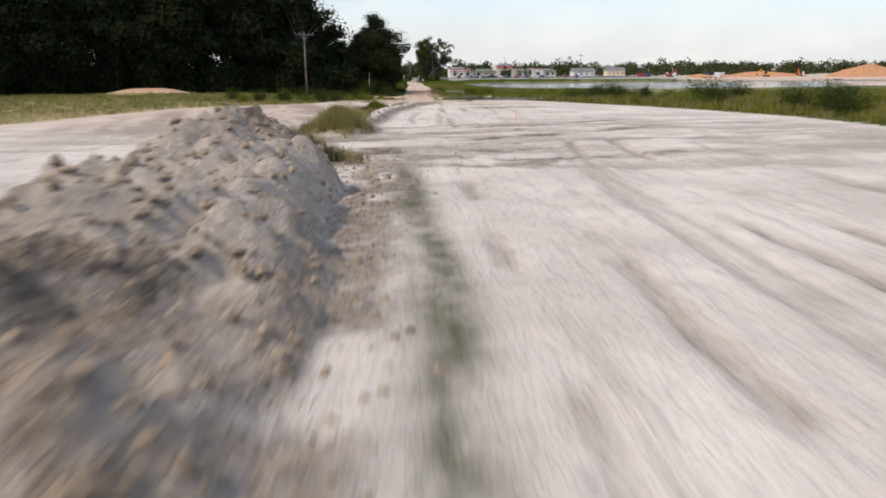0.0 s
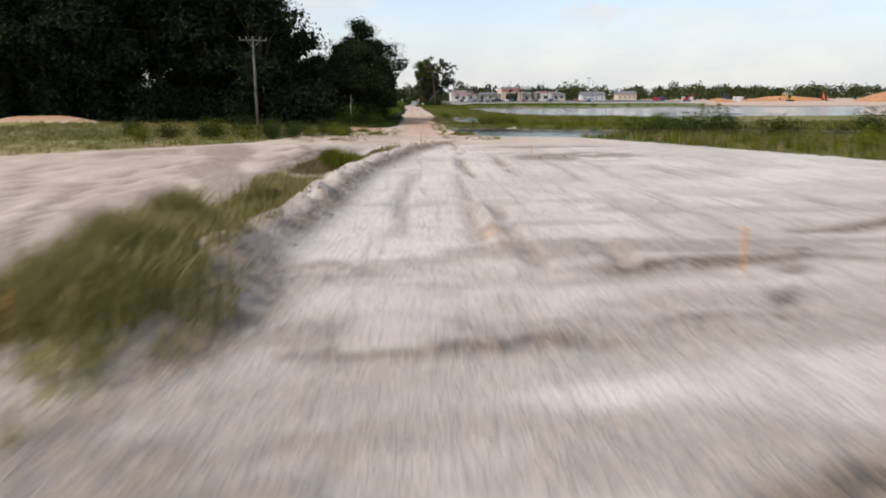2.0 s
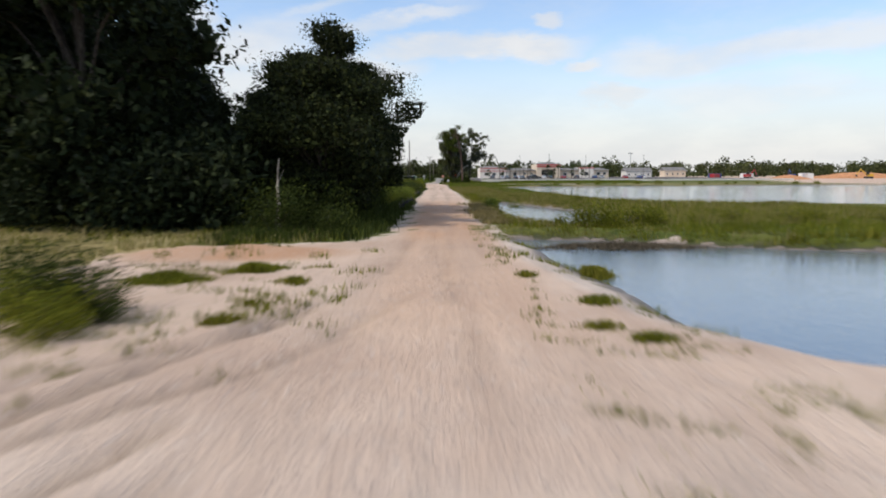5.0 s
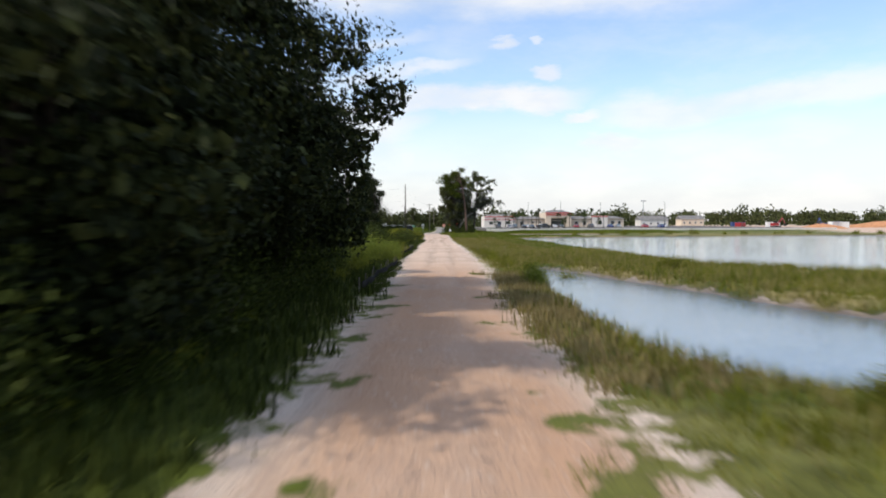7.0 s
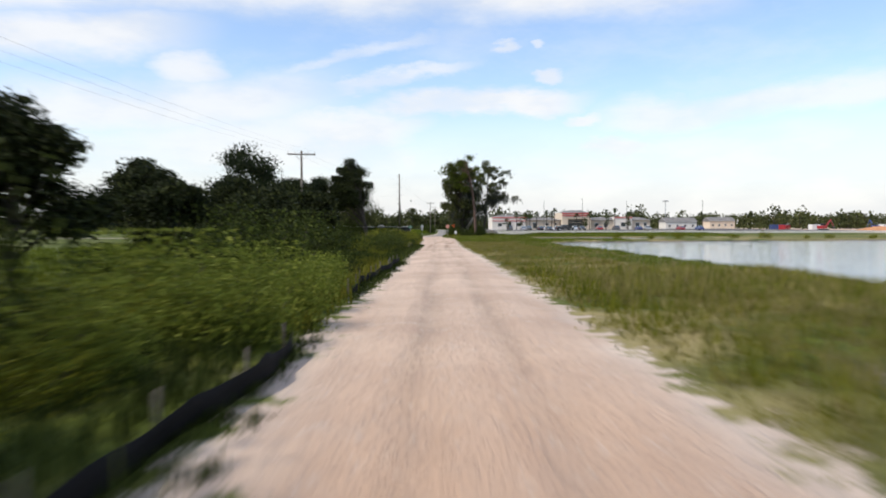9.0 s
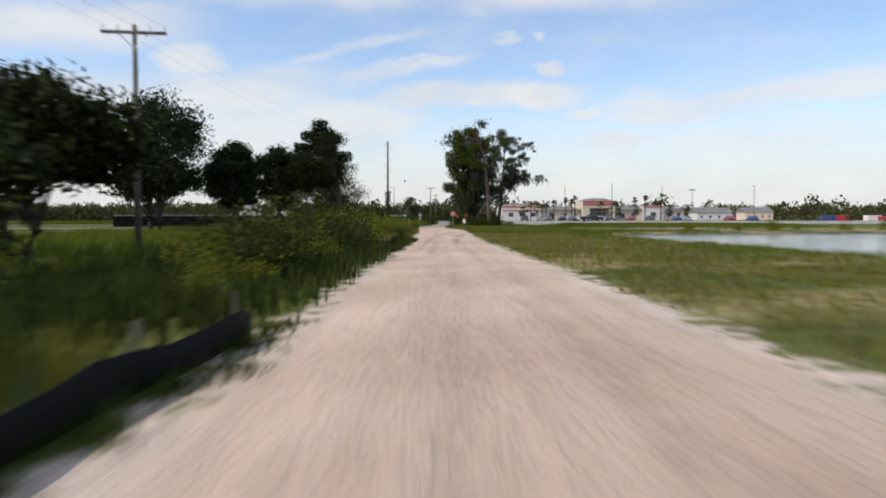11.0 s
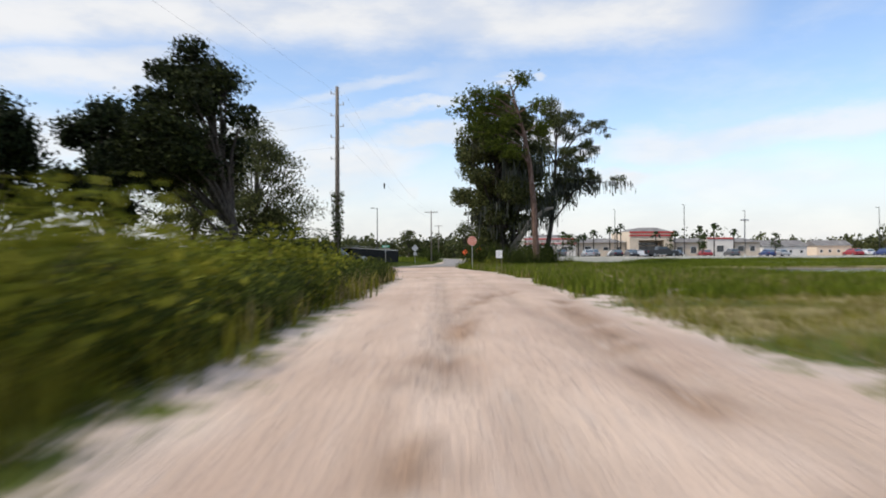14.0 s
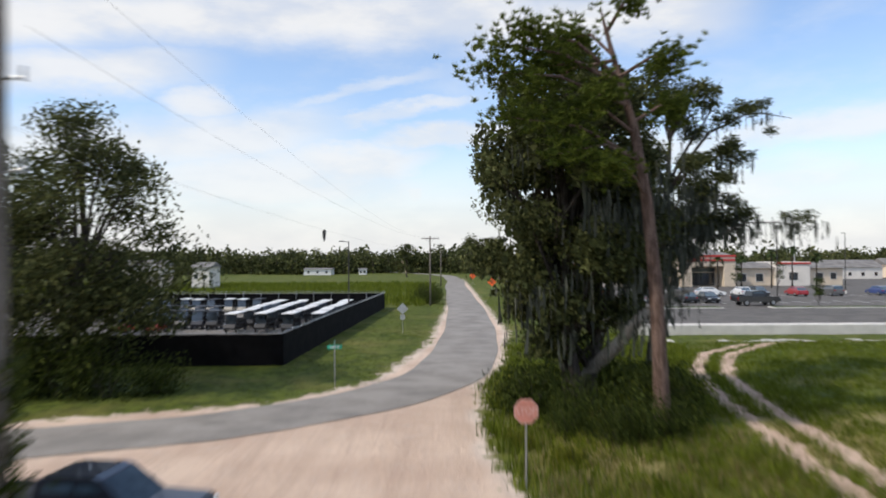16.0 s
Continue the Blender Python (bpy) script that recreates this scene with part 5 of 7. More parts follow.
    # at the bend of the first sand road
    spots += [(-6.4, 91.4, 1, 0.75), (-5.5, 92.2, 0, 0.45), (-6.9, 92.9, 0, 0.7), (-6.3, 92.6, 0, 0.5), (-7.6, 93.2, 0, 0.6), (-8.8, 92.2, 2, 0.45), (-5.7, 90.6, 1, 0.5), (-9.8, 91.2, 0, 0.6), (-8.0, 90.2, 1, 0.6), (-10.8, 87.2, 0, 0.7), (-9.4, 88.8, 0, 0.6), (-12.5, 86, 3, 1.0), (-15, 85, 0, 0.8), (-17.5, 84, 0, 0.7), (-13.5, 89, 0, 0.8), (-19, 82, 3, 1.1), (-16, 90, 1, 1.0), (-21, 86, 0, 0.7), (-11.5, 91, 0, 0.7)]
    # the strip between the ponds and the shore
    for x in np.arange(7.5, 40, 2.6):
        spots.append((x, 115.5 + 0.12 * x + rng.uniform(-1, 2), rng.choice([1, 3, 3]), rng.uniform(0.6, 1.0)))
    spots += [(10.2, 116.6, 1, 1.0), (9.0, 117.6, 1, 0.9), (11.6, 117, 1, 0.9), (12.8, 117.4, 3, 0.9), (8.4, 148, 3, 0.9), (6.4, 150.5, 3, 0.8), (15, 150, 3, 0.8), (5.6, 141, 3, 0.55)]
    # under the big oak
    for _ in range(20):
        a, d = rng.uniform(0, 6.28), rng.uniform(0.5, 1)
        spots.append((6.8 + 4.3 * d * math.cos(a), 308.5 + 4.6 * d * math.sin(a), rng.choice([0, 2, 0, 1]), rng.uniform(0.75, 1.2)))
    spots += [(4.8, 302.5, 0, 0.7), (6.2, 301.6, 2, 0.6), (7.4, 302.0, 0, 0.85), (8.6, 302.4, 0, 0.75), (5.4, 304.5, 2, 0.8), (7.6, 305, 2, 0.9), (9.4, 304.4, 0, 0.8), (9.8, 306.5, 2, 0.8), (2.9, 301.5, 1, 0.6), (4.4, 299, 3, 1.0), (12.8, 311, 1, 0.8), (-1.9, 383, 0, 1.2), (-3.2, 389, 2, 1.1), (-2.2, 393, 2, 1.0)]
    # understorey of the wood, scrub beyond the fill and on the far bank, past counting
    under, scrub = [], []
    for i in range(30):
        u = i / 29
        under.append((-98 + 86 * u + rng.uniform(-1, 1), 103 + 13 * u + rng.uniform(-1.5, 3), 4, rng.uniform(0.8, 1.25)))
        under.append((-98 + 86 * u + rng.uniform(-1, 1), 112 + 13 * u + rng.uniform(-1.5, 3), 4, rng.uniform(1.1, 1.6)))
    for _ in range(46):
        y = rng.uniform(34, 108)
        x0 = np.interp(y, [34, 50, 58, 66, 76, 108], [29, 28.5, 27, 24.5, 21, 20])
        scrub.append((x0 + rng.uniform(0, 26) * rng.uniform(0.1, 1), y, rng.choice([0, 2, 1]), rng.uniform(0.7, 1.15)))
    for x in np.arange(22, 110, 6):
        scrub.append((x, 275 + rng.uniform(0, 12), rng.choice([1, 3]), rng.uniform(0.7, 1.1)))

    def thicket(name, label, places):
        heaps = {}
        for x, y, k, s in places:
            leaves = [o for o in kinds[int(k)].children if o.name.startswith("foliage")][0]
            V = np.empty(len(leaves.data.vertices) * 3)
            leaves.data.vertices.foreach_get("co", V)
            V, a = V.reshape(-1, 3) * s, rng.uniform(0, 6.28)
            V = np.stack([V[:, 0] * math.cos(a) - V[:, 1] * math.sin(a) + x, V[:, 0] * math.sin(a) + V[:, 1] * math.cos(a) + y, V[:, 2] + gz(x, y) - 0.03], 1)
            heaps.setdefault(leaves.data.materials[0].name, (Heap(), leaves.data.materials[0]))[0].add(V, np.arange(len(V)).reshape(-1, 4))
        for heap, material in heaps.values():
            tagged(heap.link(name, material), label, "scrub", kind="stuff")

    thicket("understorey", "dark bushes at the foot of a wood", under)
    thicket("scrub", "tangled green scrub on rough ground", scrub)
    first = {}
    for x, y, k, s in spots:
        k = int(k)
        m = pose(x, y, gz(x, y) - 0.03, 0, 0, rng.uniform(0, 360)) @ Matrix.Scale(s, 4)
        if k not in first:
            first[k] = m
        else:
            copy_thing(kinds[k], m)
    for k, m in first.items():
        kinds[k].matrix_world = m
    for k, t in enumerate(kinds):
        if k not in first:
            t.matrix_world = pose(-13.5, 117.5, gz(-13.5, 117.5))


plant_shrubs()


def plant_trees():
    rng = np.random.default_rng(8)
    # two woodland oaks, the models of the wood
    models = [grow(61, 19, 6.0, 1.0, 0.38, 13000, 0.44, 34, dense=0.36, core=2200), grow(62, 22, 6.6, 1.2, 0.42, 14000, 0.46, 36, dense=0.36, core=2400), grow(63, 16, 5.2, 1.0, 0.32, 9000, 0.40, 26, dense=0.38, core=1500)]
    label = "tall dark woodland oak at the edge of the wood"
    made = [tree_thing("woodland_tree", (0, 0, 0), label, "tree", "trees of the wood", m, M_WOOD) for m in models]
    spots = []
    for i in range(15):
        u = i / 14
        spots.append((-92 + 73 * u + rng.uniform(-1.5, 1.5), 104 + 14 * u + rng.uniform(-2, 3), 0 if i % 3 else 1, rng.uniform(0.95, 1.2)))
    for i in range(13):
        u = i / 12
        spots.append((-96 + 73 * u + rng.uniform(-2, 2), 117 + 14 * u + rng.uniform(-2, 3), 1, rng.uniform(1.0, 1.25)))
    spots += [(-70, 84, 1, 1.1), (-82, 92, 0, 1.1), (-20, 133, 1, 0.72), (-15.5, 128, 0, 0.52), (-12.6, 134, 0, 0.5), (-15, 143, 0, 0.5), (-24, 146, 1, 0.8)]
    used = {}
    for x, y, k, s in spots:
        m = pose(x, y, gz(x, y), 0, 0, rng.uniform(0, 360)) @ Matrix.Scale(s, 4)
        if k in used:
            copy_thing(made[k], m)
        else:
            used[k] = m
    for k, m in used.items():
        made[k].matrix_world = m
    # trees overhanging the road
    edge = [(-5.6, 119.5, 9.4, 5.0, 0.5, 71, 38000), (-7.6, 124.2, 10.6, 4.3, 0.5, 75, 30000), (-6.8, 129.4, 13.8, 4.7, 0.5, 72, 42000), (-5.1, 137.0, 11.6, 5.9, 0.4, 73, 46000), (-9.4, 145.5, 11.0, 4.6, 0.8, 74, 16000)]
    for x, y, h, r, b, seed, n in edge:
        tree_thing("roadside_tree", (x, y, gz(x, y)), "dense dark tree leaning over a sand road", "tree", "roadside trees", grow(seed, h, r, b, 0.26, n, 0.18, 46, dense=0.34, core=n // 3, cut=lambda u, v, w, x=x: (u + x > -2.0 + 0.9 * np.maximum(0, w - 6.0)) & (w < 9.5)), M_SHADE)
    copy_thing(made[2], pose(-18, 166, gz(-18, 166), 0, 0, 80) @ Matrix.Scale(0.6, 4))
    made[2].matrix_world = pose(-15, 151, gz(-15, 151)) @ Matrix.Scale(0.6, 4)
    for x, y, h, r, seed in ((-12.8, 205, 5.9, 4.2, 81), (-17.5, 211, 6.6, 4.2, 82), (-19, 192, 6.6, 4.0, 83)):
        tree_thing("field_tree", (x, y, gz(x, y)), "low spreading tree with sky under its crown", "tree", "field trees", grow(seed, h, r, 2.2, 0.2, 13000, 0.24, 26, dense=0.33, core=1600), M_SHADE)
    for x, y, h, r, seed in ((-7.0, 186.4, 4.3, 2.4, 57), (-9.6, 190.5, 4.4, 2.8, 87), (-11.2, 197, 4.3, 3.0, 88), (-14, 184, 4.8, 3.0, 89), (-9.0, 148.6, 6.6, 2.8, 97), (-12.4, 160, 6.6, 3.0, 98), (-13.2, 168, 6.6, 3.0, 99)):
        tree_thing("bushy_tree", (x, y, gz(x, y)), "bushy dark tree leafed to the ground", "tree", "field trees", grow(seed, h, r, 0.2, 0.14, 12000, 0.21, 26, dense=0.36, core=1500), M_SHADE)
    for x, y, h, r, seed in ((-31.5, 263, 16.2, 7.6, 84), (-23.6, 266, 10.4, 3.8, 79), (-29, 283, 11.6, 4.6, 85), (-38, 276, 12, 4.4, 86), (-23.4, 287, 12.4, 4.2, 90)):
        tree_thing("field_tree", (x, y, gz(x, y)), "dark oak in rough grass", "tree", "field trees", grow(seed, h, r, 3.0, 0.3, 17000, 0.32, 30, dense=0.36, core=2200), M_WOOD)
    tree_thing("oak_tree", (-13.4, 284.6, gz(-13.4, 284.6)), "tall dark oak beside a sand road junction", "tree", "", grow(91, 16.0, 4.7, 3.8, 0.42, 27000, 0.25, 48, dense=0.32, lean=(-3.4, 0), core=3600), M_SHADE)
    tree_thing("maple_tree", (-20.4, 313.6, gz(-20.4, 313.6)), "airy light green tree standing before a black fence", "tree", "", grow(92, 16.2, 6.8, 0.6, 0.26, 27000, 0.27, 66, dense=0.25, droop=0.2, lean=(0.6, 0)), M_OAK)
    tree_thing("maple_tree", (-27.4, 315.2, gz(-27.4, 315.2)), "leafy light green tree beside a black fence", "tree", "", grow(78, 14.6, 5.6, 0.8, 0.24, 17000, 0.28, 48, dense=0.27, droop=0.2), M_OAK)
    # trees round the far end of the road
    for x, y, h, r, seed in ((8.5, 515, 14.5, 6.0, 93), (13, 470, 12, 5.0, 94), (17, 500, 13, 5.5, 95), (-14, 530, 12, 5, 96)):
        tree_thing("roadside_oak", (x, y, gz(x, y)), "rounded dark oak by the road", "tree", "oaks along the road", grow(seed, h, r, 1.6, 0.35, 2600, 0.6, 16, dense=0.36), M_OAK)


plant_trees()


def hang_moss(heap, rng, spots, longest=2.2):
    for c in spots:
        for _ in range(rng.integers(6, 13)):
            x, y, z = np.array(c) + rng.normal(size=3) * np.array([0.45, 0.45, 0.2])
            l, a, w = rng.uniform(0.3, 1.0) * rng.uniform(0.4, 1.0) * longest, rng.uniform(0, 3.14), rng.uniform(0.02, 0.06)
            dx, dy = w * math.cos(a), w * math.sin(a)
            V = [(x - dx, y - dy, z), (x + dx, y + dy, z), (x + dx * 1.1 + 0.05, y + dy, z - l * 0.5), (x - dx * 0.9, y - dy + 0.05, z - l * 0.5), (x + rng.normal() * 0.08, y, z - l), (x + 0.02, y + 0.02, z - l)]
            heap.add(V, [(0, 1, 2, 3), (3, 2, 5, 4)])


def corner_trees():
    """The big group at the junction: mossy live oak, pine, thin oak."""
    rng = np.random.default_rng(77)
    x0, y0 = 6.4, 308.5
    oak = thing("live_oak", (x0, y0, gz(x0, y0)), "huge live oak hung with grey moss beside the junction", "tree")
    wood, crown = grow(101, 18.4, 5.2, 1.6, 0.42, 76000, 0.19, 84, trunks=3, dense=0.25, droop=0.3, lean=(-0.6, 0), core=11000,
                       cut=lambda x, y, z: ((x < -3.6) & (z < 5.2)) | ((x > 4.4) & (y < 3.4)) | (x < -5.7))
    wood.link("trunk", M_BARK, oak, smooth=True)
    crown.link("crown", M_OAK, oak)
    V, F = tube([(0.3, 1.5, 0.4), (0.6, 0.2, 1.8), (1.2, -1.6, 2.9), (2.1, -2.8, 4.4), (3.4, -3.2, 5.5), (4.2, -3.4, 5.7)], [0.36, 0.34, 0.30, 0.26, 0.18, 0.10], 10)
    raw("dead_limb", V, F, M_PALEBARK, oak, "bleached bare limb", smooth=True)
    moss = Heap()
    spots = []
    for _ in range(150):
        a, r, z = rng.uniform(0, 6.28), rng.uniform(2.5, 5.4), rng.uniform(4, 12)
        spots.append((r * math.cos(a), r * math.sin(a), z))
    spots = [p for p in spots if p[0] > -3.3]
    hang_moss(moss, rng, spots)
    moss.link("moss", M_MOSS, oak, "hanging grey moss")["kind"] = "stuff"
    # pine, its crown swept over the oak
    px0, py0 = 8.75, 303.4
    pine = thing("pine_tree", (px0, py0, gz(px0, py0)), "tall pine with a bare reddish trunk and open top", "tree")
    trunk = [(0, 0, -0.2), (-0.1, 0, 3), (-0.3, 0, 7), (-0.7, 0, 11), (-1.3, 0, 14.5), (-2.0, 0.1, 17), (-2.6, 0.2, 19.2), (-2.9, 0.2, 20.4)]
    trunk = [(0.82 * x, 0.82 * y, 0.85 * z) for x, y, z in trunk]
    V, F = tube(trunk, [0.36, 0.30, 0.27, 0.23, 0.18, 0.13, 0.08, 0.03], 10)
    raw("trunk", V, F, M_PINEBARK, pine, smooth=True)
    limbs, needles = Heap(), Heap()
    tips = []
    for (sx, sy, sz), (ex, ey, ez) in (((-1.2, 0, 14.2), (-5.4, -1.4, 15.2)), ((-1.9, 0, 16.6), (-6.6, -0.5, 17.4)), ((-2.3, 0, 18), (-5.0, 1.2, 19.2)), ((-2.0, 0, 17), (0.6, -0.6, 17.6)),
                                       ((-1.4, 0, 14.8), (1.2, 0.8, 15.4)), ((-1.0, 0, 13), (-5.8, -2.2, 13.0)), ((-2.6, 0, 19.2), (-1.6, -0.4, 20.6)), ((-1.6, 0, 15.6), (-9.8, -3.0, 16.6)),
                                       ((-0.7, 0, 11.2), (-3.6, -2.4, 12.4)), ((-1.8, 0, 16.2), (-4.0, -2.6, 15.4)), ((-2.2, 0, 17.8), (-7.0, 1.6, 16.2)), ((-1.8, 0, 16.4), (-9.0, -2.4, 18.0)), ((-1.9, 0, 16.8), (-7.6, -2.6, 18.6)), ((-1.0, 0, 13), (-8.6, -3.0, 14.6))):
        sx, sy, sz, ex, ey, ez = 0.82 * sx, 0.82 * sy, 0.85 * sz, 0.78 * ex, 0.78 * ey, 0.85 * ez
        mid = ((sx + ex) / 2 + 0.2, (sy + ey) / 2, (sz + ez) / 2 + 0.5)
        limbs.add(*tube([(sx, sy, sz), mid, (ex, ey, ez)], [0.085, 0.06, 0.02], 6))
        for u in (0.3, 0.45, 0.6, 0.74, 0.87, 1.0):
            for _ in range(28):
                tips.append(np.array(mid) * (1 - u) + np.array((ex, ey, ez)) * u + rng.normal(size=3) * np.array([0.42, 0.42, 0.36]))
    limbs.link("limb", M_PINEBARK, pine)
    tips = np.array(tips + [np.array((-2.4, 0.2, 17.3)) + rng.normal(size=3) * 0.5 for _ in range(10)])
    n = 24
    d = rng.normal(size=(len(tips) * n, 3))
    d /= np.linalg.norm(d, axis=1)[:, None]
    d[:, 2] = d[:, 2] * 0.8 + 0.3
    root = np.repeat(tips, n, 0)
    side = np.cross(d, rng.normal(size=d.shape))
    side /= np.linalg.norm(side, axis=1)[:, None]
    l = rng.uniform(0.12, 0.27, (len(root), 1))
    V = np.stack([root - side * 0.024, root + side * 0.024, root + d * l], 1).reshape(-1, 3)
    needles.add(V, np.arange(len(V)).reshape(-1, 3))
    needles.link("crown", M_PINE, pine)
    # thin oak with trailing moss
    bx, by = 11.2, 313.6
    thin = thing("moss_oak", (bx, by, gz(bx, by)), "thin oak with long trailing grey moss", "tree")
    wood, crown, moss = Heap(), Heap(), Heap()
    trunk = [(0, 0, -0.2), (0.1, 0, 2.2), (0.5, -0.1, 4.6), (0.7, -0.3, 7.5), (0.9, -0.4, 10.5), (1.0, -0.5, 13.5), (1.2, -0.5, 16.0)]
    wood.add(*tube(trunk, [0.36, 0.28, 0.24, 0.20, 0.15, 0.10, 0.04], 9))
    # limbs: where they leave the trunk, how far they reach, how high they end, how much they arch
    clumps = []
    for z0, reach, z1, arch, dy in ((4.4, 7.6, 8.9, 1.9, -1.2), (6.6, 5.2, 9.4, 1.0, 0.8), (8.2, 3.6, 11.6, 0.6, -1.6), (9.2, 5.0, 13.0, 0.9, 0.4), (10.6, 7.4, 14.8, 2.0, -0.6), (12.0, 4.0, 16.2, 0.5, 0.8),
                                    (13.2, 2.2, 16.2, 0.4, -0.8), (8.6, 4.4, 10.4, 0.6, 1.4), (11.4, 5.4, 13.2, 1.0, 1.0), (13.6, 0.4, 17.0, 0.2, 0.2), (11.0, -1.0, 14.4, 0.5, 1.0), (9.0, 1.6, 12.4, 0.4, -1.4), (7.2, 1.8, 8.0, 0.9, 1.2), (5.6, -0.6, 7.4, 0.6, -1.2)):
        i0 = min(range(len(trunk)), key=lambda i: abs(trunk[i][2] - z0))
        a, e = np.array(trunk[i0]), np.array((reach, dy - 0.4, z1 - 0.3))
        pts = [a + (e - a) * k / 6 + np.array([0, 0, arch * math.sin(math.pi * k / 6)]) + rng.normal(size=3) * 0.12 * (0 < k < 6) for k in range(7)]
        wood.add(*tube([tuple(p) for p in pts], [0.11, 0.095, 0.08, 0.065, 0.05, 0.035, 0.012], 6))
        for k in (2.4, 3.2, 4.0, 4.8, 5.5, 6.0):
            q = pts[int(k)] + (pts[min(6, int(k) + 1)] - pts[int(k)]) * (k - int(k)) + rng.normal(size=3) * np.array([0.35, 0.6, 0.42])
            if rng.uniform() < (0.95 if abs(reach) < 4.5 else 0.78):
                clumps.append((q, rng.uniform(0.5, 0.95) * (1.15 if abs(reach) < 2.5 else 0.9 - 0.05 * k)))
                wood.add(*tube([tuple(pts[int(k)]), tuple(q)], [0.03, 0.008], 4))
    for q, r in clumps:
        n = int(950 * r * r)
        c = q + np.clip(rng.normal(size=(n, 3)), -1.7, 1.7) * np.array([0.55, 0.55, 0.36]) * r
        crown.add(*leaf_quads(c, 0.17, rng, 0.4))
    wood.link("trunk", M_BARK, thin, smooth=True)
    crown.link("crown", M_OAK, thin)
    spots = [q + rng.normal(size=3) * np.array([0.35, 0.35, 0.1]) - np.array([0, 0, 0.3]) for q, r in clumps for _ in range(4 if q[2] < 11 else rng.integers(0, 2))]
    hang_moss(moss, rng, spots, 1.5)
    moss.link("moss", M_MOSS, thin, "hanging grey moss")["kind"] = "stuff"


corner_trees()


def far_woods():
    """Tree lines on the horizon, past counting."""
    rng = np.random.default_rng(12)
    crown, wood = Heap(), Heap()
    rows = []
    for _ in range(420):
        x = rng.uniform(-420, 620)
        y = 700 + 0.10 * abs(x) + rng.uniform(-25, 60)
        if -260 < x < 40:
            y = 590 + rng.uniform(-20, 50)
        rows.append((x, y, rng.uniform(9, 14)))
    for _ in range(300):
        rows.append((rng.uniform(-300, 20), rng.uniform(575, 640), rng.uniform(6, 12)))
    for _ in range(60):
        rows.append((rng.uniform(90, 330), rng.uniform(520, 600), rng.uniform(7, 13)))
    for _ in range(40):
        rows.append((rng.uniform(20, 110), rng.uniform(478, 560), rng.uniform(6.5, 11)))
    for x, y, h in rows:
        n = 140
        d = rng.normal(size=(n, 3))
        d /= np.linalg.norm(d, axis=1)[:, None]
        lobes = rng.normal(size=(5, 3)) * np.array([h * 0.22, h * 0.22, h * 0.14])
        c = lobes[rng.integers(0, 5, n)] + d * rng.uniform(0.4, 1, (n, 1)) * np.array([h * 0.30, h * 0.30, h * 0.34]) + np.array([x, y, 0.35 + h * 0.50])
        crown.add(*leaf_quads(c, h * 0.13, rng, 0, 0.8))
        c = rng.normal(size=(26, 3)) * np.array([h * 0.34, h * 0.2, 0.8]) + np.array([x, y - 1.5, 2.0])
        c[:, 2] = np.clip(c[:, 2], 0.6, 4.5)
        crown.add(*leaf_quads(c, 1.7, rng, 0, 0.8))
        wood.add(*tube([(x, y, 0.2), (x, y, h * 0.7)], [0.22, 0.1], 5))
    # brighter oak leaves put the distance haze into the crowns' colour
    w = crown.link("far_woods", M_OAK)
    tagged(w, "line of distant woods along the horizon, paled as if by haze", "woods", kind="stuff")
    tagged(wood.link("far_trunks", M_BARK), "thin trunks of distant woods", "woods", kind="stuff")


far_woods()

# ---- poles, wires, signs ----


def utility_pole(at, top, arm, label, turn=0.0, brackets=0, ivy=0.0, radius=0.15):
    z0 = gz(*at)
    t = thing("utility_pole", (at[0], at[1], z0), label, "utility pole", "power poles", turn)
    h = top - z0
    bm = bmesh.new()
    rod(bm, (0, 0, -0.3), (0, 0, h), radius, radius * 0.62, 12)
    part("pole", bm, M_POLE, t, smooth=True)
    if arm:
        bm = bmesh.new()
        box(bm, (0, -radius, h - 0.35), (arm, 0.10, 0.13), 0.01)
        part("crossarm", bm, M_POLE, t)
        for s in (-1, 1):
            bm = bmesh.new()
            rod(bm, (s * arm * 0.24, -radius, h - 0.38), (0, -radius * 0.9, h - 1.0), 0.018, 0.018, 6)
            part("brace", bm, M_STEEL, t)
        for u in (-0.47, -0.24, 0.24, 0.47):
            bm = bmesh.new()
            rod(bm, (u * arm, -radius, h - 0.28), (u * arm, -radius, h - 0.20), 0.02, 0.02, 6)
            for k in range(3):
                rod(bm, (u * arm, -radius, h - 0.20 + 0.05 * k), (u * arm, -radius, h - 0.165 + 0.05 * k), 0.05 - 0.008 * k, 0.03, 8)
            part("insulator", bm, M_STEEL, t)
    for i in range(brackets):
        z, s = h - 0.55 - 0.75 * i, (1 if i % 2 else -1)
        bm = bmesh.new()
        rod(bm, (0, 0, z), (s * 0.42, 0, z + 0.10), 0.022, 0.022, 6)
        rod(bm, (s * 0.42, 0, z + 0.02), (s * 0.42, 0, z + 0.26), 0.045, 0.03, 8)
        part("standoff", bm, M_STEEL, t)
    if ivy:
        rng = np.random.default_rng(3)
        n = 1500
        z = rng.uniform(0.2, ivy, n)
        r = 0.18 + 0.30 * rng.uniform(0, 1, n) * (0.5 + 0.5 * np.sin(z * 2.1 + 1.0)) + 0.25 * (z > ivy - 1.6) * rng.uniform(0, 1, n)
        a = rng.uniform(0, 6.28, n)
        V, F = leaf_quads(np.stack([r * np.cos(a), r * np.sin(a), z], 1), 0.16, rng)
        raw("ivy", V, F, M_SHRUB, t, "climbing dark green vine")
    return t


utility_pole((-14.3, 98.7), 9.8, 2.5, "weathered wooden power pole with one crossarm before the wood", 20)
utility_pole((-12.3, 212), 10.1, 2.6, "weathered wooden power pole with one crossarm above shrubs", 8)
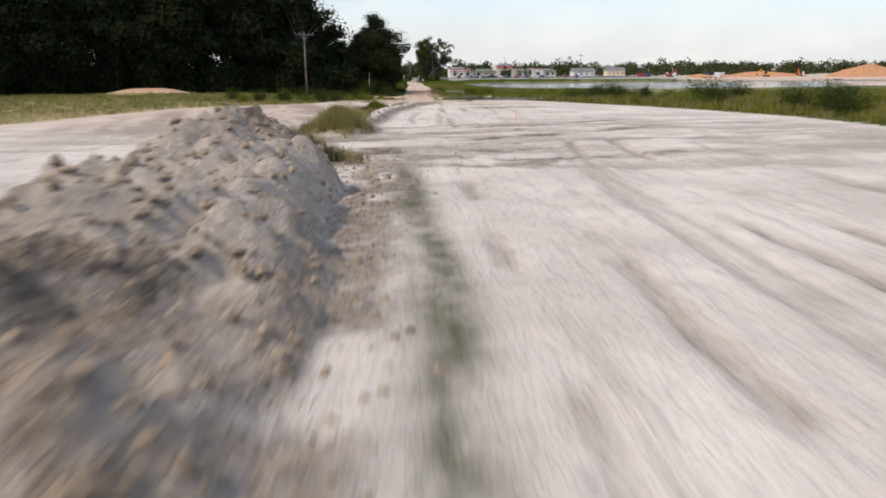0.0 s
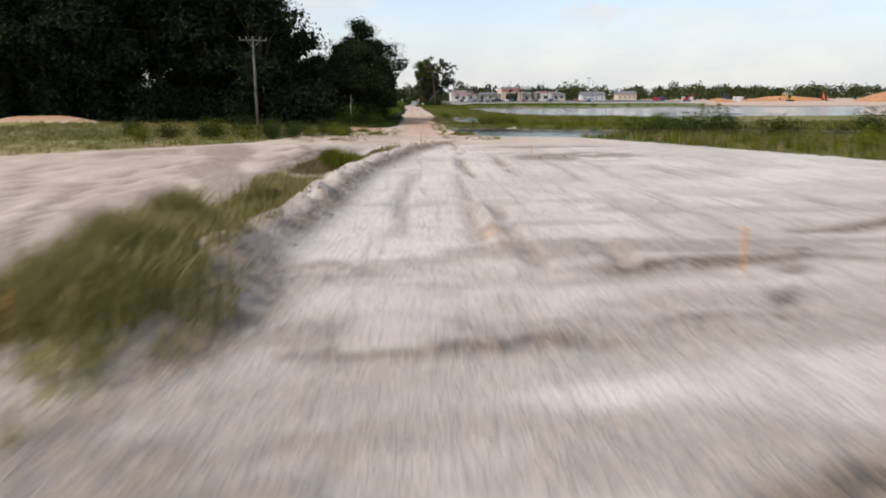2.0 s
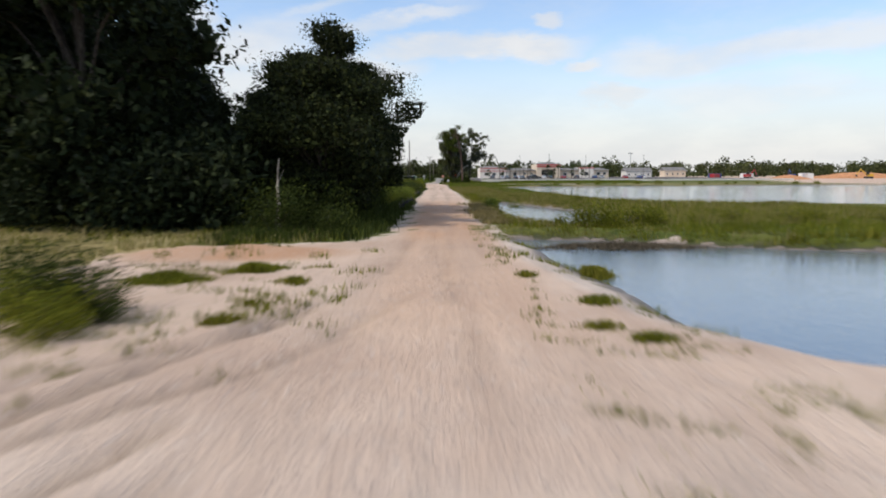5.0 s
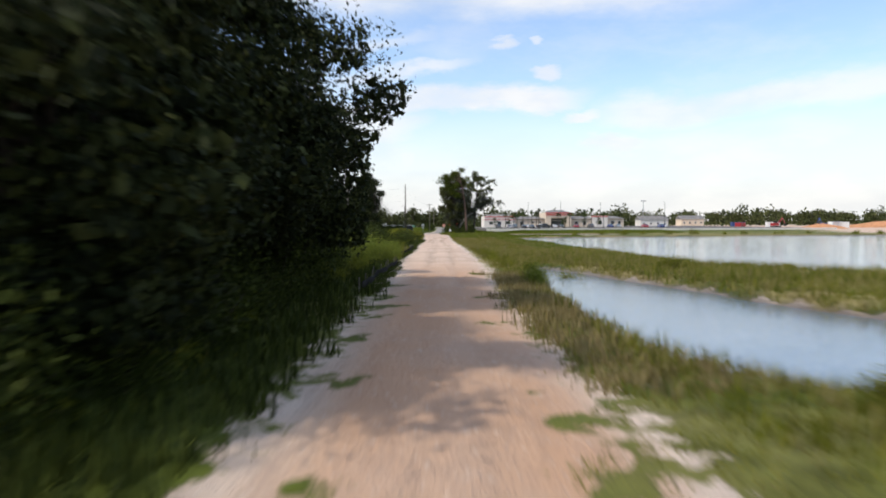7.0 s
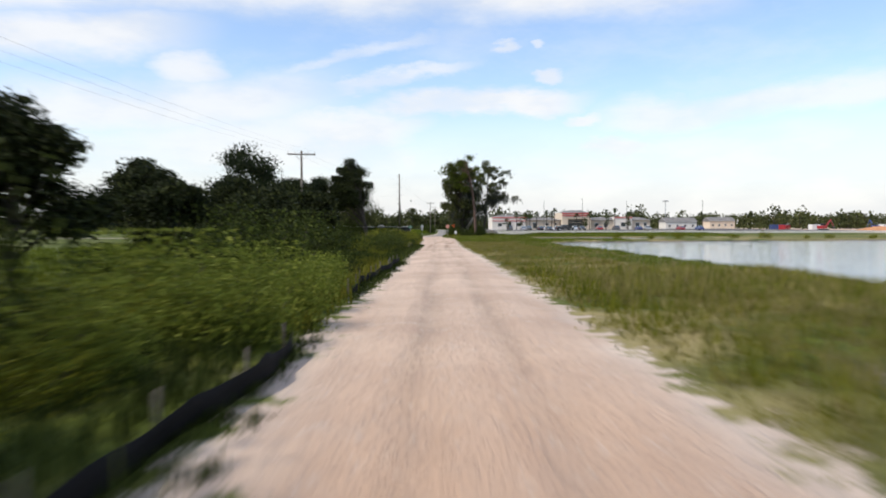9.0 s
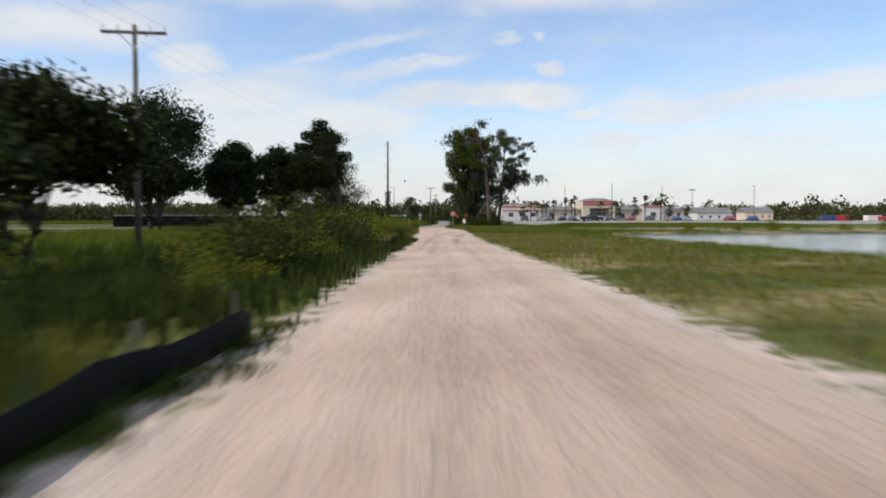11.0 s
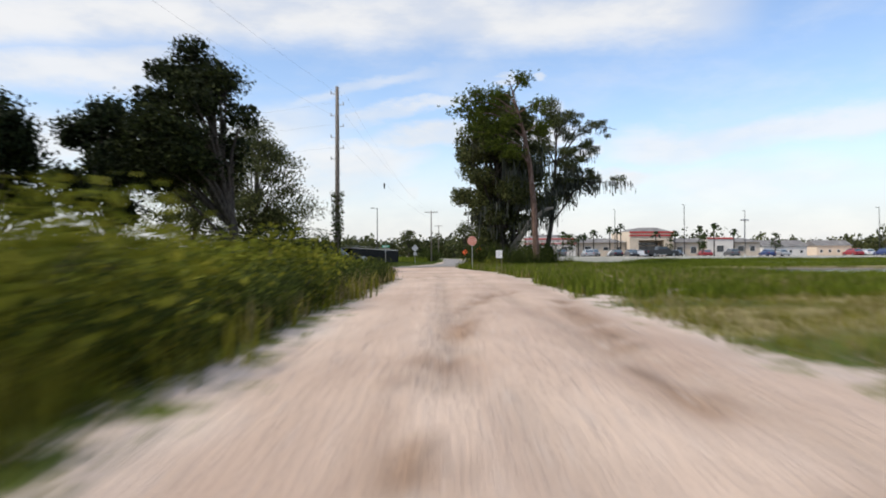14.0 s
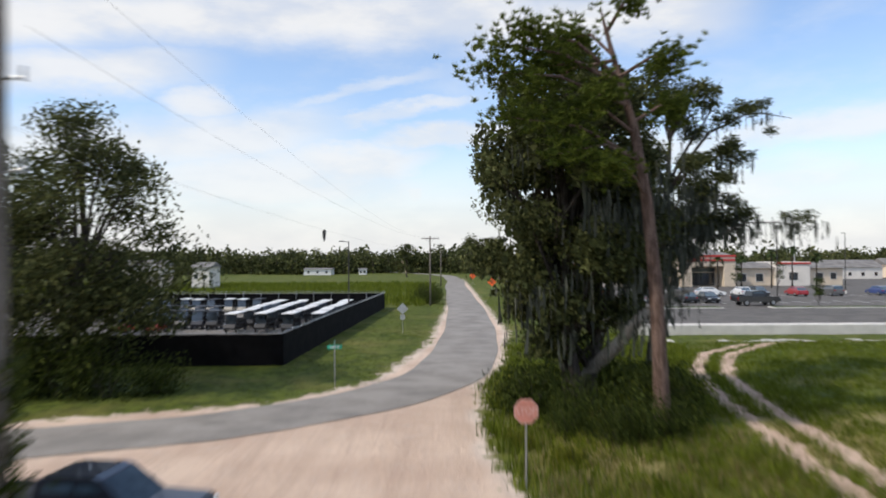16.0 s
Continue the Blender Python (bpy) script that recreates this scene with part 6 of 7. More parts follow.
utility_pole((-7.25, 286.0), 13.2, 0, "tall grey power pole with side brackets and a vine", 0, 7, 5.6, 0.19)
utility_pole((-2.3, 379), 10.6, 2.6, "wooden power pole with a crossarm beside the asphalt road", 5)
utility_pole((-1.2, 448), 10.8, 2.2, "distant wooden power pole by the road", 0)
utility_pole((-1.6, 505), 9.4, 0, "distant slim wooden pole by the road", 0, 2)


def wire(a, b, sag, label="thin black power line strung between poles", r=0.003):
    heap, pts = Heap(), []
    for i in range(17):
        u = i / 16
        p = Vector(a).lerp(Vector(b), u)
        p.z -= sag * 4 * u * (1 - u)
        pts.append(tuple(p))
    heap.add(*tube(pts, [r] * 17, 5))
    return tagged(heap.link("power_line", M_WIRE), label, "power line", "power lines")


for s in (-1.1, 0.0, 1.1):
    wire((-14.3 + 0.9 * s, 98.6 + 0.3 * s, 9.75), (-49 + s, 28, 9.9), 0.9)
    wire((-14.3 + 0.9 * s, 98.6 + 0.3 * s, 9.75), (-12.3 + s, 211.9, 10.05), 1.4)
wire((-12.3, 212, 10.05), (-6.8, 286, 12.5), 1.0)
wire((-12.9, 212, 9.9), (-7.4, 286, 11.1), 1.0)
wire((-6.75, 286, 12.8), (-3.2, 379, 10.45), 1.2)
wire((-6.75, 286, 11.3), (-1.4, 379, 10.45), 1.2)
wire((-7.1, 286, 9.7), (-2.3, 379, 9.2), 0.95)
wire((-7.55, 286, 12.1), (-60, 300, 13.0), 1.4)
wire((-7.55, 286, 10.6), (-60, 296, 11.6), 1.4)
wire((-7.55, 286, 9.0), (-60, 297, 9.8), 1.2)
wire((-3.2, 379, 10.45), (-2.2, 448, 10.6), 0.8)
wire((-1.4, 379, 10.45), (-0.3, 448, 10.6), 0.8)
bm = bmesh.new()
rod(bm, (0, 0, 0.30), (0, 0, 0.22), 0.03, 0.09, 8)
rod(bm, (0, 0, 0.22), (0, 0, -0.10), 0.09, 0.075, 8)
rod(bm, (0, 0, -0.10), (0.02, 0, -0.28), 0.075, 0.02, 8)
marker = part("line_marker", bm, M_BLACKPLASTIC)
marker.matrix_world = pose(-5.91, 309, 8.60, 3, 2, 0)
tagged(marker, "black plastic bird diverter hanging from a power line", "wire marker")


def sign_post(t, h, r=0.03):
    bm = bmesh.new()
    rod(bm, (0, 0, -0.2), (0, 0, h), r, r, 8)
    part("post", bm, M_STEEL, t)


def plate(bm, n, radius, y, thick=0.004, turn=0.0, cz=0.0):
    ring = [(radius * math.cos(2 * math.pi * (i + turn) / n), radius * math.sin(2 * math.pi * (i + turn) / n)) for i in range(n)]
    a = [bm.verts.new((x, y - thick, cz + z)) for x, z in ring]
    b = [bm.verts.new((x, y, cz + z)) for x, z in ring]
    for i in range(n):
        bm.faces.new((a[i], a[(i + 1) % n], b[(i + 1) % n], b[i]))
    bm.faces.new(a)
    bm.faces.new(b[::-1])
    bmesh.ops.recalc_face_normals(bm, faces=bm.faces)


def stop_sign():
    x, y = 2.45, 296.6
    t = thing("stop_sign", (x, y, gz(x, y)), "sun-bleached octagonal stop sign on a steel post", "stop sign")
    sign_post(t, 2.75)
    bm = bmesh.new()
    plate(bm, 8, 0.41, -0.035, 0.004, 0.5, 2.4)
    face = part("plate", bm, M_STOP, t, "faded red octagon")
    bm = bmesh.new()
    plate(bm, 8, 0.395, -0.040, 0.002, 0.5, 2.4)
    part("border", bm, M_LEGEND, face)
    bm = bmesh.new()
    plate(bm, 8, 0.372, -0.0425, 0.002, 0.5, 2.4)
    part("field", bm, M_STOP, face)
    txt = bpy.data.curves.new("legend", "FONT")
    txt.body, txt.size, txt.align_x, txt.align_y, txt.extrude = "STOP", 0.33, "CENTER", "CENTER", 0.001
    tmp = new("legend_curve", txt)
    me = bpy.data.meshes.new_from_object(tmp)
    bpy.data.objects.remove(tmp)
    me.materials.append(M_LEGEND)
    ob = new("legend", me)
    ob.parent = face
    ob.matrix_local = pose(0, -0.0465, 2.4, 90, 0, 0) @ Matrix.Diagonal((0.82, 1.0, 1.0, 1.0))


stop_sign()


def small_sign():
    x, y = 3.93, 286.8
    t = thing("notice_sign", (x, y, gz(x, y)), "small white notice board on two thin stakes", "sign", rz=-6)
    for s in (-0.16, 0.16):
        bm = bmesh.new()
        box(bm, (s, 0.02, 0.7), (0.03, 0.025, 1.6))
        part("stake", bm, M_POLE, t)
    bm = bmesh.new()
    box(bm, (0, -0.012, 1.26), (0.44, 0.016, 0.54), 0.004)
    panel = part("panel", bm, M_SIGNWHITE, t)
    for k, w in enumerate((0.30, 0.34, 0.24, 0.30)):
        bm = bmesh.new()
        box(bm, (0, -0.024, 1.42 - 0.10 * k), (w, 0.004, 0.035))
        part("print", bm, M_SIGNGREY, panel)


small_sign()


def street_sign():
    x, y = -6.2, 314
    t = thing("street_sign", (x, y, gz(x, y)), "green street name blades on a steel post", "street sign", rz=6)
    sign_post(t, 2.55)
    for w, z, r in ((0.80, 2.22, 0), (0.60, 2.48, 90)):
        turn = Matrix.Rotation(radians(r), 3, "Z")
        bm = bmesh.new()
        box(bm, (0, 0, z), (w, 0.012, 0.23), 0.004, 1.0, turn)
        blade = part("blade", bm, M_SIGNGREEN, t)
        for s in (-1, 1):
            for k, (c, l) in enumerate(((-0.26, 0.12), (-0.04, 0.24), (0.24, 0.20))):
                bm = bmesh.new()
                box(bm, turn @ Vector((c * w, s * 0.009, z)), (l * w, 0.003, 0.10), 0, 1.0, turn)
                part("print", bm, M_SIGNWHITE, blade)


street_sign()


def warning_sign():
    x, y = -4.1, 341.6
    t = thing("warning_sign", (x, y, gz(x, y)), "bare back of a diamond road sign with a small plaque", "road sign", rz=12)
    sign_post(t, 2.75)
    bm = bmesh.new()
    plate(bm, 4, 0.54, -0.035, 0.004, 0.0, 2.30)
    part("diamond", bm, M_SIGNBACK, t)
    bm = bmesh.new()
    box(bm, (0, -0.037, 1.50), (0.46, 0.006, 0.46), 0.002)
    part("plaque", bm, M_SIGNBACK, t)
    for z in (2.55, 2.05):
        bm = bmesh.new()
        rod(bm, (0, -0.05, z), (0, -0.038, z), 0.015, 0.015, 6)
        part("bolt", bm, M_STEEL, t)


warning_sign()


def work_sign(x, y):
    t = thing("roadwork_sign", (x, y, gz(x, y)), "bright orange diamond roadwork sign on a folding stand", "road sign", "roadwork signs", -4)
    bm = bmesh.new()
    plate(bm, 4, 0.86, -0.03, 0.005, 0.0, 2.35)
    face = part("diamond", bm, M_ORANGE, t)
    for k, w in enumerate((0.5, 0.62, 0.42)):
        bm = bmesh.new()
        box(bm, (0, -0.038, 2.58 - 0.22 * k), (w, 0.003, 0.10))
        part("print", bm, M_BLACKPLASTIC, face)
    bm = bmesh.new()
    rod(bm, (0, 0, 0.1), (0, 0, 3.1), 0.02, 0.02, 6)
    part("mast", bm, M_STEEL, t)
    for a in (0.6, 2.5, 3.8, 5.7):
        bm = bmesh.new()
        rod(bm, (0, 0, 0.45), (0.7 * math.cos(a), 0.7 * math.sin(a), 0.0), 0.018, 0.018, 6)
        part("leg", bm, M_STEEL, t)


work_sign(8.8, 410)
work_sign(6.9, 456)


def lath(x, y, h, lean):
    bm = bmesh.new()
    box(bm, (0, 0, h / 2 - 0.15), (0.034, 0.016, h + 0.3), 0.003)
    ob = part("survey_stake", bm, M_STAKE)
    ob.matrix_world = pose(x, y, gz(x, y), lean, 2, 15)
    return tagged(ob, "orange wooden survey lath stuck in sand", "stake", "survey stakes")


for x, y, h, l in ((0.75, 72.4, 0.95, 0), (-4.7, 38.8, 0.55, 4), (6.0, 42, 0.8, -3), (6.5, 67.5, 0.6, 3)):
    lath(x, y, h, l)


def silt_fence(y0, y1, seed, x0=-2.45):
    rng = np.random.default_rng(seed)
    t = thing("silt_fence", (0, 0, 0), "low black fabric silt fence sagging between stakes", "silt fence", "silt fences")
    ys = np.arange(y0, y1, 0.6)
    V, F = [], []
    for i, y in enumerate(ys):
        x = x0 + 0.10 * math.sin(y * 0.9) + 0.15 * math.sin(y * 0.21)
        z, h = gz(x, y), 0.42 - 0.08 * abs(math.sin(y * 1.257)) + rng.normal() * 0.02
        for k, u in enumerate((-0.06, 0.3, 0.65, 1.0)):
            V.append((x + 0.07 * u + 0.03 * math.sin(y * 3 + k), y, z + h * u))
        if i:
            a = (i - 1) * 4
            F += [(a + k, a + k + 1, a + k + 5, a + k + 4) for k in range(3)]
    fabric = raw("fabric", V, F, M_SILT, t, smooth=True)
    fabric.modifiers.new("thick", "SOLIDIFY").thickness = 0.008
    for y in np.arange(y0, y1, 2.5):
        x = x0 - 0.05 + 0.10 * math.sin(y * 0.9) + 0.15 * math.sin(y * 0.21)
        bm = bmesh.new()
        box(bm, (x, y, gz(x, y) + 0.24), (0.04, 0.04, 0.72))
        part("stake", bm, M_POLE, t)



def bare_trunk():
    x, y = -6.7, 112.7
    t = thing("dead_sapling", (x, y, gz(x, y)), "pale bare trunk of a dead sapling", "tree")
    V, F = tube([(0, 0, -0.2), (0.03, 0, 1.2), (-0.03, 0.04, 2.3), (0.03, 0, 3.1), (0.08, 0, 3.6)], [0.085, 0.075, 0.06, 0.045, 0.02], 8)
    raw("trunk", V, F, M_PALEBARK, t, smooth=True)
    V, F = tube([(0.02, 0, 2.5), (0.16, 0.1, 2.8), (0.24, 0.15, 3.1)], [0.02, 0.015, 0.006], 5)
    raw("twig", V, F, M_PALEBARK, t)


bare_trunk()
silt_fence(137, 158, 1, -2.1)
silt_fence(168, 191, 2, -2.2)
silt_fence(217, 234, 3, -2.65)

# ---- the fenced yard ----
bm = bmesh.new()
box(bm, (-38, 347.8, 0.30), (54, 50.6, 0.24))
tagged(part("pavement", bm, M_YARD), "grey paved yard inside a black fence", "pavement", kind="structure")


def fence_run(a, b, label, screen_side):
    a, b = Vector(a), Vector(b)
    n = max(1, round((b - a).length / 2.45))
    along = (b - a).normalized()
    out = Vector((along.y, -along.x)) * screen_side
    ang = math.degrees(math.atan2(along.y, along.x))
    t = thing("fence", (a.x, a.y, 0.36), label, "fence", "yard fence", ang)
    step = (b - a).length / n
    bm = bmesh.new()
    rod(bm, (0, 0, -0.2), (0, 0, 2.16), 0.035, 0.035, 8)
    post = part("post", bm, M_STEEL, t)
    bm = bmesh.new()
    rod(bm, (0, 0, 2.15), (0, 0.30 * -screen_side, 2.46), 0.014, 0.012, 6)
    arm = part("barb_arm", bm, M_STEEL, t)
    # one bay of slack mesh
    V, F, cols = [], [], 9
    for c in range(cols):
        for r in range(5):
            u, v = c / (cols - 1), r / 4
            V.append((u * (step + 0.2) - 0.1, 0.02 * math.sin(u * 3.14) * math.sin(v * 5.1), -0.05 + 2.18 * v - 0.03 * math.sin(u * 3.14) * (r == 4)))
    for c in range(cols - 1):
        F += [(c * 5 + r, (c + 1) * 5 + r, (c + 1) * 5 + r + 1, c * 5 + r + 1) for r in range(4)]
    screen = raw("screen", V, F, M_SCREEN, t, "black privacy mesh", smooth=True)
    screen.location.y = -screen_side * 0.075
    for i in range(1, n + 1):
        for ob in (post, arm) + ((screen,) if i < n else ()):
            c = ob.copy()
            scene.collection.objects.link(c)
            c.location.x = i * step
    L = (b - a).length
    for name, z, y in (("top_rail", 2.16, 0.0),):
        bm = bmesh.new()
        rod(bm, (0, y, z), (L, y, z), 0.025, 0.025, 8)
        part(name, bm, M_STEEL, t)
    for k in range(3):
        bm = bmesh.new()
        rod(bm, (0, -screen_side * 0.1 * (k + 1), 2.15 + 0.1 * (k + 1)), (L, -screen_side * 0.1 * (k + 1), 2.15 + 0.1 * (k + 1)), 0.006, 0.006, 4)
        part("barbed_wire", bm, M_STEEL, t)


fence_run((-63, 320.2), (-10.9, 321.7), "black screened chain-link fence along the road side of a yard", 1)
fence_run((-10.9, 321.7), (-8.7, 374.2), "black screened chain-link fence with angled barb arms", 1)
fence_run((-8.7, 374.2), (-63, 374.0), "black screened chain-link fence at the back of a yard", 1)


def yard_lamp(x, y, z0, top, arm=1.0, label="tall dark lamp post with a single flat head", turn=180):
    t = thing("lamp_post", (x, y, z0), label, "lamp post", "lamp posts", turn)
    h = top - z0
    bm = bmesh.new()
    rod(bm, (0, 0, 0), (0, 0, 0.5), 0.22, 0.20, 12)
    part("base", bm, M_CONCRETE, t)
    bm = bmesh.new()
    rod(bm, (0, 0, 0.4), (0, 0, h), 0.085, 0.06, 10)
    part("pole", bm, M_DARKSTEEL, t)
    bm = bmesh.new()
    rod(bm, (0, 0, h - 0.06), (arm * 0.5, 0, h - 0.02), 0.03, 0.03, 6)
    part("arm", bm, M_DARKSTEEL, t)
    bm = bmesh.new()
    box(bm, (arm * 0.75, 0, h), (arm * 0.6, 0.32, 0.10), 0.02)
    part("head", bm, M_DARKSTEEL, t)


yard_lamp(-10.6, 352, 0.42, 9.3)


def golf_cart(body, roofmat, label, rows=1):
    t = thing("golf_cart", (0, 0, 0), label, "golf cart", "golf carts in the yard")
    L = 2.3 + 0.8 * (rows - 1)
    bm = bmesh.new()
    prism(bm, [(-L / 2, 0.30), (L / 2, 0.30), (L / 2 + 0.05, 0.55), (L / 2 - 0.15, 0.86), (L / 2 - 0.5, 0.92), (L / 2 - 0.62, 0.42), (-L / 2 + 0.75, 0.42), (-L / 2 + 0.7, 0.72), (-L / 2, 0.72)], -0.56, 0.56, 0.05)
    part("body", bm, body, t)
    for i in range(rows):
        x = -L / 2 + 0.5 + 0.8 * i
        bm = bmesh.new()
        box(bm, (x, 0, 0.76), (0.5, 1.0, 0.14), 0.03)
        box(bm, (x - 0.24, 0, 1.02), (0.10, 1.0, 0.42), 0.03)
        part("seat", bm, M_BLACKPLASTIC, t)
    bm = bmesh.new()
    box(bm, (-0.05, 0, 1.84), (L * 0.92, 1.16, 0.09), 0.035)
    part("roof", bm, roofmat, t)
    for sx in (-0.42, 0.36):
        for sy in (-0.5, 0.5):
            bm = bmesh.new()
            rod(bm, (sx * L, sy, 0.7), (sx * L * 0.9, sy, 1.82), 0.02, 0.02, 6)
            part("roof_post", bm, M_BLACKPLASTIC, t)
    bm = bmesh.new()
    box(bm, (L * 0.37, 0, 1.32), (0.015, 1.0, 0.85), 0, 1.0, Matrix.Rotation(radians(-10), 3, "Y"))
    part("windscreen", bm, M_GLASS, t)
    for sx in (-0.32, 0.34):
        for sy in (-0.5, 0.5):
            bm = bmesh.new()
            rod(bm, (sx * L, sy - 0.09, 0.23), (sx * L, sy + 0.09, 0.23), 0.23, 0.23, 14)
            w = part("wheel", bm, M_RUBBER, t)
            bm = bmesh.new()
            rod(bm, (sx * L, sy - 0.095, 0.23), (sx * L, sy + 0.095, 0.23), 0.12, 0.12, 10)
            part("rim", bm, M_STEEL, w)
    return t


def fill_yard():
    rng = np.random.default_rng(4)
    z = 0.425
    white = golf_cart(P_BLACK, M_WHITE, "dark long golf cart with a white roof", 3)
    rows = []
    for c in range(4):
        for r in range(5):
            rows.append((-20.2 + 2.7 * c + rng.normal() * 0.1, 343 + 4.6 * r + rng.normal() * 0.15))
    for x, y in rows[1:]:
        copy_thing(white, pose(x, y, z, 0, 0, -90 + rng.normal() * 3))
    white.matrix_world = pose(*rows[0], z, 0, 0, -92)
    dark = golf_cart(P_BLACK, M_BLACKPLASTIC, "black golf cart with a dark roof")
    red = golf_cart(P_RED, M_WHITE, "red golf cart with a pale roof")
    navy = golf_cart(P_NAVY, M_BLACKPLASTIC, "navy golf cart with a dark roof")
    beige = golf_cart(P_BEIGE, M_WHITE, "beige golf cart with a white roof")
    spots = {"d": [], "r": [], "n": [], "b": []}
    for i in range(6):
        spots["n" if i % 2 else "d"].append((-23.2 - 1.55 * i, 345.5 + rng.normal() * 0.4))
    spots["r"] += [(-27.6, 342.2), (-30.4, 342.0)]
    for i in range(14):
        spots["b" if i % 3 else "d"].append((-24 - 1.9 * i, 365.5 + rng.normal() * 0.3))
    for i in range(7):
        spots["d"].append((-25 - 1.8 * i, 352.5 + rng.normal() * 0.3))
    for key, model in (("d", dark), ("r", red), ("n", navy), ("b", beige)):
        for x, y in spots[key][1:]:
            copy_thing(model, pose(x, y, z, 0, 0, -90 + rng.normal() * 5))
        model.matrix_world = pose(*spots[key][0], z, 0, 0, -88)


fill_yard()

# ---- vehicles ----


def wheels(t, axles, half, r, w=0.22):
    for x in axles:
        for s in (-1, 1):
            bm = bmesh.new()
            rod(bm, (x, s * (half - w), r), (x, s * half, r), r, r, 20)
            bmesh.ops.bevel(bm, geom=[e for e in bm.edges if e.calc_length() < 0.4 and abs(e.verts[0].co.y - e.verts[1].co.y) < 1e-4], offset=0.03, segments=2, affect="EDGES")
            tyre = part("wheel", bm, M_RUBBER, t, smooth=False)
            bm = bmesh.new()
            rod(bm, (x, s * (half - 0.05), r), (x, s * (half + 0.006), r), r * 0.62, r * 0.58, 16)
            part("rim", bm, M_STEEL, tyre)


def glazing(t, outline, y, name="side_window"):
    bm = bmesh.new()
    prism(bm, outline, y - 0.006, y + 0.006)
    part(name, bm, M_WINDSHIELD, t)


def car(color, label, suv=False):
    """A parked car, its nose towards +x."""
    t = thing("car", (0, 0, 0), label, "car", "cars in the parking lot")
    up_ = 0.16 if suv else 0.0
    L, W, H = 4.5, 1.80, 1.46 + up_
    low = [(-2.2, 0.28), (2.15, 0.28), (2.25, 0.42), (2.22, 0.62 + up_), (2.05, 0.74 + up_), (1.0, 0.90 + up_), (-1.95, 0.95 + up_), (-2.2, 0.86 + up_), (-2.26, 0.5)]
    bm = bmesh.new()
    prism(bm, low, -W / 2, W / 2, 0.06)
    bmesh.ops.bevel(bm, geom=bm.edges[:], offset=0.05, segments=2, affect="EDGES")
    part("body", bm, color, t, smooth=False)
    b = 0.88 + up_
    cab = [(-1.95, b), (-1.35 if not suv else -1.85, H - 0.03), (-0.9, H), (0.15, H), (0.42, H - 0.05), (1.12, b)]
    bm = bmesh.new()
    prism(bm, cab, -W / 2 + 0.06, W / 2 - 0.06, 0.17)
    part("cabin", bm, color, t)
    k = 0.72
    for s in (-1, 1):
        y = s * (W / 2 - 0.06 - 0.10)
        glazing(t, [(-1.55, b + 0.06), (-1.2, H - 0.1), (-0.45, H - 0.08), (-0.45, b + 0.06)], y)
        glazing(t, [(-0.38, b + 0.06), (-0.38, H - 0.08), (0.25, H - 0.1), (0.85, b + 0.06)], y)
    for pts, name in (((0.45, H - 0.06, 1.12, b + 0.03), "windscreen"), ((-1.36 if not suv else -1.84, H - 0.06, -1.95, b + 0.03), "rear_window")):
        bm = bmesh.new()
        sx = 0.02 if pts[2] > 0 else -0.02
        v = [bm.verts.new(p) for p in ((pts[0] + sx, -W / 2 + 0.27, pts[1]), (pts[0] + sx, W / 2 - 0.27, pts[1]), (pts[2] + sx, W / 2 - 0.14, pts[3]), (pts[2] + sx, -W / 2 + 0.14, pts[3]))]
        bm.faces.new(v)
        part(name, bm, M_WINDSHIELD, t)
    for s in (-1, 1):
        bm = bmesh.new()
        box(bm, (2.17, s * 0.62, 0.66 + up_), (0.14, 0.36, 0.13), 0.02)
        part("headlight", bm, M_LAMP, t)
        bm = bmesh.new()
        box(bm, (-2.2, s * 0.66, 0.76 + up_), (0.1, 0.30, 0.14), 0.02)
        part("tail_light", bm, M_TAIL, t)
    wheels(t, (-1.38, 1.36), W / 2, 0.33)
    return t


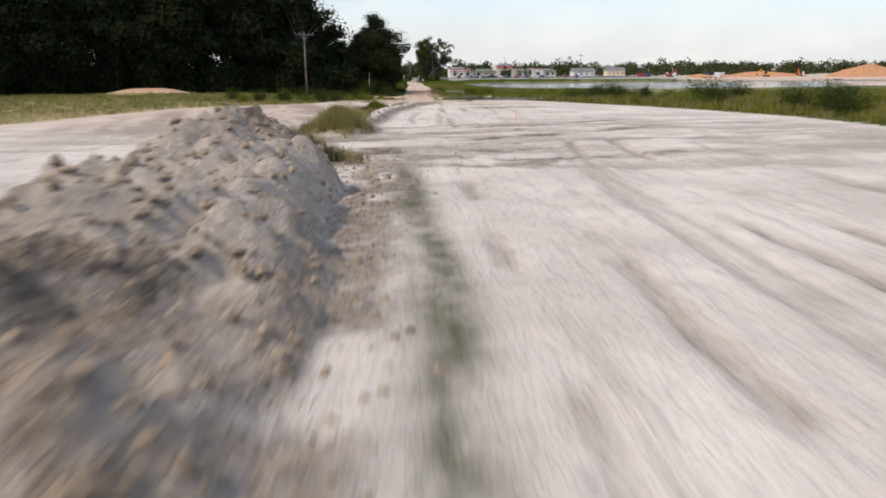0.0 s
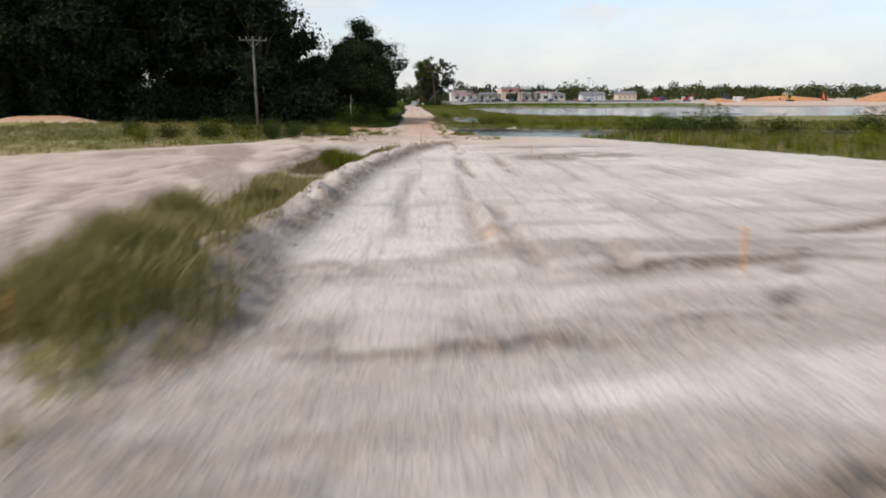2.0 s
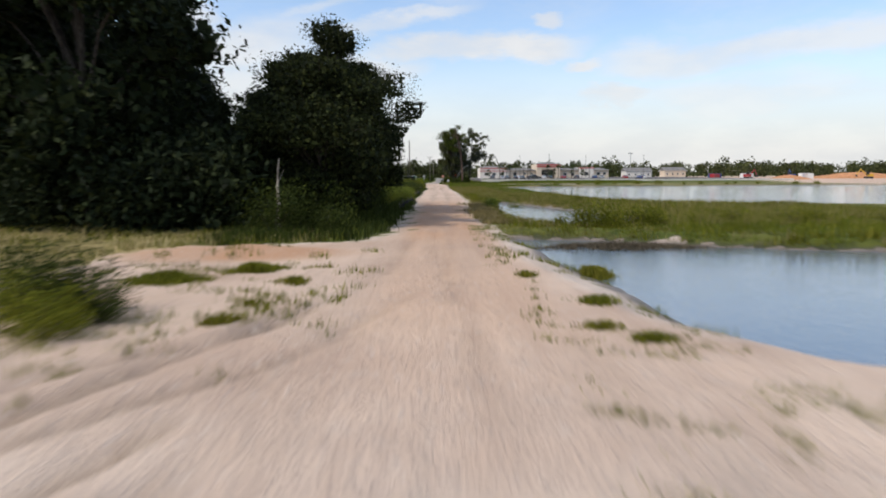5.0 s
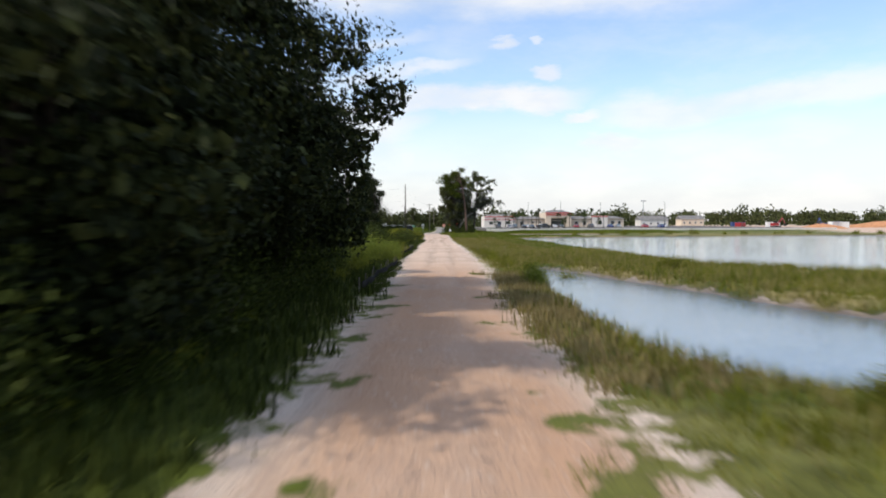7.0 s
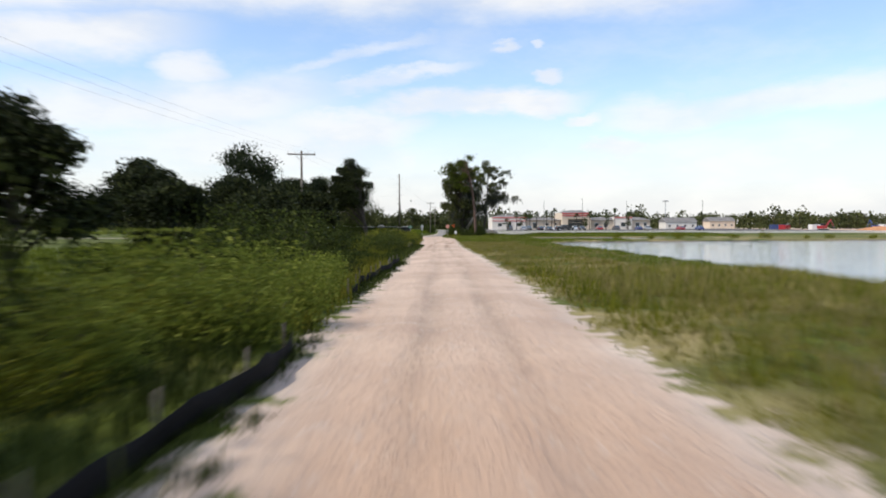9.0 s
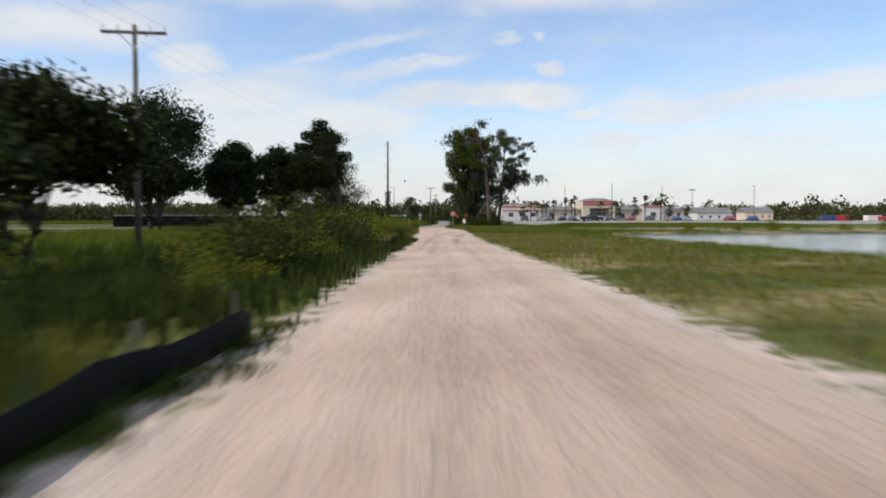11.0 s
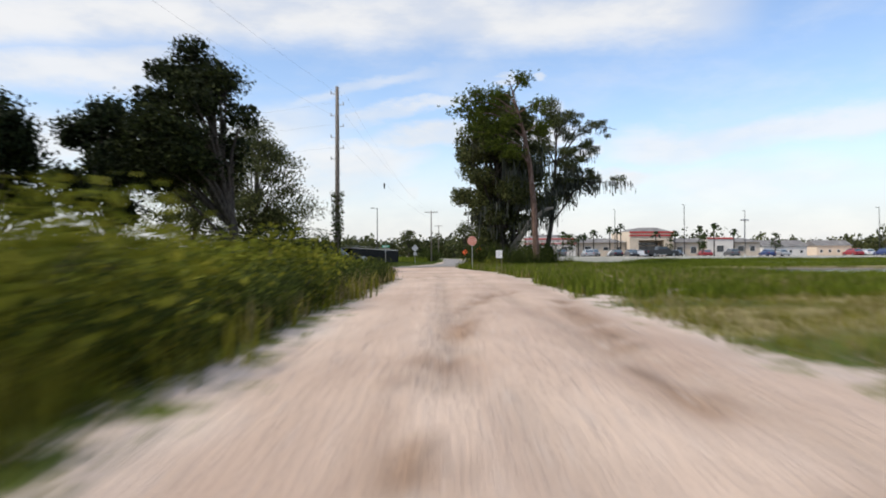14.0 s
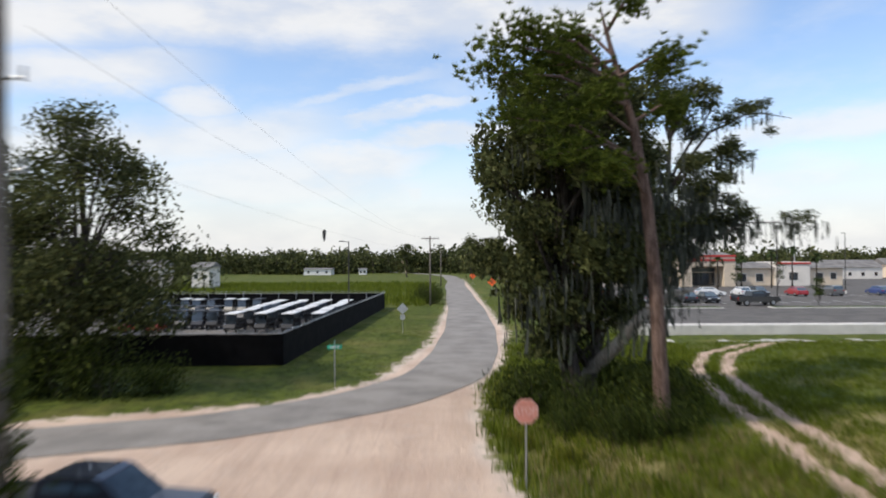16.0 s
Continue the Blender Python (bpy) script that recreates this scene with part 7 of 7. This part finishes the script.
def pickup(color, label):
    """A crew-cab pickup truck, its nose towards +x."""
    t = thing("pickup_truck", (0, 0, 0), label, "pickup truck")
    W = 1.98
    bm = bmesh.new()
    prism(bm, [(-2.85, 0.52), (2.75, 0.45), (2.86, 0.60), (2.86, 0.98), (2.74, 1.12), (1.42, 1.20), (-2.82, 1.20), (-2.9, 1.1)], -W / 2, W / 2, 0.04)
    bmesh.ops.bevel(bm, geom=bm.edges[:], offset=0.045, segments=2, affect="EDGES")
    part("body", bm, color, t)
    bm = bmesh.new()
    prism(bm, [(-1.05, 1.17), (-0.92, 1.84), (-0.6, 1.90), (0.45, 1.90), (0.68, 1.85), (1.48, 1.17)], -W / 2 + 0.07, W / 2 - 0.07, 0.16)
    part("cabin", bm, color, t)
    bm = bmesh.new()
    for s in (-1, 1):
        box(bm, (-1.95, s * 0.9, 1.24), (1.75, 0.10, 0.12), 0.02)
    box(bm, (-2.83, 0, 1.24), (0.08, 1.7, 0.12), 0.02)
    part("bed_rail", bm, color, t)
    bm = bmesh.new()
    box(bm, (-1.95, 0, 1.205), (1.6, 1.62, 0.02))
    part("bed_cover", bm, M_BLACKPLASTIC, t)
    for s in (-1, 1):
        y = s * (W / 2 - 0.07 - 0.09)
        glazing(t, [(-0.82, 1.24), (-0.74, 1.76), (0.0, 1.78), (0.0, 1.24)], y)
        glazing(t, [(0.08, 1.24), (0.08, 1.78), (0.5, 1.76), (1.12, 1.24)], y)
        bm = bmesh.new()
        box(bm, (0.95, s * (W / 2 + 0.10), 1.30), (0.14, 0.20, 0.20), 0.03)
        part("mirror", bm, M_BLACKPLASTIC, t)
        bm = bmesh.new()
        box(bm, (2.80, s * 0.74, 0.93), (0.16, 0.38, 0.20), 0.03)
        part("headlight", bm, M_LAMP, t)
        bm = bmesh.new()
        box(bm, (-2.88, s * 0.88, 0.98), (0.06, 0.14, 0.34), 0.01)
        part("tail_light", bm, M_TAIL, t)
        bm = bmesh.new()
        box(bm, (0.0, s * (W / 2 - 0.02), 0.40), (2.6, 0.16, 0.06), 0.01)
        part("side_step", bm, M_BLACKPLASTIC, t)
    bm = bmesh.new()
    v = [bm.verts.new(p) for p in ((0.72, -0.70, 1.82), (0.72, 0.70, 1.82), (1.49, 0.80, 1.20), (1.49, -0.80, 1.20))]
    bm.faces.new(v)
    bmesh.ops.solidify(bm, geom=bm.faces[:], thickness=0.01)
    part("windscreen", bm, M_WINDSHIELD, t)
    bm = bmesh.new()
    box(bm, (2.87, 0, 0.90), (0.05, 1.06, 0.34), 0.02)
    grille = part("grille", bm, M_BLACKPLASTIC, t)
    for k in range(4):
        bm = bmesh.new()
        box(bm, (2.90, 0, 0.79 + 0.075 * k), (0.02, 1.0, 0.022), 0.004)
        part("grille_bar", bm, M_CHROME, grille)
    bm = bmesh.new()
    box(bm, (2.90, 0, 0.56), (0.18, 1.9, 0.20), 0.04)
    part("bumper", bm, M_CHROME, t)
    wheels(t, (-1.75, 1.85), W / 2, 0.41, 0.26)
    return t


truck = pickup(P_NAVY, "dark navy crew-cab pickup truck parked at the junction")
truck.matrix_world = pose(-8.9, 292.4, gz(-8.9, 292.4) + 0.02, 0, 0, -5)

# ---- parking lot and building ----
LOT = 1.15
bm = bmesh.new()
box(bm, (74, 407, LOT - 0.5), (114, 134, 1.0))
tagged(part("parking_lot", bm, M_LOT), "dark asphalt parking lot before a low building", "parking lot", kind="structure")
bm = bmesh.new()
box(bm, (74, 339.0, 0.62), (114.6, 0.35, 1.24), 0.02)
tagged(part("retaining_wall", bm, M_CONCRETE), "low pale concrete retaining wall edging the parking lot", "wall", kind="structure")
bm = bmesh.new()
box(bm, (74, 340.0, LOT + 0.03), (114, 1.4, 0.14), 0.02)
tagged(part("kerb", bm, M_CONCRETE), "pale concrete kerb along the parking lot", "kerb", kind="structure")
bm = bmesh.new()
box(bm, (60, 334.6, 0.33), (84, 1.6, 0.12), 0.01)
tagged(part("pavement", bm, M_CONCRETE), "narrow pale concrete footpath across grass", "pavement", kind="structure")


def lot_islands():
    for x, y, w, d in ((19.5, 350, 4, 7), (27, 361, 13, 1.8), (47, 361, 15, 1.8), (70, 362, 18, 1.8), (22, 392, 3, 12)):
        t = thing("kerb_island", (x, y, LOT), "grassy traffic island with a pale kerb", "traffic island", "parking islands")
        bm = bmesh.new()
        box(bm, (0, 0, 0.07), (w, d, 0.14), 0.04)
        part("kerb", bm, M_CONCRETE, t)
        bm = bmesh.new()
        box(bm, (0, 0, 0.15), (w - 0.4, d - 0.4, 0.04), 0.01)
        part("turf", bm, M_LAWN, t)
    for i in range(16):
        bm = bmesh.new()
        box(bm, (26 + 2.8 * i, 371.5, LOT + 0.006), (0.11, 5.0, 0.008))
        tagged(part("bay_line", bm, M_PAINT), "white painted parking bay line", "road marking", "bay lines", kind="structure")
        bm = bmesh.new()
        box(bm, (26 + 2.8 * i, 387.5, LOT + 0.006), (0.11, 5.0, 0.008))
        tagged(part("bay_line", bm, M_PAINT), "white painted parking bay line", "road marking", "bay lines", kind="structure")


lot_islands()


def park():
    models = {"silver": car(P_SILVER, "silver hatchback car in a parking bay"), "black": car(P_BLACK, "black saloon car in a parking bay"), "white": car(P_WHITE, "white car in a parking bay"),
              "suv": car(P_GREY, "dark grey sport utility car in a parking bay", True), "red": car(P_RED, "red car in a parking bay"), "blue": car(P_BLUE, "dark blue car in a parking bay")}
    spots = [("silver", 27.5, 372, 90), ("suv", 30.2, 379, -90), ("black", 32.9, 371.8, 90), ("white", 36.0, 387, 90), ("black", 35.8, 371.6, -90), ("white", 41.4, 386, 0), ("white", 46.8, 387.2, 90),
             ("black", 49.4, 387, -90), ("red", 55.2, 386.6, 90), ("suv", 61, 387, 90), ("blue", 69, 388, 90), ("silver", 72, 387.6, -90), ("red", 78, 372, 90), ("suv", 24.4, 384, 90), ("blue", 84, 372, 90), ("white", 90, 388, 90)]
    seen = {}
    for k, x, y, r in spots:
        m = pose(x, y, LOT + 0.005, 0, 0, r)
        if k in seen:
            copy_thing(models[k], m)
        else:
            seen[k] = m
    for k, m in seen.items():
        models[k].matrix_world = m
    p = pickup(P_BLACK, "black pickup truck crossing the parking lot")
    p.matrix_world = pose(39.6, 365.5, LOT + 0.005, 0, 0, 8)


park()
for x, y, top in ((36.4, 387, 11.2), (47.3, 376, 11.4), (66, 392, 11.2), (88, 380, 11.0)):
    yard_lamp(x, y, LOT, top, 0.9, "tall dark parking lot lamp post", 90)


def palm(x, y, h, seed):
    rng = np.random.default_rng(seed)
    t = thing("palm_tree", (x, y, LOT if y < 470 else 0.35), "slim cabbage palm with a tuft of fronds", "palm tree", "palms by the building")
    V, F = tube([(0, 0, -0.1), (0.05, 0, h * 0.4), (0.02, 0.04, h * 0.8), (0, 0, h)], [0.20, 0.16, 0.15, 0.14], 8)
    raw("trunk", V, F, M_BARK, t, smooth=True)
    heap = Heap()
    for i in range(26):
        a, e = rng.uniform(0, 6.28), rng.uniform(-0.6, 1.2)
        d = Vector((math.cos(a) * math.cos(e), math.sin(a) * math.cos(e), math.sin(e)))
        s = Vector((-math.sin(a), math.cos(a), 0)) * 0.22
        p0, p1 = Vector((0, 0, h)), Vector((0, 0, h)) + d * 0.85
        p2 = p1 + d * 0.55 + Vector((0, 0, -0.45))
        heap.add([tuple(q) for q in (p0 - s * 0.1, p0 + s * 0.1, p1 + s * 1.6, p1 - s * 1.6, p2 + s * 0.4, p2 - s * 0.4)], [(0, 1, 2, 3), (3, 2, 4, 5)])
    heap.link("frond_crown", M_PALM, t)


for i, (x, h) in enumerate(((33.2, 4.6), (34.8, 5.2), (37.6, 6.0), (40.9, 6.6), (43.1, 6.2), (44.4, 7.4), (52.2, 5.4), (57.4, 5.6), (64, 6.8), (66.5, 7.4), (72, 6.0), (30, 5.5))):
    palm(x, 411 + (i % 3) * 1.6, h, 200 + i)
for x, y, h, r, seed in ((31.2, 408, 5.4, 1.7, 211), (54.6, 408, 4.6, 1.4, 212), (63.0, 409, 5.6, 1.8, 213), (20.5, 352, 3.8, 1.3, 214), (45.5, 361, 3.6, 1.2, 215), (58, 361, 4.2, 1.4, 216)):
    t = tree_thing("ornamental_tree", (x, y, LOT), "small young tree planted by the parking lot", "tree", "young trees", grow(seed, h, r, 1.2, 0.07, 700, 0.22, 9, dense=0.42), M_MAPLE)


def building():
    y0, z0 = 425.0, LOT
    t = thing("building", (0, y0, z0), "single-storey cream stucco building with red-banded parapets", "building")

    def wall(x0, x1, h, depth, mat=M_STUCCO, yy=0.0):
        bm = bmesh.new()
        box(bm, ((x0 + x1) / 2, yy + depth / 2, h / 2), (x1 - x0, depth, h), 0.03)
        return part("wall", bm, mat, t)

    def band(owner, x0, x1, z, yy, h=0.34):
        bm = bmesh.new()
        box(bm, ((x0 + x1) / 2, yy - 0.08, z), (x1 - x0 + 0.2, 0.22, h), 0.03)
        part("red_band", bm, M_REDTRIM, owner)

    def hip(x0, x1, ya, yb, z, rise, over=0.7):
        bm = bmesh.new()
        a = [bm.verts.new(p) for p in ((x0 - over, ya - over, z), (x1 + over, ya - over, z), (x1 + over, yb + over, z), (x0 - over, yb + over, z))]
        ins = min(rise * 2.6, (yb - ya) / 2 - 0.5, (x1 - x0) / 2 - 0.5)
        b = [bm.verts.new(p) for p in ((x0 + ins, ya + ins, z + rise), (x1 - ins, ya + ins, z + rise), (x1 - ins, yb - ins, z + rise), (x0 + ins, yb - ins, z + rise))]
        for i in range(4):
            bm.faces.new((a[i], a[(i + 1) % 4], b[(i + 1) % 4], b[i]))
        bm.faces.new(b)
        bm.faces.new(a[::-1])
        part("roof", bm, M_ROOF, t)

    w = wall(35.2, 48.4, 3.7, 24)
    hip(35.4, 48.2, 0, 24, 3.7, 1.15)
    left = wall(21.5, 35.0, 5.0, 22, M_STUCCO2, -1.0)
    band(left, 21.5, 35.0, 4.72, -1.0)
    band(left, 21.5, 35.0, 3.45, -1.0, 0.26)
    hip(22.6, 33.9, 0.3, 20, 5.0, 0.9, 0.1)
    right = wall(59.8, 84, 3.7, 24)
    hip(60.0, 83.8, 0, 24, 3.7, 1.15)
    end = wall(69.5, 76.5, 5.0, 10, M_STUCCO2, -1.2)
    band(end, 69.5, 76.5, 4.7, -1.2)
    # entrance block on piers, its doors set back
    for x0, x1 in ((48.5, 50.8), (57.4, 59.7)):
        wall(x0, x1, 4.2, 3.0, M_STUCCO, -4.0)
    top = wall(48.5, 59.7, 6.6, 16, M_STUCCO, 0.2)
    bm = bmesh.new()
    box(bm, (54.1, -2.0, 5.35), (11.2, 4.0, 2.3), 0.03)
    front = part("porch_wall", bm, M_STUCCO, t)
    band(front, 48.5, 59.7, 6.30, -4.0, 0.40)
    band(front, 48.5, 59.7, 5.45, -4.0, 0.40)
    hip(49.2, 59.0, -3.6, 15, 6.55, 1.05, 0.2)
    for x, z, ww, hh in ((54.1, 1.45, 5.6, 2.7), (54.1, 3.35, 5.6, 0.8)):
        bm = bmesh.new()
        box(bm, (x, 0.16, z), (ww, 0.10, hh), 0.01)
        door = part("entrance_glazing", bm, M_GLASS, t)
        for k in range(5):
            bm = bmesh.new()
            box(bm, (x - ww / 2 + ww * k / 4, 0.09, z), (0.07, 0.08, hh))
            part("mullion", bm, M_DARKSTEEL, door)
    for x, z, ww, hh, yy in ((43.2, 2.1, 1.3, 0.8, 0), (46.6, 2.1, 0.8, 0.8, 0), (38.4, 1.6, 1.6, 2.2, 0), (24.5, 2.0, 1.6, 1.3, -1), (28.2, 2.0, 1.6, 1.3, -1), (32, 2.0, 1.6, 1.3, -1), (62.8, 1.7, 1.5, 1.6, 0), (66.4, 1.7, 1.5, 1.6, 0),
                              (79, 2.0, 1.6, 1.3, 0), (82, 2.0, 1.2, 1.3, 0), (73, 2.0, 1.8, 1.6, -1.2)):
        bm = bmesh.new()
        box(bm, (x, yy - 0.02, z), (ww + 0.2, 0.10, hh + 0.2), 0.01)
        win = part("window", bm, M_STUCCO2, t)
        bm = bmesh.new()
        box(bm, (x, yy - 0.06, z), (ww, 0.04, hh))
        part("pane", bm, M_GLASS, win)
        bm = bmesh.new()
        box(bm, (x, yy - 0.09, z), (0.06, 0.03, hh))
        part("mullion", bm, M_DARKSTEEL, win)


building()


def simple_house(x, y, w, d, h, roof, wallmat, label, turn=0):
    t = thing("house", (x, y, gz(x, y)), label, "house", "", turn)
    bm = bmesh.new()
    box(bm, (0, 0, h / 2), (w, d, h), 0.02)
    part("wall", bm, wallmat, t)
    bm = bmesh.new()
    prism(bm, [(-d / 2 - 0.4, h), (d / 2 + 0.4, h), (0, h + roof)], -w / 2 - 0.4, w / 2 + 0.4, 0, "x")
    part("roof", bm, M_ROOF, t)
    for k in range(max(2, int(w / 3))):
        u = -w / 2 + (k + 0.5) * w / max(2, int(w / 3))
        bm = bmesh.new()
        box(bm, (u, -d / 2 - 0.01, h * 0.55), (1.0, 0.08, 1.1))
        win = part("window", bm, M_WHITE, t)
        bm = bmesh.new()
        box(bm, (u, -d / 2 - 0.045, h * 0.55), (0.84, 0.04, 0.94))
        part("pane", bm, M_GLASS, win)


simple_house(-15, 612, 10, 8, 5.4, 2.0, M_STUCCO, "pinkish two-storey house among distant trees", 20)
simple_house(-71, 444, 9, 8, 5.2, 1.6, M_STUCCO2, "white gabled shed beyond the yard")
simple_house(-58, 446, 4.2, 8, 5.0, 1.2, M_STUCCO2, "tall white shed beyond the yard")
simple_house(-52, 566, 11, 8, 2.3, 0.6, M_WHITE, "long white storage building across a field")
simple_house(-34, 566, 3, 3, 2.2, 0.5, M_WHITE, "small white cabin across a field")
simple_house(110, 470, 14, 10, 4.0, 2.0, M_STUCCO2, "pale house beyond the parking lot")
simple_house(136, 488, 12, 9, 4.2, 2.0, M_STUCCO, "cream house beyond the parking lot")


def light_mast(x, y, top):
    z0 = gz(x, y)
    t = thing("light_mast", (x, y, z0), "tall slim mast with a cluster of lights", "light mast")
    bm = bmesh.new()
    rod(bm, (0, 0, 0), (0, 0, top - z0), 0.28, 0.14, 10)
    part("mast", bm, M_STEEL, t)
    bm = bmesh.new()
    rod(bm, (-1.4, 0, top - z0), (1.4, 0, top - z0), 0.08, 0.08, 6)
    part("crossbar", bm, M_STEEL, t)
    for s in (-1.3, -0.5, 0.5, 1.3):
        bm = bmesh.new()
        box(bm, (s, -0.15, top - z0 - 0.35), (0.5, 0.4, 0.6), 0.05)
        part("lamp_head", bm, M_STEEL, t)


light_mast(120, 519, 15.6)

# ---- the far building site ----


def digger(x, y, mat, turn, label):
    t = thing("excavator", (x, y, gz(x, y)), label, "excavator", "site machines", turn)
    for s in (-1.0, 1.0):
        bm = bmesh.new()
        box(bm, (0, s, 0.45), (3.6, 0.6, 0.9), 0.2)
        part("track", bm, M_RUBBER, t)
    bm = bmesh.new()
    box(bm, (-0.6, 0, 1.6), (2.8, 2.4, 1.2), 0.12)
    part("house", bm, mat, t)
    bm = bmesh.new()
    box(bm, (0.5, 0.7, 2.2), (1.3, 1.0, 1.7), 0.1)
    part("cab", bm, M_GLASS, t)
    bm = bmesh.new()
    rod(bm, (0.8, -0.3, 1.8), (3.4, -0.3, 4.4), 0.28, 0.22, 6)
    part("boom", bm, mat, t)
    bm = bmesh.new()
    rod(bm, (3.4, -0.3, 4.4), (5.0, -0.3, 1.8), 0.2, 0.16, 6)
    part("stick", bm, mat, t)
    bm = bmesh.new()
    box(bm, (5.0, -0.3, 1.3), (0.9, 1.1, 0.9), 0.15, 0.7)
    part("bucket", bm, M_DARKSTEEL, t)


def site_box(x, y, mat, label, s=(6.1, 2.44, 2.6), turn=0):
    t = thing("site_container", (x, y, gz(x, y)), label, "container", "site containers", turn)
    bm = bmesh.new()
    box(bm, (0, 0, s[2] / 2), s, 0.04)
    part("body", bm, mat, t)
    for k in range(10):
        bm = bmesh.new()
        box(bm, (-s[0] / 2 + (k + 0.5) * s[0] / 10, -s[1] / 2 - 0.02, s[2] / 2), (0.2, 0.06, s[2] - 0.3))
        part("rib", bm, mat, t)


def heap_of_earth(x, y, w, d, h, seed):
    rng = np.random.default_rng(seed)
    n = 34
    u = np.linspace(-1, 1, n)
    X, Y = np.meshgrid(u, u)
    R = np.hypot(X, Y)
    Z = h * np.clip(1 - R, 0, 1) ** 0.8 * (0.7 + 0.6 * fbm(X * 3 + seed, Y * 3, 1.0, seed)) - 0.1
    i = np.arange(n * n).reshape(n, n)
    F = np.stack([i[:-1, :-1], i[:-1, 1:], i[1:, 1:], i[1:, :-1]], -1).reshape(-1, 4)
    V = np.stack([X * w, Y * d, Z], -1).reshape(-1, 3)
    ob = raw("clay_mound", V, F, M_CLAY, smooth=True)
    ob.matrix_world = pose(x, y, gz(x, y), 0, 0, rng.uniform(0, 90))
    tagged(ob, "pile of orange clay on a bare building site", "clay mound", "clay mounds")


def site():
    heap_of_earth(255, 400, 38, 20, 7, 1)
    heap_of_earth(300, 420, 40, 18, 6, 2)
    heap_of_earth(210, 430, 30, 12, 3.5, 3)
    heap_of_earth(330, 400, 30, 14, 6, 4)
    heap_of_earth(160, 400, 18, 9, 2.2, 5)
    for i, (x, y, m, l) in enumerate(((150, 420, P_RED, "red excavator on a building site"), (176, 430, P_BLUE, "blue excavator on a building site"), (205, 415, M_PIPE, "yellow excavator on a building site"), (230, 425, M_ORANGE, "orange excavator on a building site"))):
        digger(x, y, m, 20 + 70 * i, l)
    for i, (x, y, m, l) in enumerate(((140, 436, P_BLUE, "blue steel site container"), (158, 440, P_WHITE, "white steel site container"), (190, 445, P_WHITE, "white steel site container"), (222, 450, P_RED, "red steel site container"), (130, 410, P_RED, "red steel site container"),
                                      (246, 452, P_WHITE, "white steel site container"), (170, 402, P_WHITE, "white steel site container"))):
        site_box(x, y, m, l, turn=12 * i)


site()

# ---- clods on the sand ----


def clods():
    rng = np.random.default_rng(14)
    V0 = np.array([(0, 0, 1), (0.9, 0, 0.3), (0.28, 0.85, 0.3), (-0.72, 0.53, 0.3), (-0.72, -0.53, 0.3), (0.28, -0.85, 0.3), (0.7, 0.5, -0.4), (-0.3, 0.8, -0.4), (-0.85, 0, -0.4), (-0.3, -0.8, -0.4), (0.7, -0.5, -0.4)])
    F0 = np.array([(0, 1, 2), (0, 2, 3), (0, 3, 4), (0, 4, 5), (0, 5, 1), (1, 6, 2), (2, 6, 7), (2, 7, 3), (3, 7, 8), (3, 8, 4), (4, 8, 9), (4, 9, 5), (5, 9, 10), (5, 10, 1), (1, 10, 6)])

    def pile(count, place, lo, hi, label):
        heap = Heap()
        p = np.array([place() for _ in range(count)])
        z = lay(p[:, 0], p[:, 1])[0]
        for (x, y), zz in zip(p, z):
            s = lo + (hi - lo) * rng.uniform() ** 5
            a = rng.uniform(0, 6.28)
            v = V0 * rng.uniform(0.7, 1.3, V0.shape) * s * np.array([1, rng.uniform(0.6, 1), rng.uniform(0.5, 0.9)])
            c, d = math.cos(a), math.sin(a)
            v = np.stack([v[:, 0] * c - v[:, 1] * d + x, v[:, 0] * d + v[:, 1] * c + y, v[:, 2] + zz], 1)
            heap.add(v, F0)
        tagged(heap.link("soil_clods", M_ROCK), label, "soil clods", kind="stuff")

    def on_mound():
        y = rng.uniform(-4, 26)
        return np.interp(y, [-14, 3, 11, 18, 24, 30], [-4.0, -4.0, -4.2, -4.8, -5.0, -5.2]) + rng.normal() * 1.5, y

    def flank():
        y = rng.uniform(0, 27)
        return -1.6 + rng.normal() * 0.9, y

    def along_ridge():
        u = rng.uniform(0, len(RIDGE) - 2)
        i = int(u)
        a, b = RIDGE[i], RIDGE[i + 1]
        return a[0] + (b[0] - a[0]) * (u - i) + rng.normal() * 0.5, a[1] + (b[1] - a[1]) * (u - i)

    pile(4200, on_mound, 0.025, 0.17, "grey-brown clods on a dumped soil mound")
    pile(1500, flank, 0.015, 0.11, "small clods scattered at the foot of a soil mound")
    pile(1100, along_ridge, 0.015, 0.09, "crumbled soil along a low sand ridge")
    pile(200, lambda: (rng.uniform(-2, 12), rng.uniform(22, 30)), 0.015, 0.06, "clods along churned wheel tracks")
    pile(160, lambda: (8.5 + rng.normal() * 2.2, 68 + rng.normal() * 1.2), 0.02, 0.10, "dark clods on churned sand")
    pile(60, lambda: (2.7 + rng.normal() * 0.35, 78.4 + rng.normal() * 0.5), 0.03, 0.13, "dark clods in a small heap on sand")


clods()
